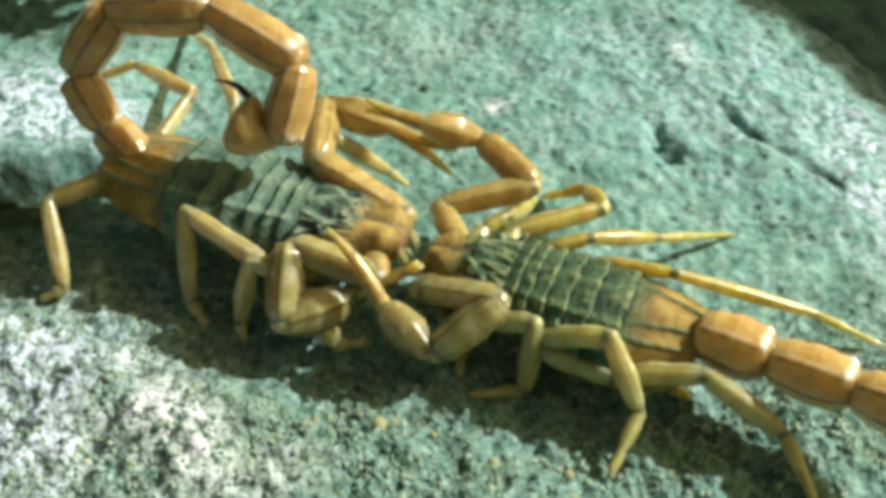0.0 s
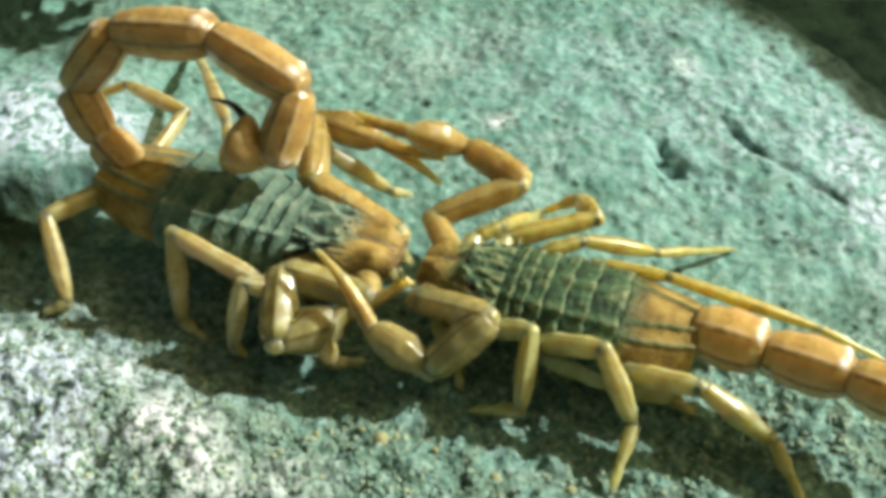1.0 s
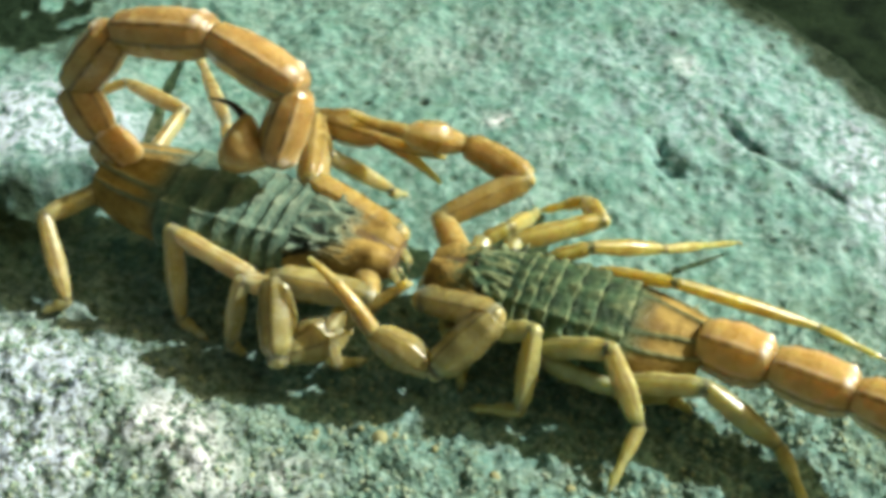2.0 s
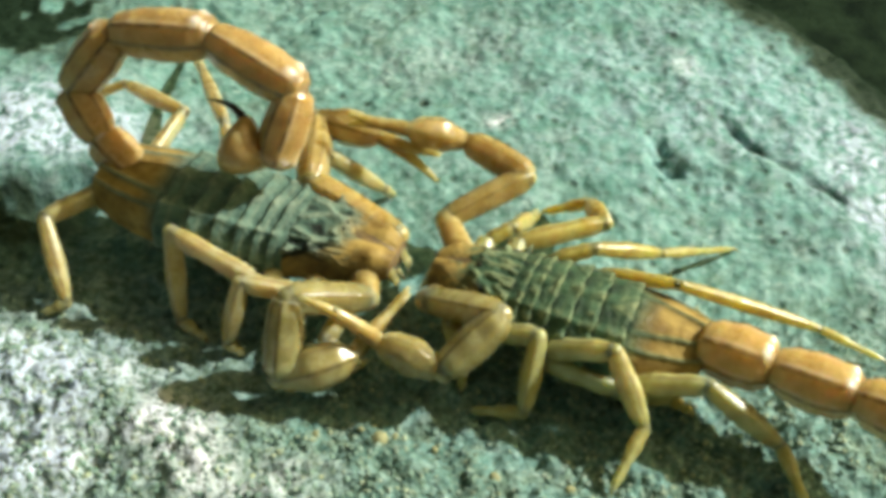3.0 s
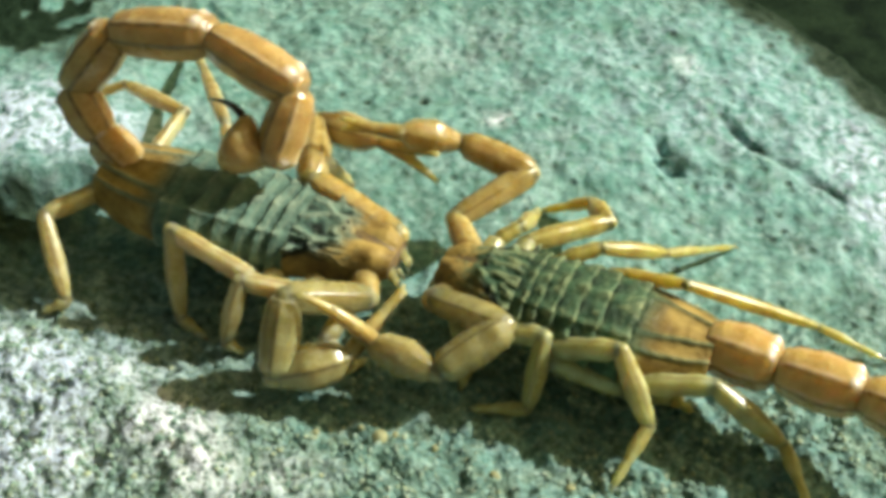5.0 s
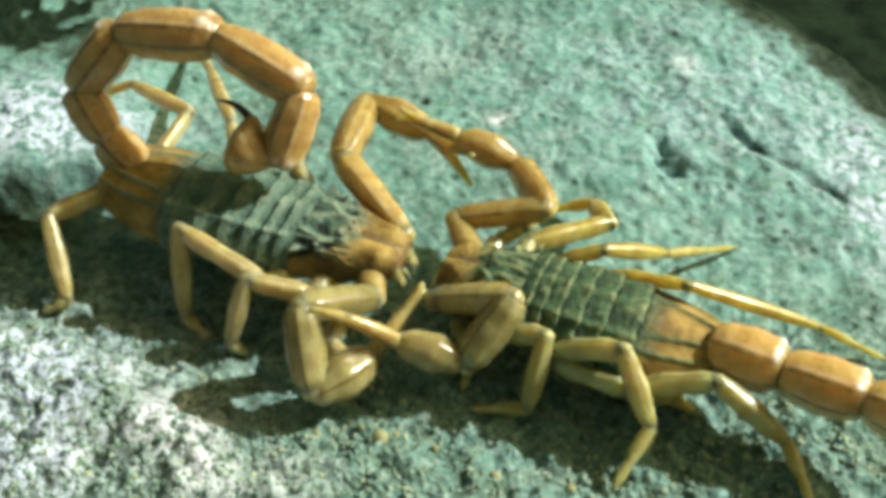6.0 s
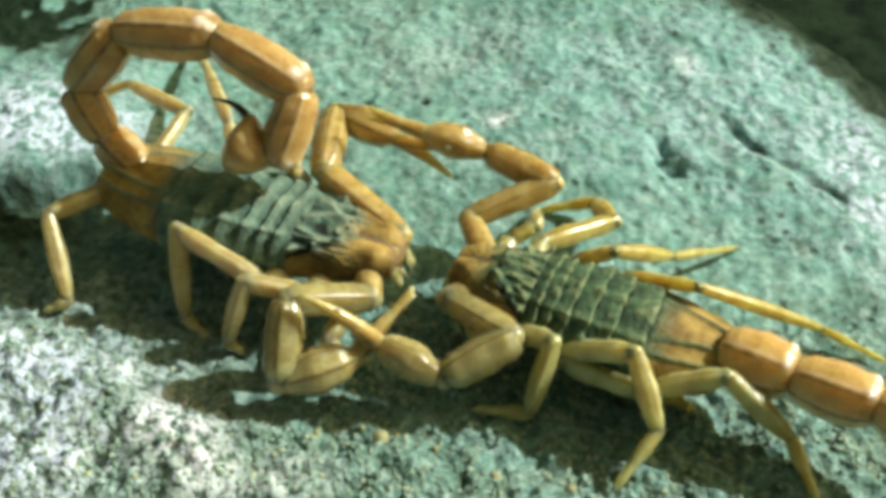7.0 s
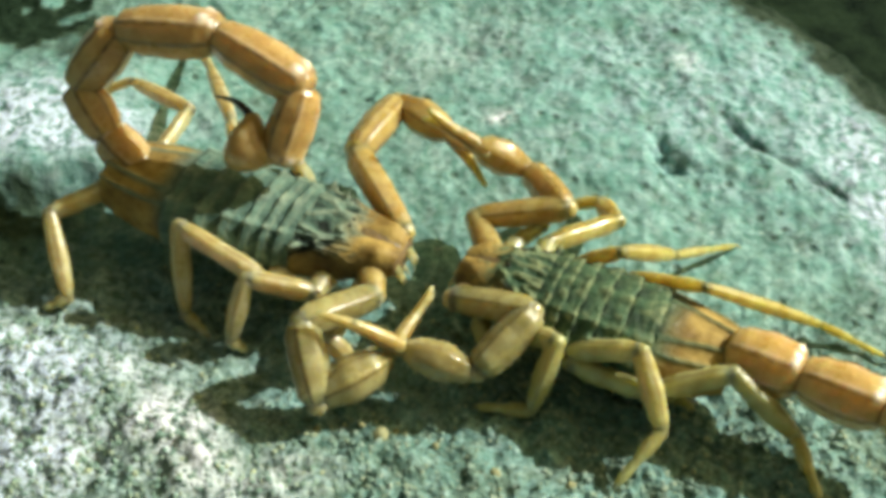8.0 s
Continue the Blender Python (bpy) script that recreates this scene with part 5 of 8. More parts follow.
    walk(first_leg_far_3[2], [
        (0.0, pose(0.01624, 0.00197, -0.00892, 11.30, 49.34, 22.06)),
        (0.5, pose(0.01673, 0.00144, -0.00788, 3.81, 43.56, 9.34)),
        (1.0, pose(0.01673, 0.00145, -0.00794, 3.57, 43.75, 8.97)),
        (1.5, pose(0.01680, 0.00144, -0.00782, 3.56, 42.93, 9.01)),
        (3.0, pose(0.01662, 0.00131, -0.00807, 3.35, 44.49, 7.77)),
        (3.5, pose(0.01667, 0.00123, -0.00799, 2.89, 43.77, 6.67)),
        (4.0, pose(0.01698, 0.00134, -0.00759, 2.67, 40.89, 7.25)),
        (4.5, pose(0.01684, 0.00119, -0.00770, 2.19, 41.97, 5.58)),
        (6.0, pose(0.01698, 0.00137, -0.00777, 5.02, 41.12, 11.11)),
        (6.5, pose(0.01688, 0.00122, -0.00784, 4.90, 41.80, 9.99)),
        (7.0, pose(0.01670, 0.00108, -0.00802, 4.08, 43.19, 7.74)),
        (7.5, pose(0.01680, 0.00131, -0.00798, 5.06, 42.78, 10.58)),
        (8.0, pose(0.01684, 0.00123, -0.00793, 5.12, 42.13, 10.32)),
    ])
    walk(first_leg_far_2[0], [
        (0.0, pose(0.00271, 0.00545, 0.00500, 12.49, -31.18, 77.86)),
        (0.5, pose(0.00271, 0.00545, 0.00500, 6.26, -23.98, 87.65)),
        (1.0, pose(0.00271, 0.00545, 0.00500, 7.60, -26.82, 85.83)),
        (1.5, pose(0.00271, 0.00545, 0.00500, 7.22, -20.83, 85.38)),
        (3.0, pose(0.00271, 0.00545, 0.00500, 14.80, -28.74, 74.23)),
        (3.5, pose(0.00271, 0.00545, 0.00500, 0.00, -38.85, 100.68)),
        (4.0, pose(0.00271, 0.00545, 0.00500, -1.36, -36.45, 102.30)),
        (4.5, pose(0.00271, 0.00545, 0.00500, 1.50, -40.50, 98.15)),
        (6.0, pose(0.00271, 0.00545, 0.00500, -93.96, -70.05, -155.98)),
        (6.5, pose(0.00271, 0.00545, 0.00500, -109.72, -68.97, -140.17)),
        (7.0, pose(0.00271, 0.00545, 0.00500, -111.90, -68.03, -137.44)),
        (7.5, pose(0.00271, 0.00545, 0.00500, -107.45, -67.28, -141.72)),
        (8.0, pose(0.00271, 0.00545, 0.00500, -96.37, -69.75, -153.14)),
    ])
    walk(first_leg_far_2[1], [
        (0.0, pose(0.00399, -0.00000, -0.00000, -56.41, 44.37, -87.34)),
        (0.5, pose(0.00409, 0.00000, 0.00000, -48.55, 33.35, -90.37)),
        (1.0, pose(0.00423, 0.00000, 0.00000, -52.69, 33.09, -91.85)),
        (1.5, pose(0.00401, 0.00000, 0.00000, -43.24, 34.12, -83.33)),
        (3.0, pose(0.00384, -0.00000, -0.00000, -52.38, 48.98, -78.14)),
        (3.5, pose(0.00395, 0.00000, -0.00000, -69.21, 55.08, -117.00)),
        (4.0, pose(0.00391, -0.00000, -0.00000, -65.56, 56.13, -115.24)),
        (4.5, pose(0.00382, 0.00000, 0.00000, -71.58, 54.09, -116.61)),
        (6.0, pose(0.00367, -0.00000, -0.00000, -116.24, 21.97, 168.19)),
        (6.5, pose(0.00372, -0.00000, 0.00000, -116.08, 17.11, 169.84)),
        (7.0, pose(0.00375, -0.00000, -0.00000, -118.76, 22.13, 162.35)),
        (7.5, pose(0.00375, -0.00000, 0.00000, -118.21, 23.43, 161.52)),
        (8.0, pose(0.00374, 0.00000, -0.00000, -115.21, 18.78, 168.81)),
    ])
    walk(first_leg_far_2[2], [
        (0.0, pose(0.00425, -0.00539, -0.00528, -97.39, 40.55, -92.95)),
        (0.5, pose(0.00405, -0.00654, -0.00430, -54.31, 45.98, -56.35)),
        (1.0, pose(0.00402, -0.00659, -0.00430, -54.99, 47.03, -54.39)),
        (1.5, pose(0.00475, -0.00638, -0.00436, -45.19, 45.62, -44.71)),
        (3.0, pose(0.00486, -0.00482, -0.00567, -61.61, 72.17, -48.65)),
        (3.5, pose(0.00199, -0.00384, -0.00617, -75.14, 82.56, -84.02)),
        (4.0, pose(0.00212, -0.00380, -0.00625, -58.50, 82.05, -68.78)),
        (4.5, pose(0.00184, -0.00396, -0.00611, -88.75, 82.65, -95.31)),
        (6.0, pose(-0.00322, 0.00144, -0.00284, -164.06, 40.10, 159.65)),
        (6.5, pose(-0.00344, 0.00128, -0.00224, -163.22, 35.73, 160.24)),
        (7.0, pose(-0.00295, 0.00213, -0.00286, -160.55, 27.64, 162.26)),
        (7.5, pose(-0.00286, 0.00221, -0.00302, -159.97, 28.94, 161.49)),
        (8.0, pose(-0.00330, 0.00139, -0.00244, -163.59, 39.21, 159.54)),
    ])
    walk(first_leg_front[0], [
        (0.0, pose(0.01244, -0.00532, 0.00400, -5.72, 17.47, -120.10)),
        (0.5, pose(0.01244, -0.00532, 0.00400, -1.93, 12.44, -109.16)),
        (1.0, pose(0.01244, -0.00532, 0.00400, -1.12, 10.19, -105.66)),
        (3.0, pose(0.01244, -0.00532, 0.00400, 0.16, 12.94, -98.08)),
        (4.0, pose(0.01244, -0.00532, 0.00400, 0.03, 13.74, -99.75)),
        (4.5, pose(0.01244, -0.00532, 0.00400, 0.99, 13.12, -95.01)),
        (6.0, pose(0.01244, -0.00532, 0.00400, -0.97, 13.63, -102.51)),
        (6.5, pose(0.01244, -0.00532, 0.00400, -1.18, 14.10, -102.65)),
        (7.0, pose(0.01244, -0.00532, 0.00400, -0.38, 13.60, -98.27)),
        (7.5, pose(0.01244, -0.00532, 0.00400, -1.31, 18.41, -102.56)),
        (8.0, pose(0.01244, -0.00532, 0.00400, -1.38, 17.54, -102.50)),
    ])
    walk(first_leg_front[1], [
        (0.0, pose(0.00404, -0.00000, 0.00000, -53.30, 61.43, 48.19)),
        (0.5, pose(0.00378, -0.00000, -0.00000, -38.45, 68.69, 54.60)),
        (1.0, pose(0.00386, -0.00000, 0.00000, -33.97, 74.24, 55.76)),
        (1.5, pose(0.00391, -0.00000, 0.00000, -40.22, 74.52, 47.28)),
        (3.0, pose(0.00390, -0.00000, 0.00000, -16.10, 54.05, 70.21)),
        (3.5, pose(0.00384, -0.00000, 0.00000, -21.62, 51.57, 64.02)),
        (4.0, pose(0.00387, 0.00000, -0.00000, -20.53, 53.95, 66.88)),
        (4.5, pose(0.00383, 0.00000, 0.00000, -19.50, 55.13, 63.46)),
        (6.0, pose(0.00401, -0.00000, 0.00000, -9.10, 62.69, 82.88)),
        (6.5, pose(0.00396, 0.00000, -0.00000, -18.45, 59.32, 72.61)),
        (7.0, pose(0.00390, -0.00000, 0.00000, -21.53, 59.01, 64.49)),
        (7.5, pose(0.00382, 0.00000, -0.00000, -4.68, 56.60, 92.25)),
        (8.0, pose(0.00393, -0.00000, 0.00000, -10.47, 54.80, 84.94)),
    ])
    walk(first_leg_front[2], [
        (0.0, pose(0.00505, 0.00113, -0.00278, -18.15, 2.03, 141.37)),
        (0.5, pose(0.00445, 0.00094, -0.00296, -16.14, 14.71, 138.24)),
        (1.0, pose(0.00434, 0.00071, -0.00304, -14.64, 17.67, 137.17)),
        (1.5, pose(0.00448, 0.00061, -0.00302, -13.80, 19.82, 138.60)),
        (3.0, pose(0.00452, 0.00174, -0.00255, -5.05, 37.03, 157.04)),
        (3.5, pose(0.00471, 0.00179, -0.00251, -5.41, 29.42, 157.06)),
        (4.0, pose(0.00460, 0.00172, -0.00257, -5.64, 29.42, 158.10)),
        (4.5, pose(0.00464, 0.00164, -0.00262, -4.20, 30.94, 156.28)),
        (6.0, pose(0.00418, 0.00141, -0.00275, -3.39, 36.67, 164.79)),
        (6.5, pose(0.00444, 0.00152, -0.00269, -2.63, 35.22, 166.90)),
        (7.0, pose(0.00459, 0.00146, -0.00269, -2.48, 34.75, 162.91)),
        (7.5, pose(0.00375, 0.00177, -0.00269, -7.11, 15.22, 160.95)),
        (8.0, pose(0.00409, 0.00181, -0.00258, -2.27, 29.51, 169.58)),
    ])
    walk(first_tail[0], [
        (0.0, pose(-0.01596, 0.00123, 0.00842, 54.19, -134.60, -27.20)),
        (0.5, pose(-0.01622, 0.00136, 0.00800, 54.39, -134.17, -26.48)),
        (1.0, pose(-0.01622, 0.00146, 0.00806, 53.37, -135.44, -25.28)),
        (1.5, pose(-0.01622, 0.00151, 0.00802, 52.82, -136.09, -24.37)),
        (3.0, pose(-0.01616, 0.00137, 0.00819, 53.17, -135.85, -24.43)),
        (3.5, pose(-0.01615, 0.00129, 0.00822, 53.19, -135.79, -24.25)),
        (4.0, pose(-0.01620, 0.00141, 0.00803, 52.85, -136.16, -24.12)),
        (4.5, pose(-0.01620, 0.00132, 0.00807, 52.98, -136.04, -23.98)),
        (6.0, pose(-0.01610, 0.00133, 0.00824, 53.30, -135.82, -24.52)),
        (6.5, pose(-0.01608, 0.00123, 0.00829, 53.29, -135.71, -24.11)),
        (7.0, pose(-0.01606, 0.00111, 0.00839, 53.39, -135.51, -23.96)),
        (7.5, pose(-0.01608, 0.00129, 0.00832, 53.32, -135.64, -24.41)),
        (8.0, pose(-0.01605, 0.00121, 0.00835, 53.25, -135.47, -24.22)),
    ])
    walk(first_tail[1], [
        (0.0, pose(-0.01958, 0.00309, 0.01255, -34.81, -49.10, 44.93)),
        (0.5, pose(-0.01981, 0.00314, 0.01213, -30.51, -45.44, 40.46)),
        (1.0, pose(-0.01964, 0.00307, 0.01179, -32.02, -46.97, 42.21)),
        (1.5, pose(-0.01965, 0.00306, 0.01164, -31.91, -46.79, 42.13)),
        (3.0, pose(-0.01957, 0.00292, 0.01182, -31.64, -46.65, 42.20)),
        (3.5, pose(-0.01956, 0.00282, 0.01186, -31.57, -46.61, 42.34)),
        (4.0, pose(-0.01963, 0.00295, 0.01164, -31.93, -46.90, 42.44)),
        (4.5, pose(-0.01963, 0.00284, 0.01169, -31.89, -46.77, 42.67)),
        (6.0, pose(-0.01950, 0.00288, 0.01187, -31.59, -46.66, 42.20)),
        (6.5, pose(-0.01949, 0.00275, 0.01193, -31.60, -46.59, 42.60)),
        (7.0, pose(-0.01946, 0.00262, 0.01205, -31.34, -46.36, 42.60)),
        (7.5, pose(-0.01947, 0.00283, 0.01196, -31.47, -46.52, 42.23)),
        (8.0, pose(-0.01944, 0.00273, 0.01200, -31.47, -46.43, 42.37)),
    ])
    walk(first_tail[2], [
        (0.0, pose(-0.01622, 0.00644, 0.01802, -9.32, -10.12, 5.06)),
        (0.5, pose(-0.01602, 0.00637, 0.01718, -8.51, -8.81, 5.35)),
        (1.0, pose(-0.01592, 0.00644, 0.01716, -9.02, -8.16, 5.13)),
        (1.5, pose(-0.01593, 0.00642, 0.01698, -9.00, -8.20, 5.21)),
        (3.0, pose(-0.01585, 0.00629, 0.01714, -8.89, -7.91, 5.38)),
        (3.5, pose(-0.01584, 0.00621, 0.01717, -8.92, -7.85, 5.61)),
        (4.0, pose(-0.01594, 0.00632, 0.01698, -8.94, -8.20, 5.44)),
        (4.5, pose(-0.01594, 0.00623, 0.01702, -8.99, -8.14, 5.74)),
        (6.0, pose(-0.01579, 0.00624, 0.01717, -8.92, -7.81, 5.46)),
        (6.5, pose(-0.01580, 0.00615, 0.01723, -8.85, -7.74, 5.69)),
        (7.0, pose(-0.01575, 0.00603, 0.01733, -8.86, -7.56, 5.97)),
        (7.5, pose(-0.01575, 0.00620, 0.01725, -8.88, -7.69, 5.51)),
        (8.0, pose(-0.01573, 0.00612, 0.01728, -8.94, -7.63, 5.70)),
    ])
    walk(first_tail[3], [
        (0.0, pose(-0.00643, 0.00731, 0.01978, -14.35, 12.65, -11.33)),
        (0.5, pose(-0.00625, 0.00729, 0.01870, -14.06, 11.55, -9.89)),
        (1.0, pose(-0.00620, 0.00731, 0.01856, -14.48, 12.00, -10.13)),
        (1.5, pose(-0.00626, 0.00730, 0.01837, -14.44, 11.94, -10.00)),
        (3.0, pose(-0.00618, 0.00720, 0.01849, -14.37, 12.25, -9.74)),
        (3.5, pose(-0.00616, 0.00716, 0.01851, -14.43, 12.33, -9.55)),
        (4.0, pose(-0.00627, 0.00724, 0.01838, -14.35, 11.95, -9.68)),
        (4.5, pose(-0.00628, 0.00721, 0.01840, -14.42, 12.07, -9.41)),
        (6.0, pose(-0.00614, 0.00717, 0.01850, -14.42, 12.29, -9.71)),
        (6.5, pose(-0.00614, 0.00711, 0.01855, -14.37, 12.47, -9.50)),
        (7.0, pose(-0.00609, 0.00704, 0.01862, -14.46, 12.59, -9.23)),
        (7.5, pose(-0.00609, 0.00713, 0.01856, -14.44, 12.48, -9.70)),
        (8.0, pose(-0.00608, 0.00708, 0.01858, -14.47, 12.54, -9.45)),
    ])
    walk(first_tail[4], [
        (0.0, pose(0.00289, 0.00544, 0.01764, -81.99, 56.52, -99.22)),
        (0.5, pose(0.00287, 0.00570, 0.01681, -85.36, 55.66, -102.57)),
        (1.0, pose(0.00299, 0.00567, 0.01657, -87.19, 55.42, -104.55)),
        (1.5, pose(0.00293, 0.00568, 0.01640, -87.31, 55.36, -104.62)),
        (3.0, pose(0.00302, 0.00563, 0.01647, -87.72, 55.15, -104.76)),
        (3.5, pose(0.00303, 0.00561, 0.01648, -87.81, 55.14, -104.62)),
        (4.0, pose(0.00292, 0.00567, 0.01641, -87.20, 55.29, -104.26)),
        (4.5, pose(0.00292, 0.00568, 0.01641, -87.49, 55.30, -104.21)),
        (6.0, pose(0.00303, 0.00560, 0.01647, -88.11, 55.42, -105.04)),
        (6.5, pose(0.00304, 0.00557, 0.01650, -87.83, 55.21, -104.52)),
        (7.0, pose(0.00310, 0.00555, 0.01654, -88.32, 55.13, -104.72)),
        (7.5, pose(0.00307, 0.00557, 0.01651, -87.96, 55.17, -104.83)),
        (8.0, pose(0.00309, 0.00556, 0.01652, -88.12, 55.06, -104.76)),
    ])
    walk(first_tail[5], [
        (0.0, pose(0.00223, 0.00139, 0.01144, 46.78, -37.49, 156.67)),
        (0.5, pose(0.00201, 0.00184, 0.01102, 46.08, -35.13, 159.23)),
        (1.0, pose(0.00200, 0.00184, 0.01084, 46.24, -35.65, 158.90)),
        (1.5, pose(0.00194, 0.00187, 0.01070, 46.30, -36.03, 158.74)),
        (3.0, pose(0.00202, 0.00180, 0.01078, 46.29, -36.33, 159.05)),
        (3.5, pose(0.00203, 0.00179, 0.01080, 46.46, -36.33, 159.06)),
        (4.0, pose(0.00195, 0.00186, 0.01072, 46.30, -35.99, 159.00)),
        (4.5, pose(0.00196, 0.00186, 0.01072, 46.34, -36.12, 159.27)),
        (6.0, pose(0.00201, 0.00180, 0.01077, 46.18, -36.26, 159.29)),
        (6.5, pose(0.00205, 0.00176, 0.01082, 46.51, -36.41, 159.13)),
        (7.0, pose(0.00210, 0.00172, 0.01086, 46.60, -36.61, 159.32)),
        (7.5, pose(0.00206, 0.00175, 0.01083, 46.54, -36.52, 158.89)),
        (8.0, pose(0.00208, 0.00173, 0.01085, 46.55, -36.57, 159.10)),
    ])
    walk(first_tail[6], [
        (0.0, pose(0.00403, -0.00008, 0.00013, -0.45, 18.94, 11.47)),
        (8.0, pose(0.00403, -0.00008, 0.00013, -0.45, 18.94, 11.47)),
    ])
    walk(second, [
        (0.0, pose(0.00997, -0.01198, -0.00070, 0.00, -3.43, 158.17)),
        (0.5, pose(0.00888, -0.01110, -0.00052, 0.00, -2.50, 160.74)),
        (1.0, pose(0.00957, -0.01101, -0.00042, -0.00, -2.03, 160.84)),
        (1.5, pose(0.00994, -0.01161, -0.00062, -0.00, -2.99, 159.20)),
        (3.0, pose(0.01024, -0.01162, -0.00071, 0.00, -3.44, 158.20)),
        (3.5, pose(0.01053, -0.01216, -0.00026, 0.00, -1.25, 156.00)),
        (4.0, pose(0.01058, -0.01196, -0.00029, 0.00, -1.40, 156.64)),
        (4.5, pose(0.01089, -0.01234, -0.00014, 0.00, -0.66, 155.42)),
        (6.0, pose(0.01099, -0.01189, -0.00071, 0.00, -3.45, 157.78)),
        (6.5, pose(0.01156, -0.01199, -0.00071, 0.00, -3.44, 157.04)),
        (7.0, pose(0.01191, -0.01199, -0.00071, 0.00, -3.45, 156.31)),
        (7.5, pose(0.01226, -0.01217, -0.00071, 0.00, -3.45, 155.78)),
        (8.0, pose(0.01247, -0.01238, -0.00071, 0.00, -3.46, 156.04)),
    ])
    walk(second_palp_near[0], [
        (0.0, pose(0.01118, 0.00386, 0.00502, -1.42, -17.82, 176.05)),
        (0.5, pose(0.01118, 0.00386, 0.00502, -1.85, -14.19, 176.18)),
        (1.0, pose(0.01118, 0.00386, 0.00502, 0.47, -16.85, 165.88)),
        (1.5, pose(0.01118, 0.00386, 0.00502, 1.58, -18.80, 164.10)),
        (2.8, pose(0.01118, 0.00386, 0.00502, -1.83, -22.25, 176.24)),
        (3.0, pose(0.01118, 0.00386, 0.00502, -0.57, -17.81, 172.95)),
        (3.5, pose(0.01118, 0.00386, 0.00502, 0.21, -12.13, 170.64)),
        (4.5, pose(0.01118, 0.00386, 0.00502, 0.58, -10.20, 168.71)),
        (5.8, pose(0.01118, 0.00386, 0.00502, -0.31, -18.78, 172.21)),
        (6.0, pose(0.01118, 0.00386, 0.00502, -3.91, -25.17, -177.74)),
        (6.3, pose(0.01118, 0.00386, 0.00502, 0.72, -17.37, 168.96)),
        (6.6, pose(0.01118, 0.00386, 0.00502, 1.85, -9.78, 163.81)),
        (6.9, pose(0.01118, 0.00386, 0.00502, 2.25, -8.25, 161.68)),
        (7.2, pose(0.01118, 0.00386, 0.00502, 2.33, -8.50, 161.63)),
        (7.5, pose(0.01118, 0.00386, 0.00502, -5.76, -25.77, -170.98)),
        (7.7, pose(0.01118, 0.00386, 0.00502, -6.34, -22.02, -167.45)),
        (8.0, pose(0.01118, 0.00386, 0.00502, -1.62, -16.10, 178.89)),
    ])
    walk(second_palp_near[1], [
        (0.0, pose(0.00736, 0.00000, 0.00000, -15.82, 22.09, -134.32)),
        (0.5, pose(0.00743, 0.00000, 0.00000, -11.98, 24.68, -131.10)),
        (1.0, pose(0.00736, 0.00000, 0.00000, -17.69, 26.37, -130.46)),
        (1.5, pose(0.00728, 0.00000, 0.00000, -17.74, 21.41, -125.99)),
        (2.8, pose(0.00733, 0.00000, 0.00000, -17.89, 30.12, -129.31)),
        (3.0, pose(0.00734, 0.00000, -0.00000, -13.03, 20.75, -122.20)),
        (3.5, pose(0.00739, 0.00000, 0.00000, -10.21, 14.97, -118.06)),
        (4.0, pose(0.00739, 0.00000, -0.00000, -9.27, 13.24, -117.67)),
        (4.5, pose(0.00741, 0.00000, 0.00000, -9.98, 13.74, -119.16)),
        (5.8, pose(0.00736, 0.00000, 0.00000, -16.71, 26.11, -129.84)),
        (6.0, pose(0.00729, 0.00000, 0.00000, -19.92, 30.30, -133.58)),
        (6.3, pose(0.00737, -0.00000, -0.00000, -17.07, 27.37, -130.01)),
        (6.6, pose(0.00746, 0.00000, 0.00000, -10.05, 21.17, -123.30)),
        (6.9, pose(0.00745, 0.00000, 0.00000, -7.01, 14.46, -116.75)),
        (7.2, pose(0.00743, -0.00000, -0.00000, -7.44, 14.97, -117.00)),
        (7.5, pose(0.00730, 0.00000, 0.00000, -15.80, 30.08, -123.94)),
        (7.7, pose(0.00720, 0.00000, -0.00000, -10.68, 25.54, -119.17)),
        (8.0, pose(0.00732, 0.00000, 0.00000, -9.62, 17.58, -118.39)),
    ])
    walk(second_palp_near[2], [
        (0.0, pose(0.00271, -0.00476, -0.00270, 4.78, -30.46, 160.83)),
        (0.5, pose(0.00347, -0.00454, -0.00277, -0.06, -30.92, 169.91)),
        (1.0, pose(0.00347, -0.00456, -0.00297, -1.75, -33.62, -176.41)),
        (1.5, pose(0.00348, -0.00522, -0.00253, 0.33, -32.81, -178.36)),
        (2.8, pose(0.00367, -0.00447, -0.00336, -8.17, -33.37, -168.97)),
        (3.0, pose(0.00396, -0.00536, -0.00240, -2.09, -21.30, -177.67)),
        (3.5, pose(0.00424, -0.00591, -0.00179, 0.16, -12.29, 179.14)),
        (4.0, pose(0.00431, -0.00589, -0.00156, -0.13, -10.26, -178.52)),
        (4.5, pose(0.00410, -0.00592, -0.00166, -0.24, -11.14, -176.20)),
        (5.8, pose(0.00353, -0.00459, -0.00293, -6.37, -30.23, -167.58)),
        (6.0, pose(0.00329, -0.00421, -0.00340, -11.10, -34.96, -168.08)),
        (6.3, pose(0.00356, -0.00454, -0.00307, -7.10, -32.56, -163.00)),
        (6.6, pose(0.00406, -0.00517, -0.00239, -2.83, -22.66, -163.27)),
        (6.9, pose(0.00443, -0.00601, -0.00173, -0.41, -15.28, -167.69)),
        (7.2, pose(0.00438, -0.00598, -0.00179, -0.67, -17.65, -166.57)),
        (7.5, pose(0.00387, -0.00510, -0.00356, -9.77, -34.63, -174.08)),
        (7.7, pose(0.00428, -0.00523, -0.00286, -7.53, -27.75, -179.03)),
        (8.0, pose(0.00411, -0.00595, -0.00214, -4.15, -19.79, -173.74)),
    ])
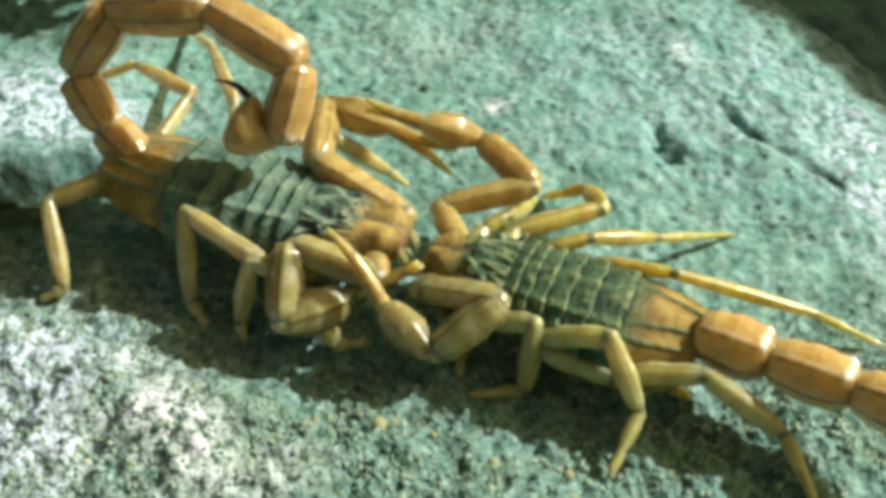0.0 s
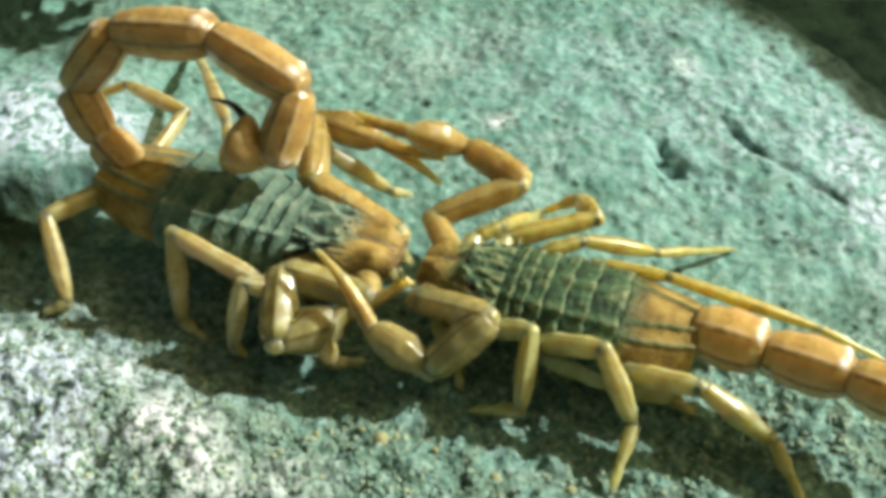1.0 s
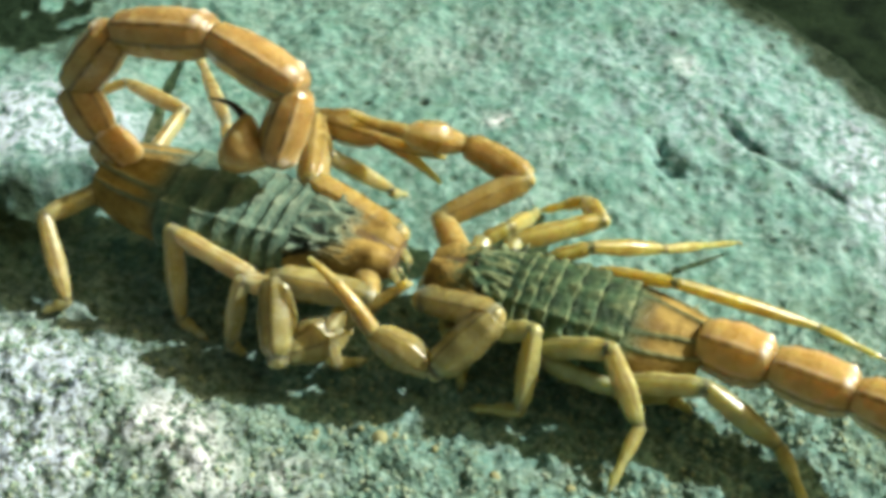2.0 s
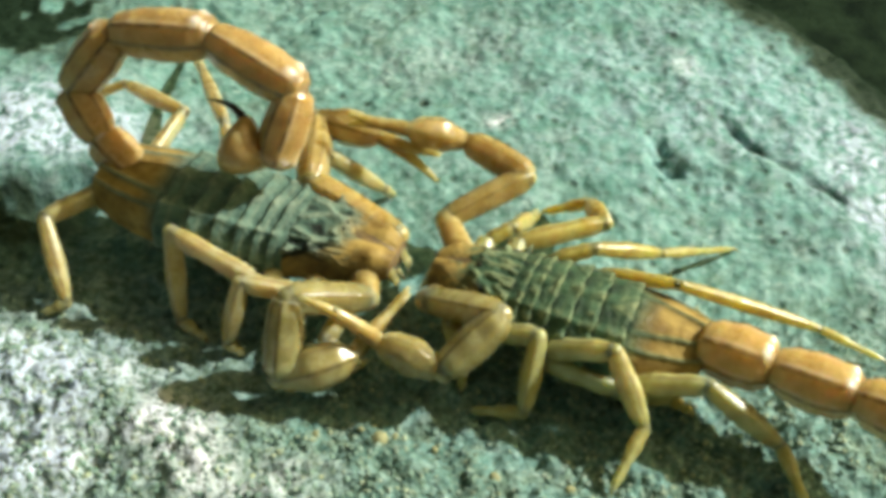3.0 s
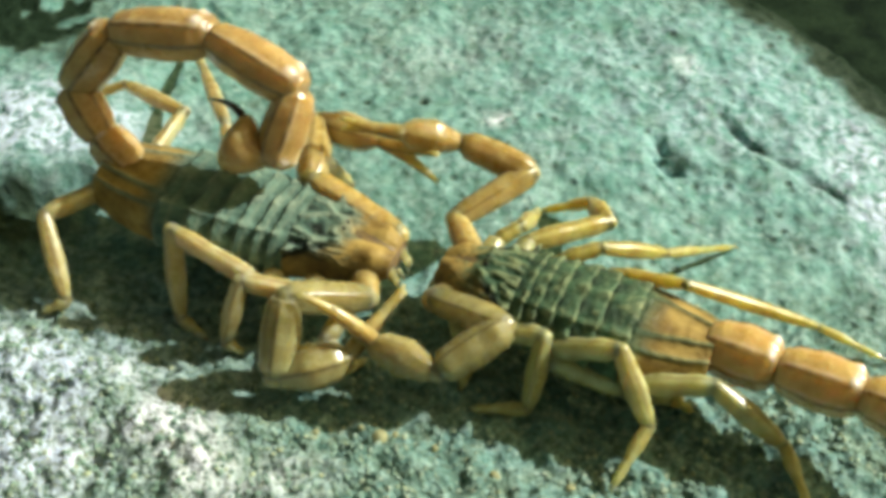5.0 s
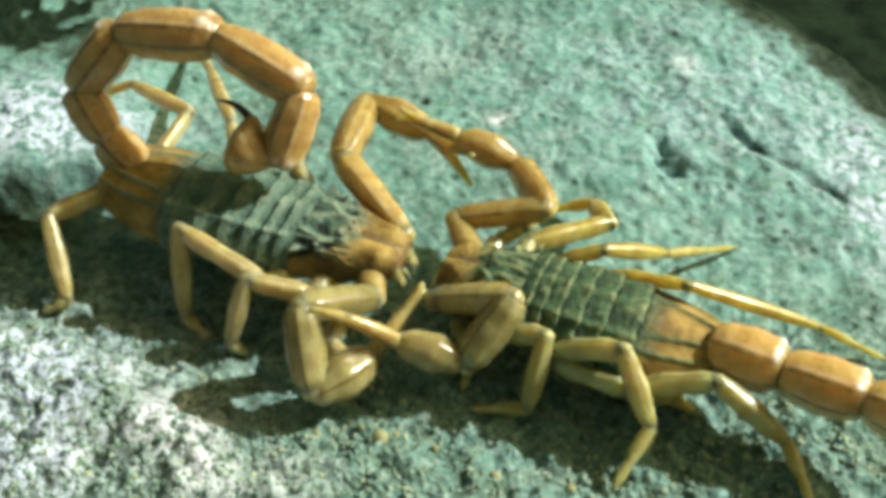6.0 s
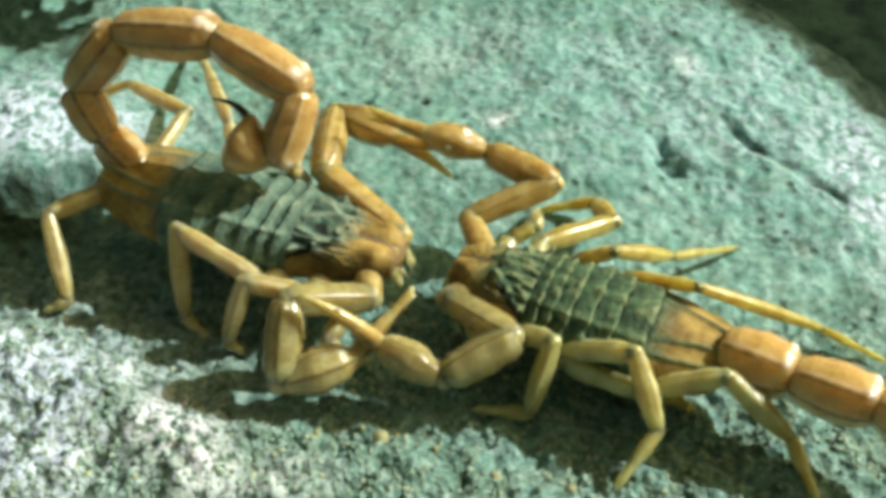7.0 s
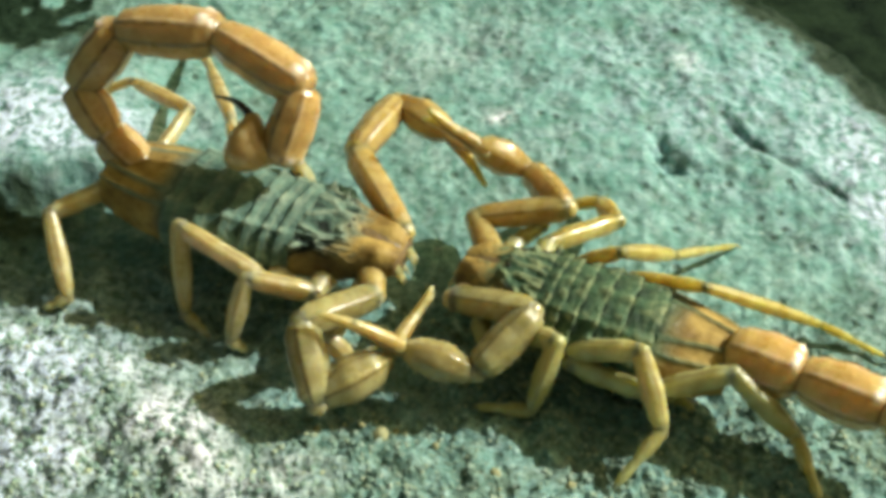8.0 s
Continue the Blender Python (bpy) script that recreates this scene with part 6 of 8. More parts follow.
    walk(second_palp_near[3], [
        (0.0, pose(-0.00203, -0.00311, 0.00025, 38.68, -55.68, 152.93)),
        (0.5, pose(-0.00148, -0.00366, 0.00024, 34.40, -48.13, 153.12)),
        (1.0, pose(-0.00131, -0.00486, 0.00021, 40.16, -54.04, 157.88)),
        (1.5, pose(-0.00138, -0.00536, 0.00060, 42.77, -54.99, 158.33)),
        (2.8, pose(-0.00131, -0.00544, -0.00002, -10.17, -57.54, -152.33)),
        (3.0, pose(-0.00136, -0.00558, -0.00033, -11.26, -56.91, -146.34)),
        (3.5, pose(-0.00133, -0.00583, -0.00058, -9.63, -55.60, -142.48)),
        (4.0, pose(-0.00131, -0.00603, -0.00055, -5.32, -54.54, -146.41)),
        (4.5, pose(-0.00145, -0.00629, -0.00056, -3.91, -55.22, -146.38)),
        (5.8, pose(-0.00123, -0.00564, -0.00009, -9.48, -55.39, -147.77)),
        (6.0, pose(-0.00145, -0.00521, -0.00001, -25.84, -55.68, -140.08)),
        (6.3, pose(-0.00114, -0.00598, 0.00007, -13.53, -54.10, -138.88)),
        (6.6, pose(-0.00106, -0.00671, -0.00016, -4.71, -51.90, -140.78)),
        (6.9, pose(-0.00096, -0.00718, -0.00023, 0.00, -50.72, -143.48)),
        (7.2, pose(-0.00096, -0.00725, -0.00005, -1.90, -51.08, -140.74)),
        (7.5, pose(-0.00094, -0.00560, -0.00023, -26.40, -53.55, -143.78)),
        (7.7, pose(-0.00083, -0.00532, -0.00017, -23.53, -48.77, -149.15)),
        (8.0, pose(-0.00158, -0.00658, -0.00008, -14.09, -49.53, -145.77)),
    ])
    walk(second_palp_near[4], [
        (0.0, pose(-0.00203, -0.00311, 0.00025, 38.68, -55.68, 152.93)),
        (0.5, pose(-0.00148, -0.00366, 0.00024, 34.40, -48.13, 153.12)),
        (1.0, pose(-0.00131, -0.00486, 0.00021, 40.16, -54.04, 157.88)),
        (1.5, pose(-0.00138, -0.00536, 0.00060, 42.77, -54.99, 158.33)),
        (2.8, pose(-0.00131, -0.00544, -0.00002, -10.17, -57.54, -152.33)),
        (3.0, pose(-0.00136, -0.00558, -0.00033, -11.26, -56.91, -146.34)),
        (3.5, pose(-0.00133, -0.00583, -0.00058, -9.63, -55.60, -142.48)),
        (4.0, pose(-0.00131, -0.00603, -0.00055, -5.32, -54.54, -146.41)),
        (4.5, pose(-0.00145, -0.00629, -0.00056, -3.91, -55.22, -146.38)),
        (5.8, pose(-0.00123, -0.00564, -0.00009, -9.48, -55.39, -147.77)),
        (6.0, pose(-0.00145, -0.00521, -0.00001, -25.84, -55.68, -140.08)),
        (6.3, pose(-0.00114, -0.00598, 0.00007, -13.53, -54.10, -138.88)),
        (6.6, pose(-0.00106, -0.00671, -0.00016, -4.71, -51.90, -140.78)),
        (6.9, pose(-0.00096, -0.00718, -0.00023, 0.00, -50.72, -143.48)),
        (7.2, pose(-0.00096, -0.00725, -0.00005, -1.90, -51.08, -140.74)),
        (7.5, pose(-0.00094, -0.00560, -0.00023, -26.40, -53.55, -143.78)),
        (7.7, pose(-0.00083, -0.00532, -0.00017, -23.53, -48.77, -149.15)),
        (8.0, pose(-0.00158, -0.00658, -0.00008, -14.09, -49.53, -145.77)),
    ])
    walk(second_palp_far[0], [
        (0.0, pose(0.01332, -0.00578, 0.00517, 2.08, -11.59, -148.21)),
        (0.5, pose(0.01332, -0.00578, 0.00517, 3.79, -15.06, -151.96)),
        (1.0, pose(0.01332, -0.00578, 0.00517, 3.31, -17.54, -146.97)),
        (1.5, pose(0.01332, -0.00578, 0.00517, 0.32, -16.76, -136.80)),
        (2.8, pose(0.01332, -0.00578, 0.00517, 0.39, -17.17, -137.53)),
        (3.0, pose(0.01332, -0.00578, 0.00517, -1.07, -15.37, -132.11)),
        (3.5, pose(0.01332, -0.00578, 0.00517, -1.07, -10.89, -122.70)),
        (4.0, pose(0.01332, -0.00578, 0.00517, 1.23, -14.56, -134.20)),
        (4.5, pose(0.01332, -0.00578, 0.00517, -0.69, -10.93, -121.52)),
        (5.8, pose(0.01332, -0.00578, 0.00517, 0.11, -13.16, -137.79)),
        (6.0, pose(0.01332, -0.00578, 0.00517, 9.67, -20.46, -166.83)),
        (6.3, pose(0.01332, -0.00578, 0.00517, 11.29, -19.49, -172.70)),
        (6.6, pose(0.01332, -0.00578, 0.00517, 9.51, -17.26, -169.70)),
        (6.9, pose(0.01332, -0.00578, 0.00517, 2.24, -16.64, -143.44)),
        (7.2, pose(0.01332, -0.00578, 0.00517, -1.04, -12.88, -131.26)),
        (7.5, pose(0.01332, -0.00578, 0.00517, -1.96, -12.11, -126.93)),
        (7.7, pose(0.01332, -0.00578, 0.00517, -2.17, -12.78, -125.91)),
        (8.0, pose(0.01332, -0.00578, 0.00517, 8.60, -18.93, -163.80)),
    ])
    walk(second_palp_far[1], [
        (0.0, pose(0.00861, -0.00000, 0.00000, 13.10, -9.63, 119.82)),
        (0.5, pose(0.00933, -0.00000, 0.00000, 15.96, -7.85, 123.28)),
        (1.0, pose(0.00896, -0.00000, 0.00000, 17.32, -7.03, 122.29)),
        (1.5, pose(0.00875, 0.00000, 0.00000, 14.60, -10.44, 121.70)),
        (2.8, pose(0.00849, -0.00000, 0.00000, 16.08, -6.39, 115.57)),
        (3.0, pose(0.00862, 0.00000, 0.00000, 13.81, -9.03, 115.38)),
        (3.5, pose(0.00857, 0.00000, 0.00000, 9.16, -14.94, 117.85)),
        (4.0, pose(0.00839, -0.00000, -0.00000, 15.36, -5.04, 111.59)),
        (4.5, pose(0.00852, 0.00000, 0.00000, 9.31, -14.90, 117.83)),
        (5.8, pose(0.00831, -0.00000, 0.00000, 12.18, -11.74, 120.62)),
        (6.0, pose(0.00860, -0.00000, 0.00000, 22.34, 4.88, 119.43)),
        (6.3, pose(0.00876, -0.00000, 0.00000, 20.51, 11.20, 120.38)),
        (6.6, pose(0.00873, 0.00000, 0.00000, 18.16, 9.41, 121.71)),
        (6.9, pose(0.00841, 0.00000, 0.00000, 14.53, -8.38, 129.08)),
        (7.2, pose(0.00849, -0.00000, -0.00000, 9.14, -14.43, 128.17)),
        (7.5, pose(0.00855, -0.00000, 0.00000, 7.17, -16.17, 129.53)),
        (7.7, pose(0.00843, 0.00000, -0.00000, 7.65, -16.41, 128.74)),
        (8.0, pose(0.00818, 0.00000, -0.00000, 18.86, 8.64, 123.27)),
    ])
    walk(second_palp_far[2], [
        (0.0, pose(0.00504, 0.00623, 0.00122, 7.45, -32.80, 175.32)),
        (0.5, pose(0.00541, 0.00598, 0.00099, 6.52, -39.83, 179.45)),
        (1.0, pose(0.00515, 0.00603, 0.00088, 8.19, -41.61, 172.73)),
        (1.5, pose(0.00499, 0.00608, 0.00132, 4.12, -37.29, 171.24)),
        (2.8, pose(0.00544, 0.00638, 0.00079, 11.20, -34.74, 160.69)),
        (3.0, pose(0.00557, 0.00642, 0.00113, 7.51, -34.10, 161.38)),
        (3.5, pose(0.00522, 0.00634, 0.00191, 3.96, -31.91, 158.89)),
        (4.0, pose(0.00581, 0.00651, 0.00062, 11.75, -30.37, 156.72)),
        (4.5, pose(0.00520, 0.00629, 0.00189, 5.75, -30.53, 155.02)),
        (5.8, pose(0.00473, 0.00604, 0.00146, 9.63, -30.36, 161.67)),
        (6.0, pose(0.00513, 0.00616, -0.00060, 27.19, -30.40, 161.42)),
        (6.3, pose(0.00523, 0.00601, -0.00138, 26.39, -35.71, 169.97)),
        (6.6, pose(0.00504, 0.00597, -0.00116, 24.02, -38.62, 171.84)),
        (6.9, pose(0.00393, 0.00552, 0.00105, 17.14, -31.53, 156.76)),
        (7.2, pose(0.00418, 0.00549, 0.00180, 12.11, -29.57, 152.02)),
        (7.5, pose(0.00410, 0.00540, 0.00203, 11.69, -29.10, 148.35)),
        (7.7, pose(0.00397, 0.00556, 0.00210, 9.05, -33.36, 153.48)),
        (8.0, pose(0.00426, 0.00598, -0.00109, 14.85, -49.91, -176.59)),
    ])
    walk(second_palp_far[3], [
        (0.0, pose(0.00044, 0.00660, 0.00419, 7.76, -20.03, 154.30)),
        (0.5, pose(0.00112, 0.00602, 0.00456, 12.83, -5.85, 140.08)),
        (1.0, pose(0.00100, 0.00656, 0.00460, 14.27, -7.92, 138.73)),
        (1.5, pose(0.00062, 0.00676, 0.00469, 13.12, -6.74, 131.13)),
        (2.8, pose(0.00105, 0.00792, 0.00402, 10.09, -19.28, 146.92)),
        (3.0, pose(0.00120, 0.00789, 0.00425, 8.27, -19.35, 144.72)),
        (3.5, pose(0.00086, 0.00802, 0.00482, 7.40, -13.19, 133.80)),
        (4.0, pose(0.00126, 0.00847, 0.00352, 4.77, -28.79, 156.98)),
        (4.5, pose(0.00089, 0.00830, 0.00469, 6.61, -16.05, 137.23)),
        (5.8, pose(0.00014, 0.00756, 0.00430, 9.68, -14.25, 139.41)),
        (6.0, pose(0.00016, 0.00783, 0.00247, 13.61, -35.34, 169.85)),
        (6.3, pose(0.00056, 0.00683, 0.00203, 17.58, -38.43, 167.43)),
        (6.6, pose(0.00064, 0.00660, 0.00238, 14.65, -36.76, 168.87)),
        (6.9, pose(-0.00046, 0.00741, 0.00398, 11.97, -26.73, 148.08)),
        (7.2, pose(-0.00011, 0.00777, 0.00455, 10.15, -15.58, 132.80)),
        (7.5, pose(-0.00005, 0.00796, 0.00474, 9.72, -14.31, 128.29)),
        (7.7, pose(-0.00017, 0.00763, 0.00515, 10.60, -12.73, 125.09)),
        (8.0, pose(0.00077, 0.00578, 0.00306, 16.88, -44.35, 162.18)),
    ])
    walk(second_palp_far[4], [
        (0.0, pose(0.00044, 0.00660, 0.00419, 7.76, -20.03, 154.30)),
        (0.5, pose(0.00112, 0.00602, 0.00456, 12.83, -5.85, 140.08)),
        (1.0, pose(0.00100, 0.00656, 0.00460, 14.27, -7.92, 138.73)),
        (1.5, pose(0.00062, 0.00676, 0.00469, 13.12, -6.74, 131.13)),
        (2.8, pose(0.00105, 0.00792, 0.00402, 10.09, -19.28, 146.92)),
        (3.0, pose(0.00120, 0.00789, 0.00425, 8.27, -19.35, 144.72)),
        (3.5, pose(0.00086, 0.00802, 0.00482, 7.40, -13.19, 133.80)),
        (4.0, pose(0.00126, 0.00847, 0.00352, 4.77, -28.79, 156.98)),
        (4.5, pose(0.00089, 0.00830, 0.00469, 6.61, -16.05, 137.23)),
        (5.8, pose(0.00014, 0.00756, 0.00430, 9.68, -14.25, 139.41)),
        (6.0, pose(0.00016, 0.00783, 0.00247, 13.61, -35.34, 169.85)),
        (6.3, pose(0.00056, 0.00683, 0.00203, 17.58, -38.43, 167.43)),
        (6.6, pose(0.00064, 0.00660, 0.00238, 14.65, -36.76, 168.87)),
        (6.9, pose(-0.00046, 0.00741, 0.00398, 11.97, -26.73, 148.08)),
        (7.2, pose(-0.00011, 0.00777, 0.00455, 10.15, -15.58, 132.80)),
        (7.5, pose(-0.00005, 0.00796, 0.00474, 9.72, -14.31, 128.29)),
        (7.7, pose(-0.00017, 0.00763, 0.00515, 10.60, -12.73, 125.09)),
        (8.0, pose(0.00077, 0.00578, 0.00306, 16.88, -44.35, 162.18)),
    ])
    walk(second_leg_1[0], [
        (0.0, pose(0.00471, 0.00441, 0.00466, -0.84, -25.83, 175.12)),
        (0.5, pose(0.00471, 0.00441, 0.00466, -4.75, -31.60, -179.18)),
        (1.0, pose(0.00471, 0.00441, 0.00466, 0.25, -24.55, 169.60)),
        (1.5, pose(0.00471, 0.00441, 0.00466, 0.11, -32.12, 171.69)),
        (3.0, pose(0.00471, 0.00441, 0.00466, 0.59, -25.82, 171.64)),
        (3.5, pose(0.00471, 0.00441, 0.00466, 0.14, -20.95, 174.15)),
        (4.0, pose(0.00471, 0.00441, 0.00466, -0.21, -22.09, 174.52)),
        (4.5, pose(0.00471, 0.00441, 0.00466, 0.30, -19.93, 174.08)),
        (6.0, pose(0.00471, 0.00441, 0.00466, 2.15, -29.23, 168.49)),
        (6.5, pose(0.00471, 0.00441, 0.00466, 4.08, -27.66, 164.54)),
        (7.5, pose(0.00471, 0.00441, 0.00466, 7.13, -29.05, 159.00)),
        (8.0, pose(0.00471, 0.00441, 0.00466, 7.89, -30.56, 157.52)),
    ])
    walk(second_leg_1[1], [
        (0.0, pose(0.00427, 0.00000, 0.00000, 125.21, 62.53, -130.05)),
        (0.5, pose(0.00417, -0.00000, 0.00000, 146.40, 51.66, -106.87)),
        (1.0, pose(0.00419, 0.00000, -0.00000, 153.24, 44.75, -92.69)),
        (1.5, pose(0.00414, 0.00000, 0.00000, 140.45, 46.00, -104.56)),
        (3.0, pose(0.00423, 0.00000, 0.00000, 144.42, 49.40, -103.91)),
        (3.5, pose(0.00421, -0.00000, -0.00000, 141.24, 56.85, -109.95)),
        (4.0, pose(0.00418, -0.00000, -0.00000, 141.86, 55.90, -109.53)),
        (4.5, pose(0.00420, 0.00000, 0.00000, 137.84, 57.12, -113.62)),
        (6.0, pose(0.00418, -0.00000, -0.00000, 128.07, 52.07, -118.89)),
        (7.0, pose(0.00416, -0.00000, -0.00000, 127.73, 48.78, -112.47)),
        (8.0, pose(0.00413, -0.00000, 0.00000, 117.43, 47.86, -119.90)),
    ])
    walk(second_leg_1[2], [
        (0.0, pose(0.00238, -0.00225, -0.00565, -12.09, -17.12, -146.93)),
        (0.5, pose(0.00300, -0.00385, -0.00508, -10.48, -5.99, -167.86)),
        (1.0, pose(0.00398, -0.00452, -0.00449, -7.47, 1.00, -169.24)),
        (1.5, pose(0.00301, -0.00437, -0.00468, -8.38, -7.06, -170.24)),
        (3.0, pose(0.00324, -0.00403, -0.00484, -7.50, -8.35, -163.27)),
        (3.5, pose(0.00302, -0.00329, -0.00536, -7.69, -10.99, -156.80)),
        (4.0, pose(0.00297, -0.00343, -0.00537, -8.13, -11.38, -157.44)),
        (4.5, pose(0.00280, -0.00320, -0.00540, -7.76, -11.51, -154.95)),
        (6.0, pose(0.00226, -0.00348, -0.00510, -10.45, -15.73, -152.73)),
        (6.5, pose(0.00236, -0.00368, -0.00501, -9.52, -15.85, -150.44)),
        (7.0, pose(0.00251, -0.00398, -0.00491, -9.18, -15.91, -150.04)),
        (7.5, pose(0.00226, -0.00389, -0.00486, -10.18, -17.42, -146.08)),
        (8.0, pose(0.00195, -0.00380, -0.00484, -11.05, -19.32, -144.86)),
    ])
    walk(second_leg_2[0], [
        (0.0, pose(0.00081, 0.00470, 0.00474, -0.70, -27.37, -179.71)),
        (0.5, pose(0.00081, 0.00470, 0.00474, 1.64, -25.80, 172.43)),
        (1.0, pose(0.00081, 0.00470, 0.00474, 2.96, -25.53, 169.02)),
        (1.5, pose(0.00081, 0.00470, 0.00474, 1.43, -28.08, 174.52)),
        (3.0, pose(0.00081, 0.00470, 0.00474, 0.47, -26.46, 177.59)),
        (3.5, pose(0.00081, 0.00470, 0.00474, -0.02, -22.60, -179.31)),
        (4.0, pose(0.00081, 0.00470, 0.00474, 0.19, -22.55, 179.55)),
        (4.5, pose(0.00081, 0.00470, 0.00474, -0.22, -21.95, -178.18)),
        (6.0, pose(0.00081, 0.00470, 0.00474, 0.33, -28.66, 178.30)),
        (7.0, pose(0.00081, 0.00470, 0.00474, 0.59, -27.45, 178.99)),
        (8.0, pose(0.00081, 0.00470, 0.00474, 0.35, -29.36, 179.80)),
    ])
    walk(second_leg_2[1], [
        (0.0, pose(0.00683, 0.00000, 0.00000, -30.34, 61.11, -61.61)),
        (0.5, pose(0.00689, 0.00000, -0.00000, -23.41, 61.57, -49.35)),
        (1.0, pose(0.00681, -0.00000, 0.00000, -29.51, 63.45, -53.14)),
        (1.5, pose(0.00681, 0.00000, 0.00000, -33.19, 64.11, -60.14)),
        (3.0, pose(0.00690, -0.00000, -0.00000, -29.18, 58.98, -58.37)),
        (3.5, pose(0.00687, 0.00000, 0.00000, -25.54, 61.08, -55.74)),
        (4.0, pose(0.00690, 0.00000, 0.00000, -25.55, 59.00, -55.38)),
        (4.5, pose(0.00686, 0.00000, 0.00000, -26.43, 59.90, -57.30)),
        (6.0, pose(0.00686, 0.00000, -0.00000, -35.71, 58.12, -65.05)),
        (7.0, pose(0.00690, 0.00000, 0.00000, -37.37, 54.93, -66.96)),
        (8.0, pose(0.00686, -0.00000, -0.00000, -42.37, 55.08, -72.20)),
    ])
    walk(second_leg_2[2], [
        (0.0, pose(0.00836, -0.00282, -0.00581, -23.82, 15.18, -105.71)),
        (0.5, pose(0.00890, -0.00234, -0.00571, -20.73, 21.23, -93.31)),
        (1.0, pose(0.00859, -0.00238, -0.00594, -21.65, 18.76, -91.66)),
        (1.5, pose(0.00825, -0.00251, -0.00596, -24.31, 16.54, -99.31)),
        (3.0, pose(0.00868, -0.00288, -0.00562, -23.40, 15.30, -104.96)),
        (3.5, pose(0.00864, -0.00260, -0.00569, -21.95, 15.91, -106.11)),
        (4.0, pose(0.00880, -0.00275, -0.00556, -22.12, 16.44, -106.93)),
        (4.5, pose(0.00862, -0.00274, -0.00561, -22.76, 16.43, -109.70)),
        (6.0, pose(0.00833, -0.00315, -0.00558, -27.01, 15.06, -111.34)),
        (6.5, pose(0.00837, -0.00331, -0.00538, -26.92, 13.87, -114.54)),
        (7.0, pose(0.00835, -0.00342, -0.00530, -27.05, 13.43, -115.45)),
        (7.5, pose(0.00814, -0.00349, -0.00532, -28.64, 12.86, -117.82)),
        (8.0, pose(0.00800, -0.00355, -0.00534, -29.74, 12.06, -120.59)),
    ])
    walk(second_leg_3[0], [
        (0.0, pose(0.00003, 0.00535, 0.00426, -0.31, 3.92, -179.92)),
        (0.5, pose(0.00003, 0.00535, 0.00426, 0.81, 13.39, -175.91)),
        (1.0, pose(0.00003, 0.00535, 0.00426, 0.54, 12.36, -177.47)),
        (1.5, pose(0.00003, 0.00535, 0.00426, -0.16, 5.98, -179.80)),
        (3.0, pose(0.00003, 0.00535, 0.00426, -0.38, 2.28, 178.64)),
        (3.5, pose(0.00003, 0.00535, 0.00426, -0.09, 8.17, -175.70)),
        (4.0, pose(0.00003, 0.00535, 0.00426, -0.19, 7.30, -177.08)),
        (4.5, pose(0.00003, 0.00535, 0.00426, -0.15, 7.93, -175.72)),
        (6.0, pose(0.00003, 0.00535, 0.00426, -0.41, -0.83, 176.75)),
        (7.5, pose(0.00003, 0.00535, 0.00426, -0.42, -3.95, 176.40)),
        (8.0, pose(0.00003, 0.00535, 0.00426, -0.40, -4.02, 176.22)),
    ])
    walk(second_leg_3[1], [
        (0.0, pose(0.00667, 0.00000, 0.00000, -4.66, 20.91, 37.70)),
        (0.5, pose(0.00650, -0.00000, 0.00000, -11.89, -5.62, 8.87)),
        (1.0, pose(0.00639, 0.00000, 0.00000, -12.50, 6.60, 14.85)),
        (1.5, pose(0.00651, -0.00000, 0.00000, -7.48, 18.71, 31.21)),
        (3.0, pose(0.00659, -0.00000, -0.00000, -4.04, 25.06, 38.42)),
        (3.5, pose(0.00663, 0.00000, 0.00000, -6.18, 22.62, 34.62)),
        (4.0, pose(0.00657, -0.00000, 0.00000, -6.08, 24.03, 34.65)),
        (4.5, pose(0.00665, 0.00000, 0.00000, -4.29, 26.99, 38.64)),
        (6.0, pose(0.00662, 0.00000, 0.00000, 2.78, 33.39, 50.83)),
        (6.5, pose(0.00673, 0.00000, -0.00000, 8.32, 38.32, 59.60)),
        (7.0, pose(0.00680, 0.00000, 0.00000, 11.92, 41.22, 64.85)),
        (7.5, pose(0.00683, 0.00000, 0.00000, 16.06, 42.79, 71.02)),
        (8.0, pose(0.00678, 0.00000, 0.00000, 18.16, 42.66, 74.31)),
    ])
    walk(second_leg_3[2], [
        (0.0, pose(0.01091, 0.00328, -0.00205, 2.97, -0.48, -18.04)),
        (0.5, pose(0.01235, 0.00091, 0.00058, 7.15, 11.73, -10.62)),
        (1.0, pose(0.01192, 0.00147, -0.00066, 5.64, -3.32, -23.23)),
        (1.5, pose(0.01117, 0.00282, -0.00185, 3.64, -2.80, -22.03)),
        (3.0, pose(0.01068, 0.00324, -0.00244, 2.47, -0.66, -20.13)),
        (3.5, pose(0.01100, 0.00302, -0.00221, 3.91, -4.37, -24.59)),
        (4.0, pose(0.01090, 0.00299, -0.00234, 3.67, -4.08, -24.63)),
        (4.5, pose(0.01064, 0.00320, -0.00261, 3.61, -5.14, -24.47)),
        (6.0, pose(0.00965, 0.00372, -0.00316, 1.40, -0.66, -20.65)),
        (6.5, pose(0.00900, 0.00387, -0.00355, 0.86, -1.84, -22.11)),
        (7.0, pose(0.00863, 0.00388, -0.00376, 0.55, -2.38, -22.10)),
        (7.5, pose(0.00819, 0.00395, -0.00387, 0.36, -2.49, -21.47)),
        (8.0, pose(0.00791, 0.00404, -0.00387, 0.31, -2.27, -22.12)),
    ])
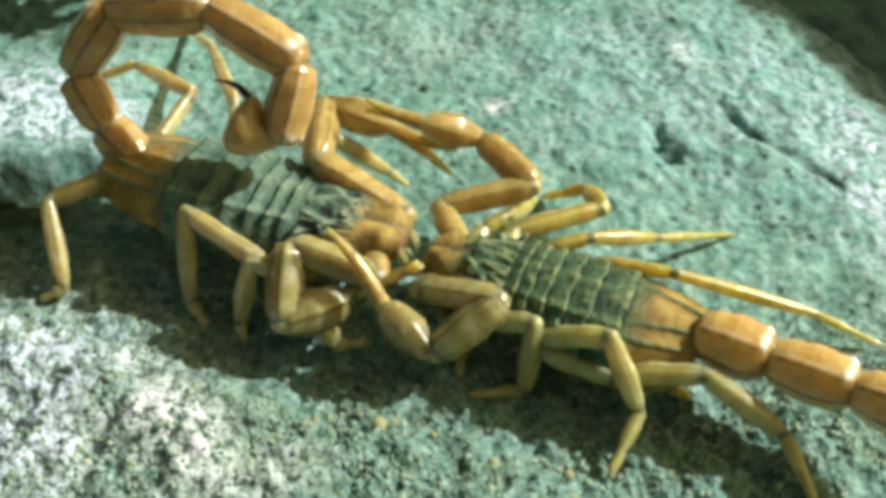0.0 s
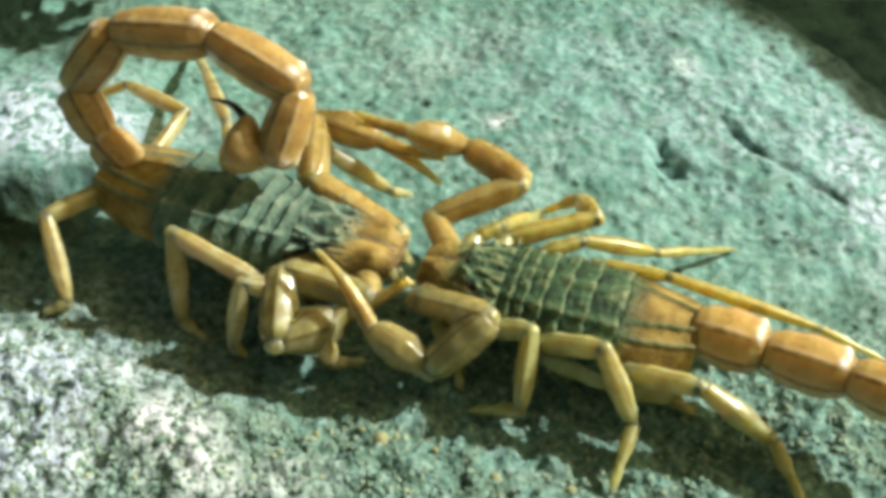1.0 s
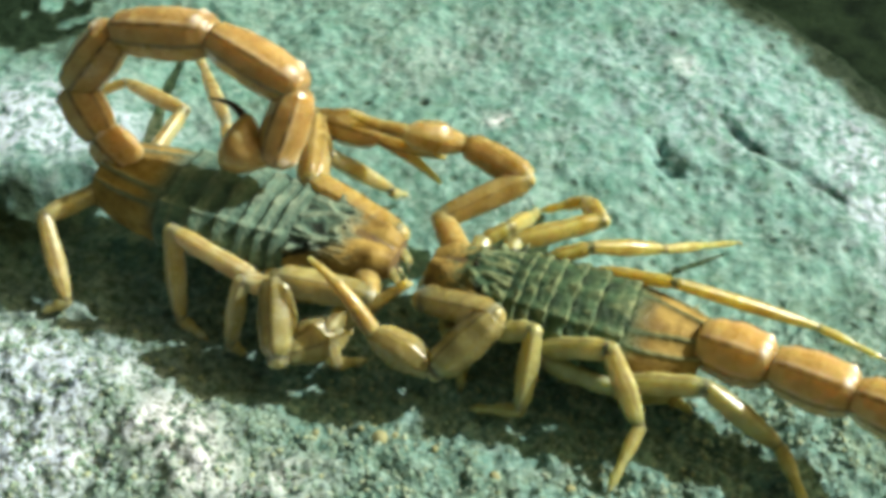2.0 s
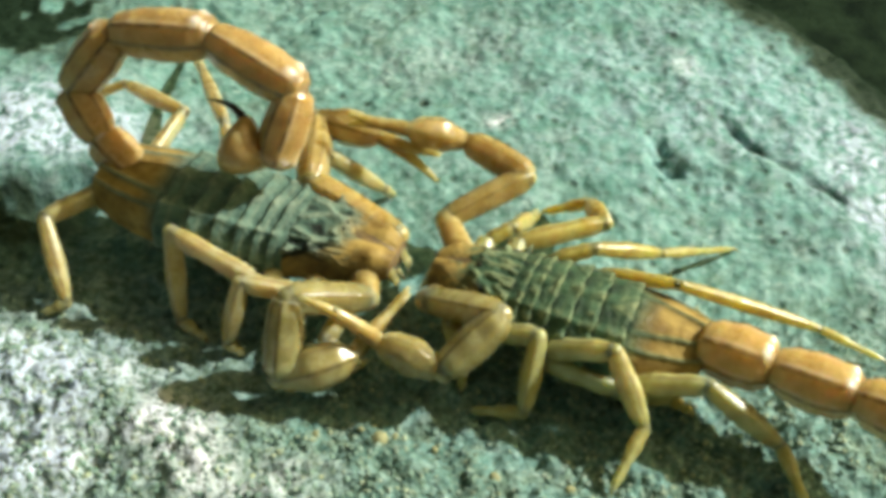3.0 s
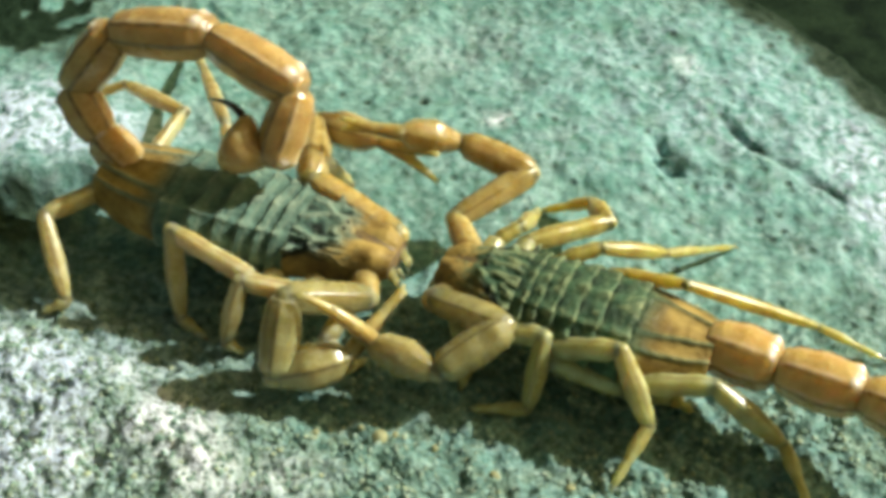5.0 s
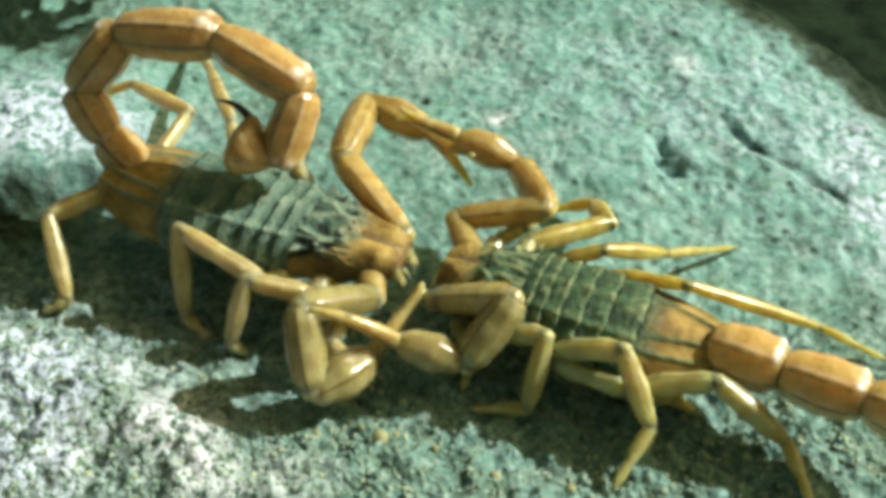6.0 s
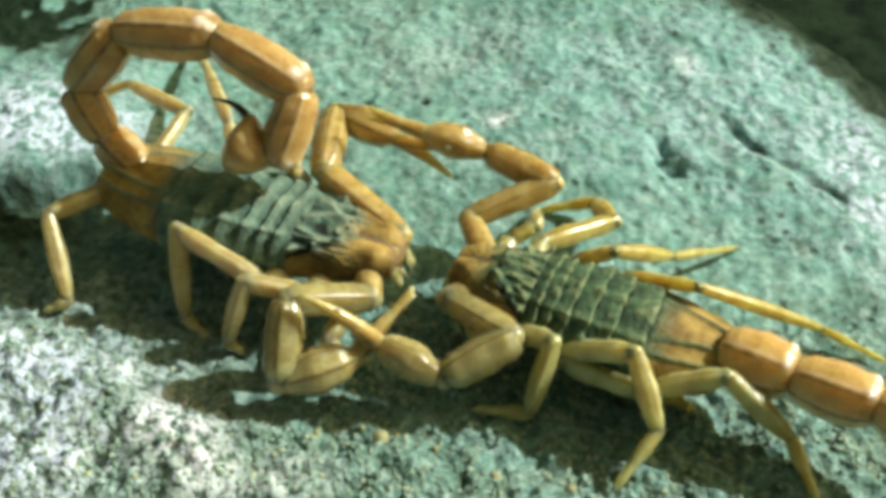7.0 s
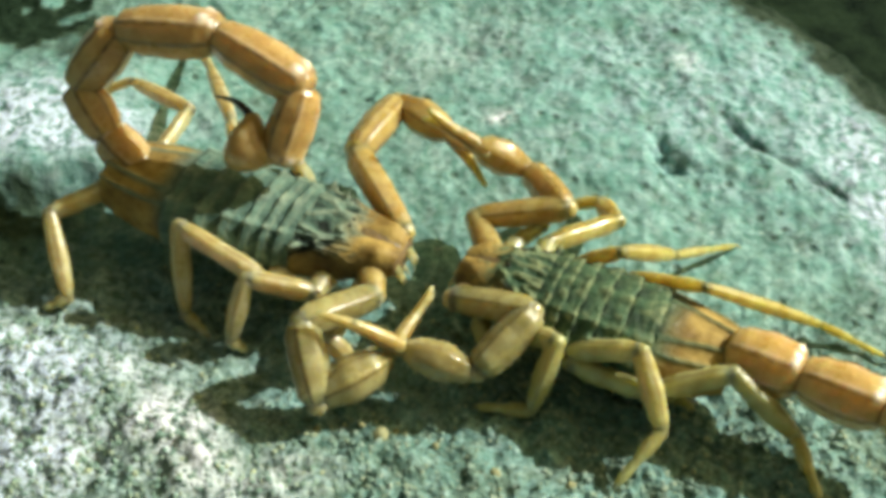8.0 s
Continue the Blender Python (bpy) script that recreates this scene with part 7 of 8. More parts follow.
    walk(second_leg_4[0], [
        (0.0, pose(-0.00747, 0.00523, 0.00492, 0.36, -14.78, -169.11)),
        (0.5, pose(-0.00747, 0.00523, 0.00492, 1.93, -13.54, -179.45)),
        (1.0, pose(-0.00747, 0.00523, 0.00492, 3.06, -13.51, 174.10)),
        (1.5, pose(-0.00747, 0.00523, 0.00492, 1.50, -14.44, -175.72)),
        (3.0, pose(-0.00747, 0.00523, 0.00492, 0.58, -16.17, -169.80)),
        (3.5, pose(-0.00747, 0.00523, 0.00492, -0.45, -4.40, -159.12)),
        (4.0, pose(-0.00747, 0.00523, 0.00492, -0.36, -4.15, -161.37)),
        (4.5, pose(-0.00747, 0.00523, 0.00492, -0.22, -2.92, -158.93)),
        (6.0, pose(-0.00747, 0.00523, 0.00492, 0.79, -22.45, -168.44)),
        (6.5, pose(-0.00747, 0.00523, 0.00492, 0.38, -25.89, -165.59)),
        (7.5, pose(-0.00747, 0.00523, 0.00492, -1.17, -25.63, -159.09)),
        (8.0, pose(-0.00747, 0.00523, 0.00492, -1.82, -25.81, -156.99)),
    ])
    walk(second_leg_4[1], [
        (0.0, pose(0.00614, 0.00000, -0.00000, -7.74, 26.97, -27.23)),
        (0.5, pose(0.00625, 0.00000, -0.00000, -3.88, 31.33, -13.41)),
        (1.0, pose(0.00621, -0.00000, 0.00000, 1.37, 42.22, 0.49)),
        (1.5, pose(0.00601, 0.00000, 0.00000, -2.53, 38.97, -13.16)),
        (3.0, pose(0.00595, 0.00000, 0.00000, -6.22, 37.99, -22.83)),
        (3.5, pose(0.00595, -0.00000, -0.00000, -1.76, 27.68, -29.64)),
        (4.0, pose(0.00585, -0.00000, 0.00000, -1.69, 26.93, -28.25)),
        (4.5, pose(0.00593, 0.00000, 0.00000, -0.18, 29.57, -26.75)),
        (6.0, pose(0.00597, 0.00000, 0.00000, -8.45, 48.81, -23.88)),
        (6.5, pose(0.00603, 0.00000, -0.00000, -12.27, 54.78, -29.27)),
        (7.0, pose(0.00607, 0.00000, 0.00000, -14.21, 55.60, -33.40)),
        (7.5, pose(0.00608, 0.00000, 0.00000, -15.72, 54.76, -38.01)),
        (8.0, pose(0.00598, -0.00000, 0.00000, -16.20, 54.43, -40.41)),
    ])
    walk(second_leg_4[2], [
        (0.0, pose(0.01218, -0.00311, -0.00345, -8.43, 30.77, -61.74)),
        (0.5, pose(0.01241, -0.00147, -0.00385, -7.61, 31.54, -53.19)),
        (1.0, pose(0.01165, 0.00005, -0.00494, -9.73, 20.37, -50.46)),
        (1.5, pose(0.01173, -0.00134, -0.00475, -10.89, 8.00, -63.00)),
        (3.0, pose(0.01146, -0.00232, -0.00467, -12.34, 7.07, -68.96)),
        (3.5, pose(0.01177, -0.00331, -0.00351, -3.16, 3.89, -77.01)),
        (4.0, pose(0.01179, -0.00319, -0.00342, -2.76, 3.82, -75.35)),
        (4.5, pose(0.01177, -0.00295, -0.00371, -2.34, 3.59, -77.84)),
        (6.0, pose(0.01047, -0.00199, -0.00562, -18.62, 17.95, -71.54)),
        (6.5, pose(0.00976, -0.00209, -0.00605, -22.09, 23.41, -73.98)),
        (7.0, pose(0.00956, -0.00230, -0.00611, -22.53, 23.10, -76.48)),
        (7.5, pose(0.00945, -0.00263, -0.00605, -22.51, 21.30, -80.40)),
        (8.0, pose(0.00927, -0.00280, -0.00605, -22.96, 18.54, -83.54)),
    ])
    walk(second_leg_far_1[0], [
        (0.0, pose(0.00901, -0.00474, 0.00506, -2.50, -10.63, -127.39)),
        (0.5, pose(0.00901, -0.00474, 0.00506, -1.74, -5.53, -130.14)),
        (1.0, pose(0.00901, -0.00474, 0.00506, -0.43, -9.84, -134.62)),
        (1.5, pose(0.00901, -0.00474, 0.00506, -1.55, -11.57, -130.94)),
        (3.0, pose(0.00901, -0.00474, 0.00506, -1.36, -16.40, -131.48)),
        (3.5, pose(0.00901, -0.00474, 0.00506, -1.06, -12.93, -124.06)),
        (4.0, pose(0.00901, -0.00474, 0.00506, -0.68, -14.21, -126.77)),
        (4.5, pose(0.00901, -0.00474, 0.00506, -0.71, -12.82, -122.90)),
        (6.0, pose(0.00901, -0.00474, 0.00506, -1.29, -17.22, -131.24)),
        (7.0, pose(0.00901, -0.00474, 0.00506, -0.96, -21.31, -130.36)),
        (7.5, pose(0.00901, -0.00474, 0.00506, -1.54, -20.12, -128.16)),
        (8.0, pose(0.00901, -0.00474, 0.00506, -2.11, -17.02, -126.75)),
    ])
    walk(second_leg_far_1[1], [
        (0.0, pose(0.00291, 0.00000, -0.00000, 4.08, 37.65, 38.23)),
        (0.5, pose(0.00299, 0.00000, 0.00000, -9.14, 31.53, 18.72)),
        (1.0, pose(0.00290, -0.00000, 0.00000, -3.34, 38.78, 31.17)),
        (1.5, pose(0.00290, -0.00000, 0.00000, 2.91, 39.39, 38.17)),
        (3.0, pose(0.00286, 0.00000, 0.00000, 10.42, 44.45, 47.86)),
        (3.5, pose(0.00277, 0.00000, 0.00000, 10.04, 43.06, 43.22)),
        (4.0, pose(0.00277, -0.00000, 0.00000, 11.14, 44.32, 46.03)),
        (4.5, pose(0.00274, 0.00000, -0.00000, 13.44, 43.16, 47.36)),
        (6.0, pose(0.00286, 0.00000, 0.00000, 18.14, 43.75, 58.45)),
        (6.5, pose(0.00285, -0.00000, 0.00000, 25.88, 44.12, 68.01)),
        (7.0, pose(0.00284, -0.00000, -0.00000, 32.62, 44.69, 75.78)),
        (7.5, pose(0.00285, 0.00000, -0.00000, 34.14, 42.57, 77.70)),
        (8.0, pose(0.00288, 0.00000, 0.00000, 30.72, 39.72, 74.62)),
    ])
    walk(second_leg_far_1[2], [
        (0.0, pose(0.00701, 0.00323, -0.00402, 6.95, 38.14, 51.26)),
        (0.5, pose(0.00837, 0.00182, -0.00348, 3.74, 35.70, 50.55)),
        (1.0, pose(0.00730, 0.00266, -0.00412, 7.84, 38.48, 57.16)),
        (1.5, pose(0.00690, 0.00314, -0.00418, 8.77, 39.04, 55.59)),
        (3.0, pose(0.00600, 0.00347, -0.00460, 13.64, 41.56, 60.43)),
        (3.5, pose(0.00625, 0.00327, -0.00446, 11.71, 40.49, 53.83)),
        (4.0, pose(0.00602, 0.00337, -0.00457, 13.14, 41.17, 56.98)),
        (4.5, pose(0.00597, 0.00350, -0.00447, 11.68, 40.57, 52.90)),
        (6.0, pose(0.00534, 0.00404, -0.00454, 14.85, 42.01, 61.65)),
        (6.5, pose(0.00461, 0.00436, -0.00456, 17.45, 43.00, 63.89)),
        (7.0, pose(0.00398, 0.00451, -0.00461, 20.01, 44.00, 65.95)),
        (7.5, pose(0.00387, 0.00472, -0.00443, 18.27, 43.55, 62.95)),
        (8.0, pose(0.00422, 0.00487, -0.00420, 14.95, 42.07, 59.25)),
    ])
    walk(second_leg_far_2[0], [
        (0.0, pose(0.00627, -0.00525, 0.00562, -2.40, -2.10, -138.43)),
        (0.5, pose(0.00627, -0.00525, 0.00562, -1.43, -5.74, -147.08)),
        (1.0, pose(0.00627, -0.00525, 0.00562, -1.32, -3.50, -145.66)),
        (1.5, pose(0.00627, -0.00525, 0.00562, -2.06, -2.15, -140.03)),
        (3.0, pose(0.00627, -0.00525, 0.00562, -2.46, -0.35, -138.78)),
        (3.5, pose(0.00627, -0.00525, 0.00562, -0.91, 3.64, -133.45)),
        (4.0, pose(0.00627, -0.00525, 0.00562, -1.05, 3.66, -134.85)),
        (4.5, pose(0.00627, -0.00525, 0.00562, -0.27, 6.01, -130.37)),
        (6.0, pose(0.00627, -0.00525, 0.00562, -2.35, 3.59, -133.65)),
        (6.5, pose(0.00627, -0.00525, 0.00562, -2.06, 6.29, -129.11)),
        (8.0, pose(0.00627, -0.00525, 0.00562, -1.25, 10.35, -121.99)),
    ])
    walk(second_leg_far_2[1], [
        (0.0, pose(0.00881, 0.00000, 0.00000, -0.57, 21.96, 81.60)),
        (0.5, pose(0.00909, 0.00000, 0.00000, 4.00, 21.92, 89.86)),
        (1.0, pose(0.00858, 0.00000, -0.00000, 2.20, 21.26, 87.95)),
        (1.5, pose(0.00855, 0.00000, 0.00000, 0.02, 21.31, 82.98)),
        (3.0, pose(0.00861, 0.00000, -0.00000, -2.32, 21.23, 81.49)),
        (3.5, pose(0.00862, 0.00000, 0.00000, -4.72, 20.85, 77.40)),
        (4.0, pose(0.00861, -0.00000, 0.00000, -4.87, 20.80, 78.12)),
        (4.5, pose(0.00855, 0.00000, 0.00000, -6.70, 20.22, 74.32)),
        (6.0, pose(0.00850, 0.00000, 0.00000, -6.18, 20.26, 75.36)),
        (6.5, pose(0.00846, 0.00000, 0.00000, -8.73, 19.37, 70.61)),
        (7.0, pose(0.00847, -0.00000, -0.00000, -10.88, 18.67, 68.16)),
        (7.5, pose(0.00848, 0.00000, -0.00000, -11.82, 18.19, 65.05)),
        (8.0, pose(0.00847, 0.00000, -0.00000, -12.48, 17.83, 63.11)),
    ])
    walk(second_leg_far_2[2], [
        (0.0, pose(0.00955, 0.00495, -0.00202, -3.02, 34.59, 132.49)),
        (0.5, pose(0.00910, 0.00499, -0.00201, -4.23, 42.78, 133.46)),
        (1.0, pose(0.00875, 0.00490, -0.00191, -4.89, 42.81, 132.44)),
        (1.5, pose(0.00915, 0.00487, -0.00192, -4.12, 38.47, 131.08)),
        (3.0, pose(0.00934, 0.00490, -0.00193, -3.23, 34.30, 134.29)),
        (3.5, pose(0.00970, 0.00486, -0.00190, -3.88, 34.25, 132.39)),
        (4.0, pose(0.00964, 0.00487, -0.00189, -3.69, 34.10, 133.64)),
        (4.5, pose(0.00989, 0.00479, -0.00183, -4.13, 33.65, 131.62)),
        (6.0, pose(0.00975, 0.00479, -0.00183, -3.17, 31.54, 133.66)),
        (6.5, pose(0.01011, 0.00469, -0.00175, -2.00, 29.80, 134.94)),
        (7.0, pose(0.01033, 0.00465, -0.00169, -1.74, 28.00, 136.48)),
        (7.5, pose(0.01060, 0.00456, -0.00165, -1.22, 27.12, 136.11)),
        (8.0, pose(0.01075, 0.00449, -0.00162, -2.03, 26.70, 133.92)),
    ])
    walk(second_leg_far_3[0], [
        (0.0, pose(0.00268, -0.00402, 0.00620, -1.39, -10.49, -145.65)),
        (0.5, pose(0.00268, -0.00402, 0.00620, -1.80, -3.21, -140.58)),
        (1.0, pose(0.00268, -0.00402, 0.00620, -1.12, -7.79, -144.42)),
        (3.0, pose(0.00268, -0.00402, 0.00620, -0.55, -15.42, -148.72)),
        (3.5, pose(0.00268, -0.00402, 0.00620, -0.82, -7.13, -139.01)),
        (4.0, pose(0.00268, -0.00402, 0.00620, -0.54, -10.12, -142.05)),
        (4.5, pose(0.00268, -0.00402, 0.00620, -0.18, -9.07, -140.36)),
        (6.0, pose(0.00268, -0.00402, 0.00620, 2.46, -24.11, -156.77)),
        (6.5, pose(0.00268, -0.00402, 0.00620, 5.30, -29.35, -162.27)),
        (7.5, pose(0.00268, -0.00402, 0.00620, 8.65, -34.28, -167.15)),
        (8.0, pose(0.00268, -0.00402, 0.00620, 8.91, -34.59, -167.82)),
    ])
    walk(second_leg_far_3[1], [
        (0.0, pose(0.00387, 0.00000, 0.00000, 1.76, 27.07, 8.69)),
        (0.5, pose(0.00419, 0.00000, 0.00000, -3.36, 17.87, -12.82)),
        (1.0, pose(0.00407, 0.00000, 0.00000, -3.37, 27.47, -6.30)),
        (1.5, pose(0.00392, 0.00000, 0.00000, -1.23, 26.65, 1.02)),
        (3.0, pose(0.00378, -0.00000, 0.00000, 1.11, 34.14, 9.39)),
        (3.5, pose(0.00367, 0.00000, 0.00000, 0.07, 27.19, 0.57)),
        (4.0, pose(0.00366, 0.00000, 0.00000, 0.24, 31.42, 3.18)),
        (4.5, pose(0.00360, 0.00000, 0.00000, 0.59, 31.38, 3.37)),
        (6.0, pose(0.00377, 0.00000, 0.00000, 8.38, 45.63, 25.60)),
        (6.5, pose(0.00385, -0.00000, -0.00000, 16.52, 52.11, 39.05)),
        (7.0, pose(0.00389, 0.00000, -0.00000, 22.27, 56.58, 47.20)),
        (7.5, pose(0.00391, -0.00000, 0.00000, 28.41, 58.45, 55.26)),
        (8.0, pose(0.00392, -0.00000, 0.00000, 31.09, 58.01, 58.66)),
    ])
    walk(second_leg_far_3[2], [
        (0.0, pose(0.01036, 0.00099, -0.00336, 1.28, 31.39, 18.13)),
        (0.5, pose(0.01140, -0.00164, -0.00238, -0.66, 24.39, 8.64)),
        (1.0, pose(0.01068, -0.00073, -0.00346, 0.16, 28.96, 12.56)),
        (1.5, pose(0.01055, 0.00012, -0.00333, 2.02, 31.79, 18.32)),
        (3.0, pose(0.00978, 0.00099, -0.00412, 4.04, 36.20, 23.77)),
        (3.5, pose(0.01016, 0.00006, -0.00333, 1.78, 30.43, 15.18)),
        (4.0, pose(0.00989, 0.00035, -0.00381, 2.61, 33.07, 17.89)),
        (4.5, pose(0.00980, 0.00037, -0.00379, 3.50, 32.85, 19.20)),
        (6.0, pose(0.00841, 0.00222, -0.00525, 11.78, 44.35, 38.41)),
        (6.5, pose(0.00734, 0.00283, -0.00577, 19.27, 48.75, 50.27)),
        (7.0, pose(0.00662, 0.00295, -0.00609, 24.83, 50.35, 58.13)),
        (7.5, pose(0.00608, 0.00313, -0.00620, 28.80, 50.90, 63.57)),
        (8.0, pose(0.00592, 0.00329, -0.00616, 29.99, 51.01, 65.14)),
    ])
    walk(second_leg_far_4[0], [
        (0.0, pose(-0.00185, -0.00433, 0.00630, -0.57, -12.69, 179.71)),
        (0.5, pose(-0.00185, -0.00433, 0.00630, -1.59, -2.02, -173.81)),
        (1.0, pose(-0.00185, -0.00433, 0.00630, -1.37, -3.98, -176.42)),
        (1.5, pose(-0.00185, -0.00433, 0.00630, -0.72, -11.09, 179.69)),
        (3.0, pose(-0.00185, -0.00433, 0.00630, 0.08, -15.60, 177.04)),
        (3.5, pose(-0.00185, -0.00433, 0.00630, 0.03, -14.09, 178.83)),
        (4.0, pose(-0.00185, -0.00433, 0.00630, 0.24, -14.84, 177.41)),
        (4.5, pose(-0.00185, -0.00433, 0.00630, 0.31, -14.63, 178.17)),
        (6.0, pose(-0.00185, -0.00433, 0.00630, 0.77, -18.03, 175.03)),
        (8.0, pose(-0.00185, -0.00433, 0.00630, 1.45, -20.75, 174.45)),
    ])
    walk(second_leg_far_4[1], [
        (0.0, pose(0.00671, 0.00000, -0.00000, 3.40, 26.69, 19.44)),
        (0.5, pose(0.00670, 0.00000, 0.00000, -1.91, 9.19, -2.01)),
        (1.0, pose(0.00669, -0.00000, 0.00000, -1.90, 14.80, 1.85)),
        (1.5, pose(0.00669, -0.00000, 0.00000, 1.62, 24.72, 15.17)),
        (3.0, pose(0.00675, -0.00000, 0.00000, 4.47, 30.80, 22.42)),
        (3.5, pose(0.00649, -0.00000, 0.00000, 5.72, 32.53, 24.79)),
        (4.0, pose(0.00657, 0.00000, 0.00000, 5.72, 33.34, 25.16)),
        (4.5, pose(0.00650, -0.00000, -0.00000, 7.75, 35.48, 28.88)),
        (6.0, pose(0.00681, -0.00000, 0.00000, 9.23, 36.68, 31.64)),
        (7.5, pose(0.00679, 0.00000, 0.00000, 17.66, 43.66, 44.70)),
        (8.0, pose(0.00679, -0.00000, -0.00000, 19.26, 44.03, 47.21)),
    ])
    walk(second_leg_far_4[2], [
        (0.0, pose(0.01793, 0.00396, -0.00599, 0.23, 23.30, -0.18)),
        (0.5, pose(0.02051, -0.00048, -0.00223, 3.01, 20.64, -2.73)),
        (1.0, pose(0.01983, 0.00043, -0.00347, 2.00, 20.79, -2.61)),
        (1.5, pose(0.01842, 0.00318, -0.00560, 0.56, 23.66, -0.37)),
        (3.0, pose(0.01734, 0.00437, -0.00683, -0.01, 26.42, 1.78)),
        (3.5, pose(0.01676, 0.00475, -0.00722, 1.00, 29.12, 4.31)),
        (4.0, pose(0.01671, 0.00476, -0.00737, 0.98, 29.78, 4.94)),
        (4.5, pose(0.01605, 0.00527, -0.00777, 0.36, 28.73, 4.06)),
        (6.0, pose(0.01589, 0.00560, -0.00795, -2.54, 23.68, -1.82)),
        (6.5, pose(0.01504, 0.00609, -0.00847, -4.50, 19.21, -6.72)),
        (7.0, pose(0.01438, 0.00637, -0.00887, -5.28, 17.74, -8.18)),
        (7.5, pose(0.01362, 0.00677, -0.00918, -5.78, 16.97, -8.62)),
        (8.0, pose(0.01328, 0.00701, -0.00924, -6.13, 16.51, -9.25)),
    ])
    walk(second_leg_front[0], [
        (0.0, pose(0.00813, 0.00172, 0.00408, 3.03, 9.78, 72.20)),
        (0.5, pose(0.00813, 0.00172, 0.00408, 2.16, 8.57, 69.78)),
        (1.0, pose(0.00813, 0.00172, 0.00408, 1.57, 9.71, 68.72)),
        (1.5, pose(0.00813, 0.00172, 0.00408, 2.61, 9.18, 71.16)),
        (3.0, pose(0.00813, 0.00172, 0.00408, 3.36, 4.86, 74.70)),
        (3.5, pose(0.00813, 0.00172, 0.00408, 1.22, 4.69, 76.30)),
        (4.0, pose(0.00813, 0.00172, 0.00408, 1.36, 4.52, 75.73)),
        (4.5, pose(0.00813, 0.00172, 0.00408, 0.65, 4.03, 76.94)),
        (6.0, pose(0.00813, 0.00172, 0.00408, 3.41, 3.11, 75.70)),
        (7.0, pose(0.00813, 0.00172, 0.00408, 3.46, -1.74, 79.54)),
        (7.5, pose(0.00813, 0.00172, 0.00408, 3.44, -3.10, 80.57)),
        (8.0, pose(0.00813, 0.00172, 0.00408, 3.44, -3.10, 80.03)),
    ])
    walk(second_leg_front[1], [
        (0.0, pose(0.00271, 0.00000, 0.00000, -13.98, 56.76, 80.87)),
        (0.5, pose(0.00295, 0.00000, 0.00000, -15.88, 49.26, 77.39)),
        (1.0, pose(0.00296, 0.00000, 0.00000, -17.72, 48.94, 76.94)),
        (1.5, pose(0.00281, -0.00000, -0.00000, -14.19, 54.57, 80.18)),
        (3.0, pose(0.00284, 0.00000, -0.00000, -7.50, 54.10, 82.70)),
        (3.5, pose(0.00280, 0.00000, 0.00000, -7.64, 54.80, 83.28)),
        (4.0, pose(0.00285, 0.00000, 0.00000, -8.03, 53.69, 82.59)),
        (4.5, pose(0.00282, -0.00000, 0.00000, -7.12, 54.30, 83.44)),
        (6.0, pose(0.00286, 0.00000, 0.00000, -5.05, 53.47, 83.81)),
        (6.5, pose(0.00292, -0.00000, 0.00000, -3.68, 49.45, 81.82)),
        (7.0, pose(0.00295, 0.00000, 0.00000, -4.68, 44.15, 77.67)),
        (7.5, pose(0.00297, 0.00000, 0.00000, -4.10, 42.43, 76.61)),
        (8.0, pose(0.00297, 0.00000, 0.00000, -3.20, 43.81, 78.16)),
    ])
    walk(second_leg_front[2], [
        (0.0, pose(0.00302, 0.00193, -0.00298, -3.12, -0.91, 33.72)),
        (0.5, pose(0.00343, 0.00213, -0.00254, 1.40, 9.40, 54.92)),
        (1.0, pose(0.00346, 0.00215, -0.00253, -1.33, 6.95, 45.74)),
        (1.5, pose(0.00315, 0.00199, -0.00284, -2.44, 2.39, 35.93)),
        (3.0, pose(0.00310, 0.00201, -0.00280, -0.97, 9.47, 26.08)),
        (3.5, pose(0.00304, 0.00199, -0.00284, -1.77, 10.46, 22.95)),
        (4.0, pose(0.00311, 0.00202, -0.00277, -1.73, 11.53, 22.68)),
        (4.5, pose(0.00305, 0.00200, -0.00281, -2.76, 12.35, 16.98)),
        (6.0, pose(0.00308, 0.00203, -0.00276, -3.18, 12.99, 11.81)),
        (6.5, pose(0.00322, 0.00213, -0.00252, -6.71, 21.26, -0.91)),
        (7.0, pose(0.00344, 0.00226, -0.00224, -10.48, 27.87, -9.17)),
        (7.5, pose(0.00351, 0.00229, -0.00215, -14.12, 30.54, -16.78)),
        (8.0, pose(0.00345, 0.00226, -0.00222, -15.54, 29.39, -20.53)),
    ])
    walk(second_tail[0], [
        (0.0, pose(-0.01159, 0.00006, 0.00671, 0.56, -5.27, 172.06)),
        (0.5, pose(-0.01150, -0.00028, 0.00633, 0.22, -4.38, 173.81)),
        (1.0, pose(-0.01144, -0.00046, 0.00613, 0.17, -3.89, 173.77)),
        (1.5, pose(-0.01149, -0.00010, 0.00652, 0.42, -4.85, 172.62)),
        (3.0, pose(-0.01143, 0.00005, 0.00671, 0.42, -5.31, 173.65)),
        (3.5, pose(-0.01116, -0.00076, 0.00580, 0.07, -3.15, 176.99)),
        (4.0, pose(-0.01118, -0.00071, 0.00586, 0.07, -3.31, 176.68)),
        (4.5, pose(-0.01112, -0.00098, 0.00556, 0.08, -2.54, 176.44)),
        (6.0, pose(-0.01141, 0.00005, 0.00671, 0.48, -5.34, 173.14)),
        (6.5, pose(-0.01145, 0.00005, 0.00671, 0.51, -5.32, 173.04)),
        (7.5, pose(-0.01141, 0.00004, 0.00671, 0.57, -5.31, 172.90)),
        (8.0, pose(-0.01139, 0.00004, 0.00671, 0.43, -5.34, 174.27)),
    ])
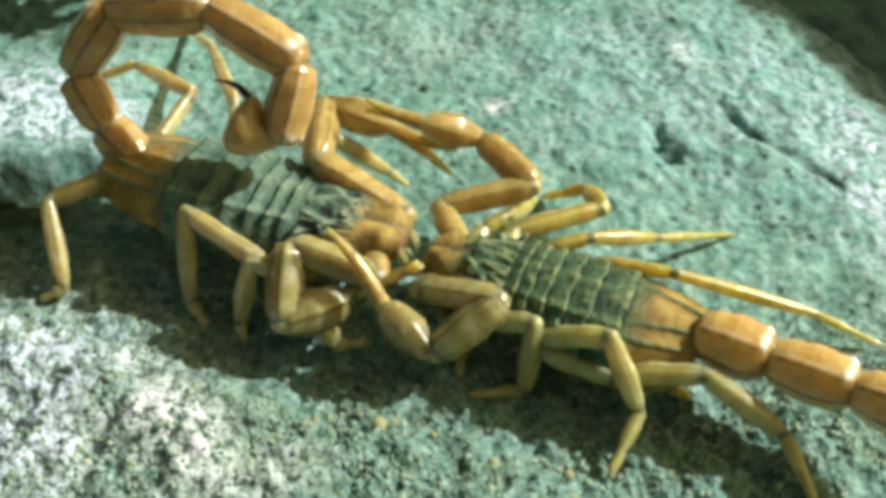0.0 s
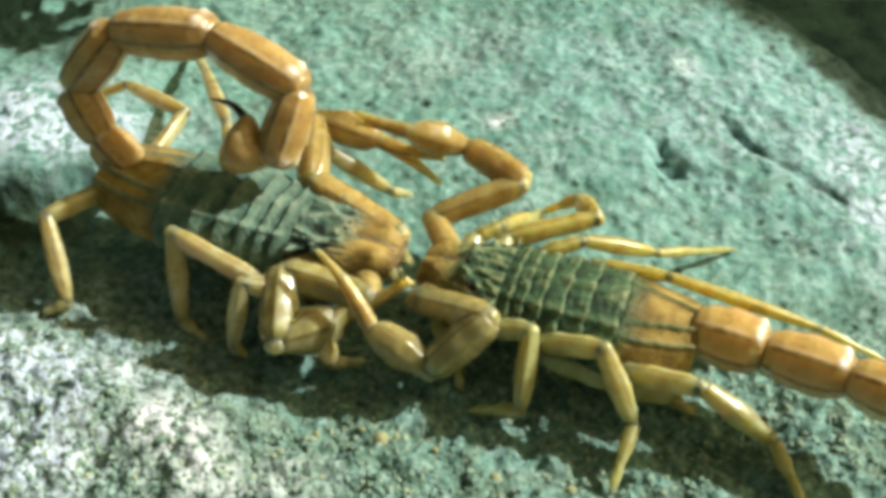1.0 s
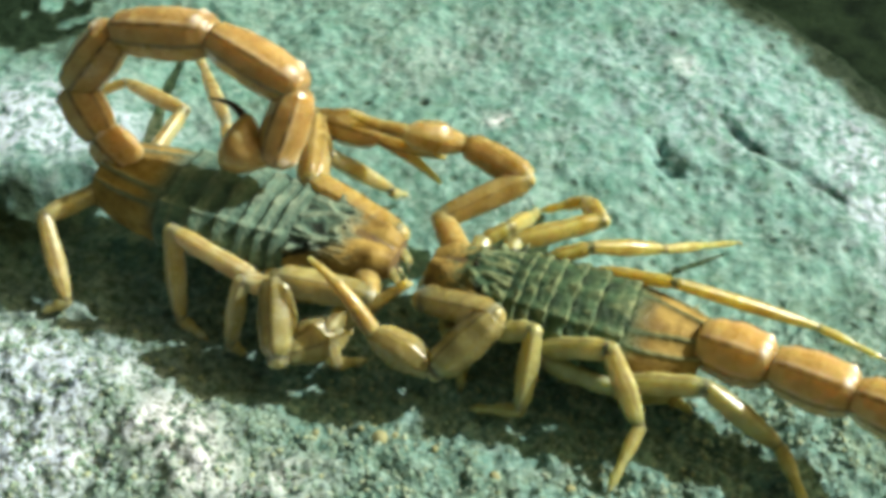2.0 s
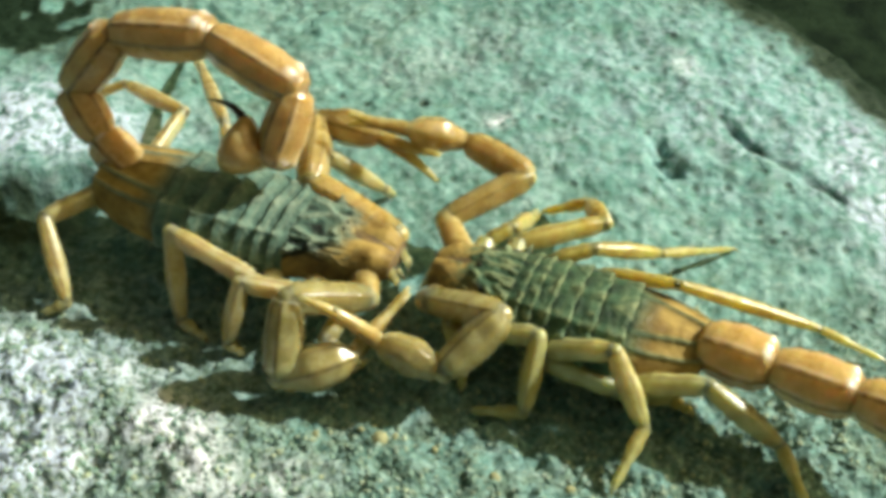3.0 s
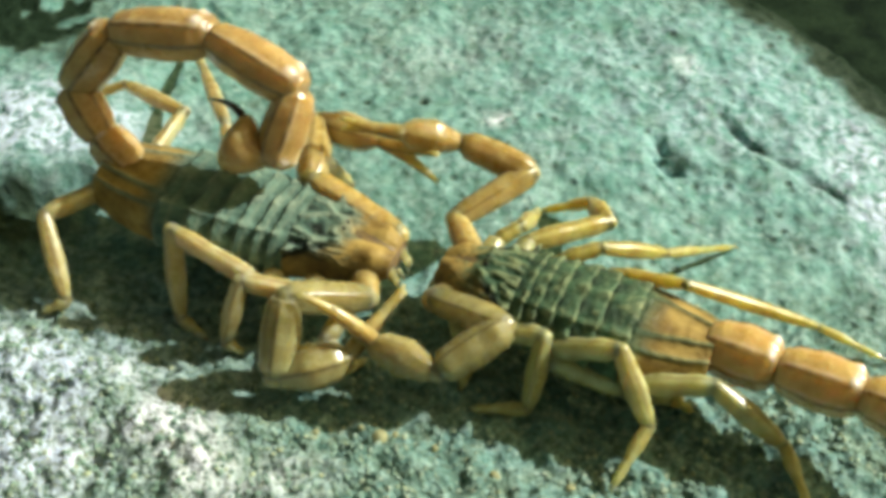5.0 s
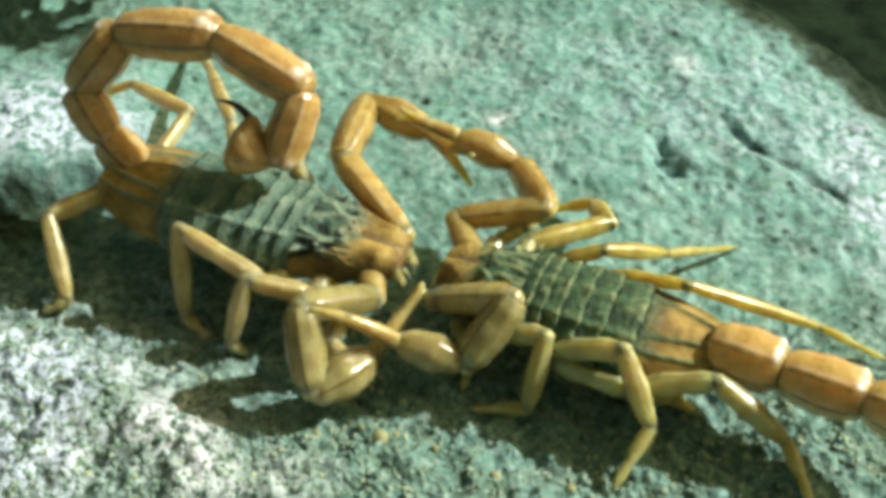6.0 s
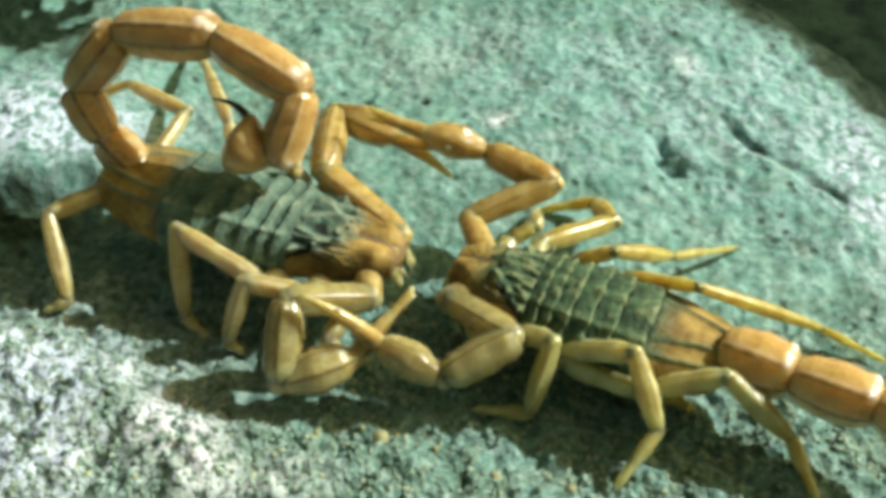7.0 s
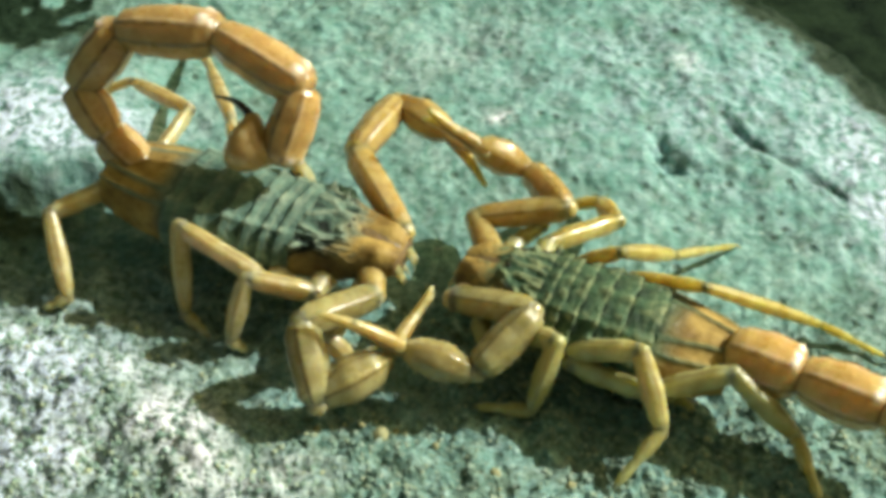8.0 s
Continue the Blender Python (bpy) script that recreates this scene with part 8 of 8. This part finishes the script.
    walk(second_tail[1], [
        (0.0, pose(-0.01763, 0.00090, 0.00727, 0.67, -8.35, 170.18)),
        (0.5, pose(-0.01752, 0.00038, 0.00679, -0.77, -7.70, 178.13)),
        (1.0, pose(-0.01751, 0.00020, 0.00655, 0.24, -6.98, 169.83)),
        (1.5, pose(-0.01751, 0.00068, 0.00704, 0.71, -7.93, 168.70)),
        (3.0, pose(-0.01744, 0.00072, 0.00727, 0.60, -8.45, 170.65)),
        (3.5, pose(-0.01718, -0.00044, 0.00614, 0.14, -6.30, 173.37)),
        (4.0, pose(-0.01715, -0.00036, 0.00621, -0.03, -6.48, 174.57)),
        (4.5, pose(-0.01717, -0.00060, 0.00583, -0.02, -5.74, 174.86)),
        (6.0, pose(-0.01732, 0.00076, 0.00726, 0.52, -8.43, 171.49)),
        (6.5, pose(-0.01741, 0.00077, 0.00727, 0.60, -8.43, 171.34)),
        (7.0, pose(-0.01740, 0.00075, 0.00727, 0.63, -8.44, 171.61)),
        (7.5, pose(-0.01743, 0.00079, 0.00727, 0.79, -8.49, 170.83)),
        (8.0, pose(-0.01735, 0.00064, 0.00727, 0.87, -8.47, 170.12)),
    ])
    walk(second_tail[2], [
        (0.0, pose(-0.02437, 0.00207, 0.00828, 0.98, -13.17, 163.32)),
        (0.5, pose(-0.02408, 0.00059, 0.00768, 0.91, -11.92, 160.37)),
        (1.0, pose(-0.02426, 0.00142, 0.00738, 0.75, -11.56, 160.29)),
        (1.5, pose(-0.02419, 0.00201, 0.00799, 0.93, -12.67, 162.22)),
        (3.0, pose(-0.02409, 0.00182, 0.00827, 1.01, -13.16, 163.19)),
        (3.5, pose(-0.02390, 0.00034, 0.00688, 0.32, -11.05, 165.53)),
        (4.0, pose(-0.02383, 0.00027, 0.00697, 0.39, -11.14, 164.78)),
        (4.5, pose(-0.02387, 0.00000, 0.00651, 0.17, -10.49, 166.07)),
        (6.0, pose(-0.02402, 0.00177, 0.00827, 0.99, -13.23, 163.60)),
        (6.5, pose(-0.02411, 0.00179, 0.00827, 0.94, -13.32, 164.36)),
        (7.0, pose(-0.02410, 0.00174, 0.00827, 0.90, -13.36, 165.09)),
        (7.5, pose(-0.02405, 0.00186, 0.00827, 0.87, -13.43, 165.65)),
        (8.0, pose(-0.02398, 0.00179, 0.00827, 0.88, -13.44, 165.39)),
    ])
    walk(second_tail[3], [
        (0.0, pose(-0.02981, 0.00369, 0.00960, 0.89, -15.51, 164.94)),
        (0.5, pose(-0.02963, 0.00257, 0.00892, 0.86, -14.20, 161.99)),
        (1.0, pose(-0.02976, 0.00339, 0.00858, 0.71, -13.86, 161.92)),
        (1.5, pose(-0.02963, 0.00376, 0.00927, 0.85, -15.01, 163.84)),
        (3.0, pose(-0.02954, 0.00346, 0.00960, 0.92, -15.50, 164.82)),
        (3.5, pose(-0.02946, 0.00177, 0.00800, 0.28, -13.37, 167.17)),
        (4.0, pose(-0.02940, 0.00179, 0.00811, 0.36, -13.46, 166.42)),
        (4.5, pose(-0.02944, 0.00139, 0.00757, 0.16, -12.81, 167.71)),
        (6.0, pose(-0.02944, 0.00336, 0.00960, 0.90, -15.59, 165.22)),
        (6.5, pose(-0.02950, 0.00330, 0.00960, 0.85, -15.69, 165.99)),
        (7.0, pose(-0.02950, 0.00318, 0.00960, 0.81, -15.74, 166.72)),
        (7.5, pose(-0.02943, 0.00324, 0.00960, 0.77, -15.82, 167.28)),
        (8.0, pose(-0.02935, 0.00319, 0.00960, 0.79, -15.83, 167.02)),
    ])
    walk(second_tail[4], [
        (0.0, pose(-0.03509, 0.00512, 0.01112, 0.40, -19.32, 173.27)),
        (0.5, pose(-0.03503, 0.00433, 0.01036, 0.52, -17.93, 170.33)),
        (1.0, pose(-0.03512, 0.00514, 0.00997, 0.44, -17.60, 170.26)),
        (1.5, pose(-0.03493, 0.00529, 0.01075, 0.43, -18.80, 172.17)),
        (3.0, pose(-0.03483, 0.00490, 0.01112, 0.43, -19.30, 173.18)),
        (3.5, pose(-0.03486, 0.00300, 0.00932, 0.10, -17.11, 175.48)),
        (4.0, pose(-0.03481, 0.00310, 0.00944, 0.16, -17.19, 174.74)),
        (4.5, pose(-0.03487, 0.00257, 0.00884, 0.07, -16.54, 176.01)),
        (6.0, pose(-0.03471, 0.00475, 0.01112, 0.40, -19.41, 173.61)),
        (6.5, pose(-0.03475, 0.00461, 0.01111, 0.34, -19.52, 174.40)),
        (7.0, pose(-0.03474, 0.00441, 0.01112, 0.29, -19.58, 175.14)),
        (8.0, pose(-0.03456, 0.00440, 0.01112, 0.26, -19.68, 175.46)),
    ])
    walk(second_tail[5], [
        (0.0, pose(-0.04022, 0.00572, 0.01293, -0.82, -39.43, -169.38)),
        (0.5, pose(-0.04031, 0.00522, 0.01209, -0.26, -37.61, -172.49)),
        (1.0, pose(-0.04036, 0.00604, 0.01166, -0.19, -37.41, -172.63)),
        (1.5, pose(-0.04008, 0.00600, 0.01252, -0.59, -38.81, -170.61)),
        (3.0, pose(-0.03997, 0.00551, 0.01293, -0.77, -39.34, -169.50)),
        (3.5, pose(-0.04009, 0.00342, 0.01094, -0.33, -37.14, -167.56)),
        (4.0, pose(-0.04005, 0.00358, 0.01107, -0.32, -37.17, -168.23)),
        (4.5, pose(-0.04011, 0.00293, 0.01040, -0.15, -36.61, -167.11)),
        (6.0, pose(-0.03981, 0.00532, 0.01293, -0.83, -39.56, -169.00)),
        (6.5, pose(-0.03982, 0.00511, 0.01292, -0.93, -39.78, -168.17)),
        (7.0, pose(-0.03981, 0.00485, 0.01293, -0.99, -39.88, -167.39)),
        (7.5, pose(-0.03970, 0.00479, 0.01292, -1.05, -40.03, -166.82)),
        (8.0, pose(-0.03960, 0.00479, 0.01292, -1.06, -40.09, -167.04)),
    ])
    walk(second_tail[6], [
        (0.0, pose(0.00460, 0.00000, -0.00000, -0.01, -12.69, -0.01)),
        (8.0, pose(0.00460, 0.00000, 0.00000, -0.02, -12.56, -0.02)),
    ])


motions()
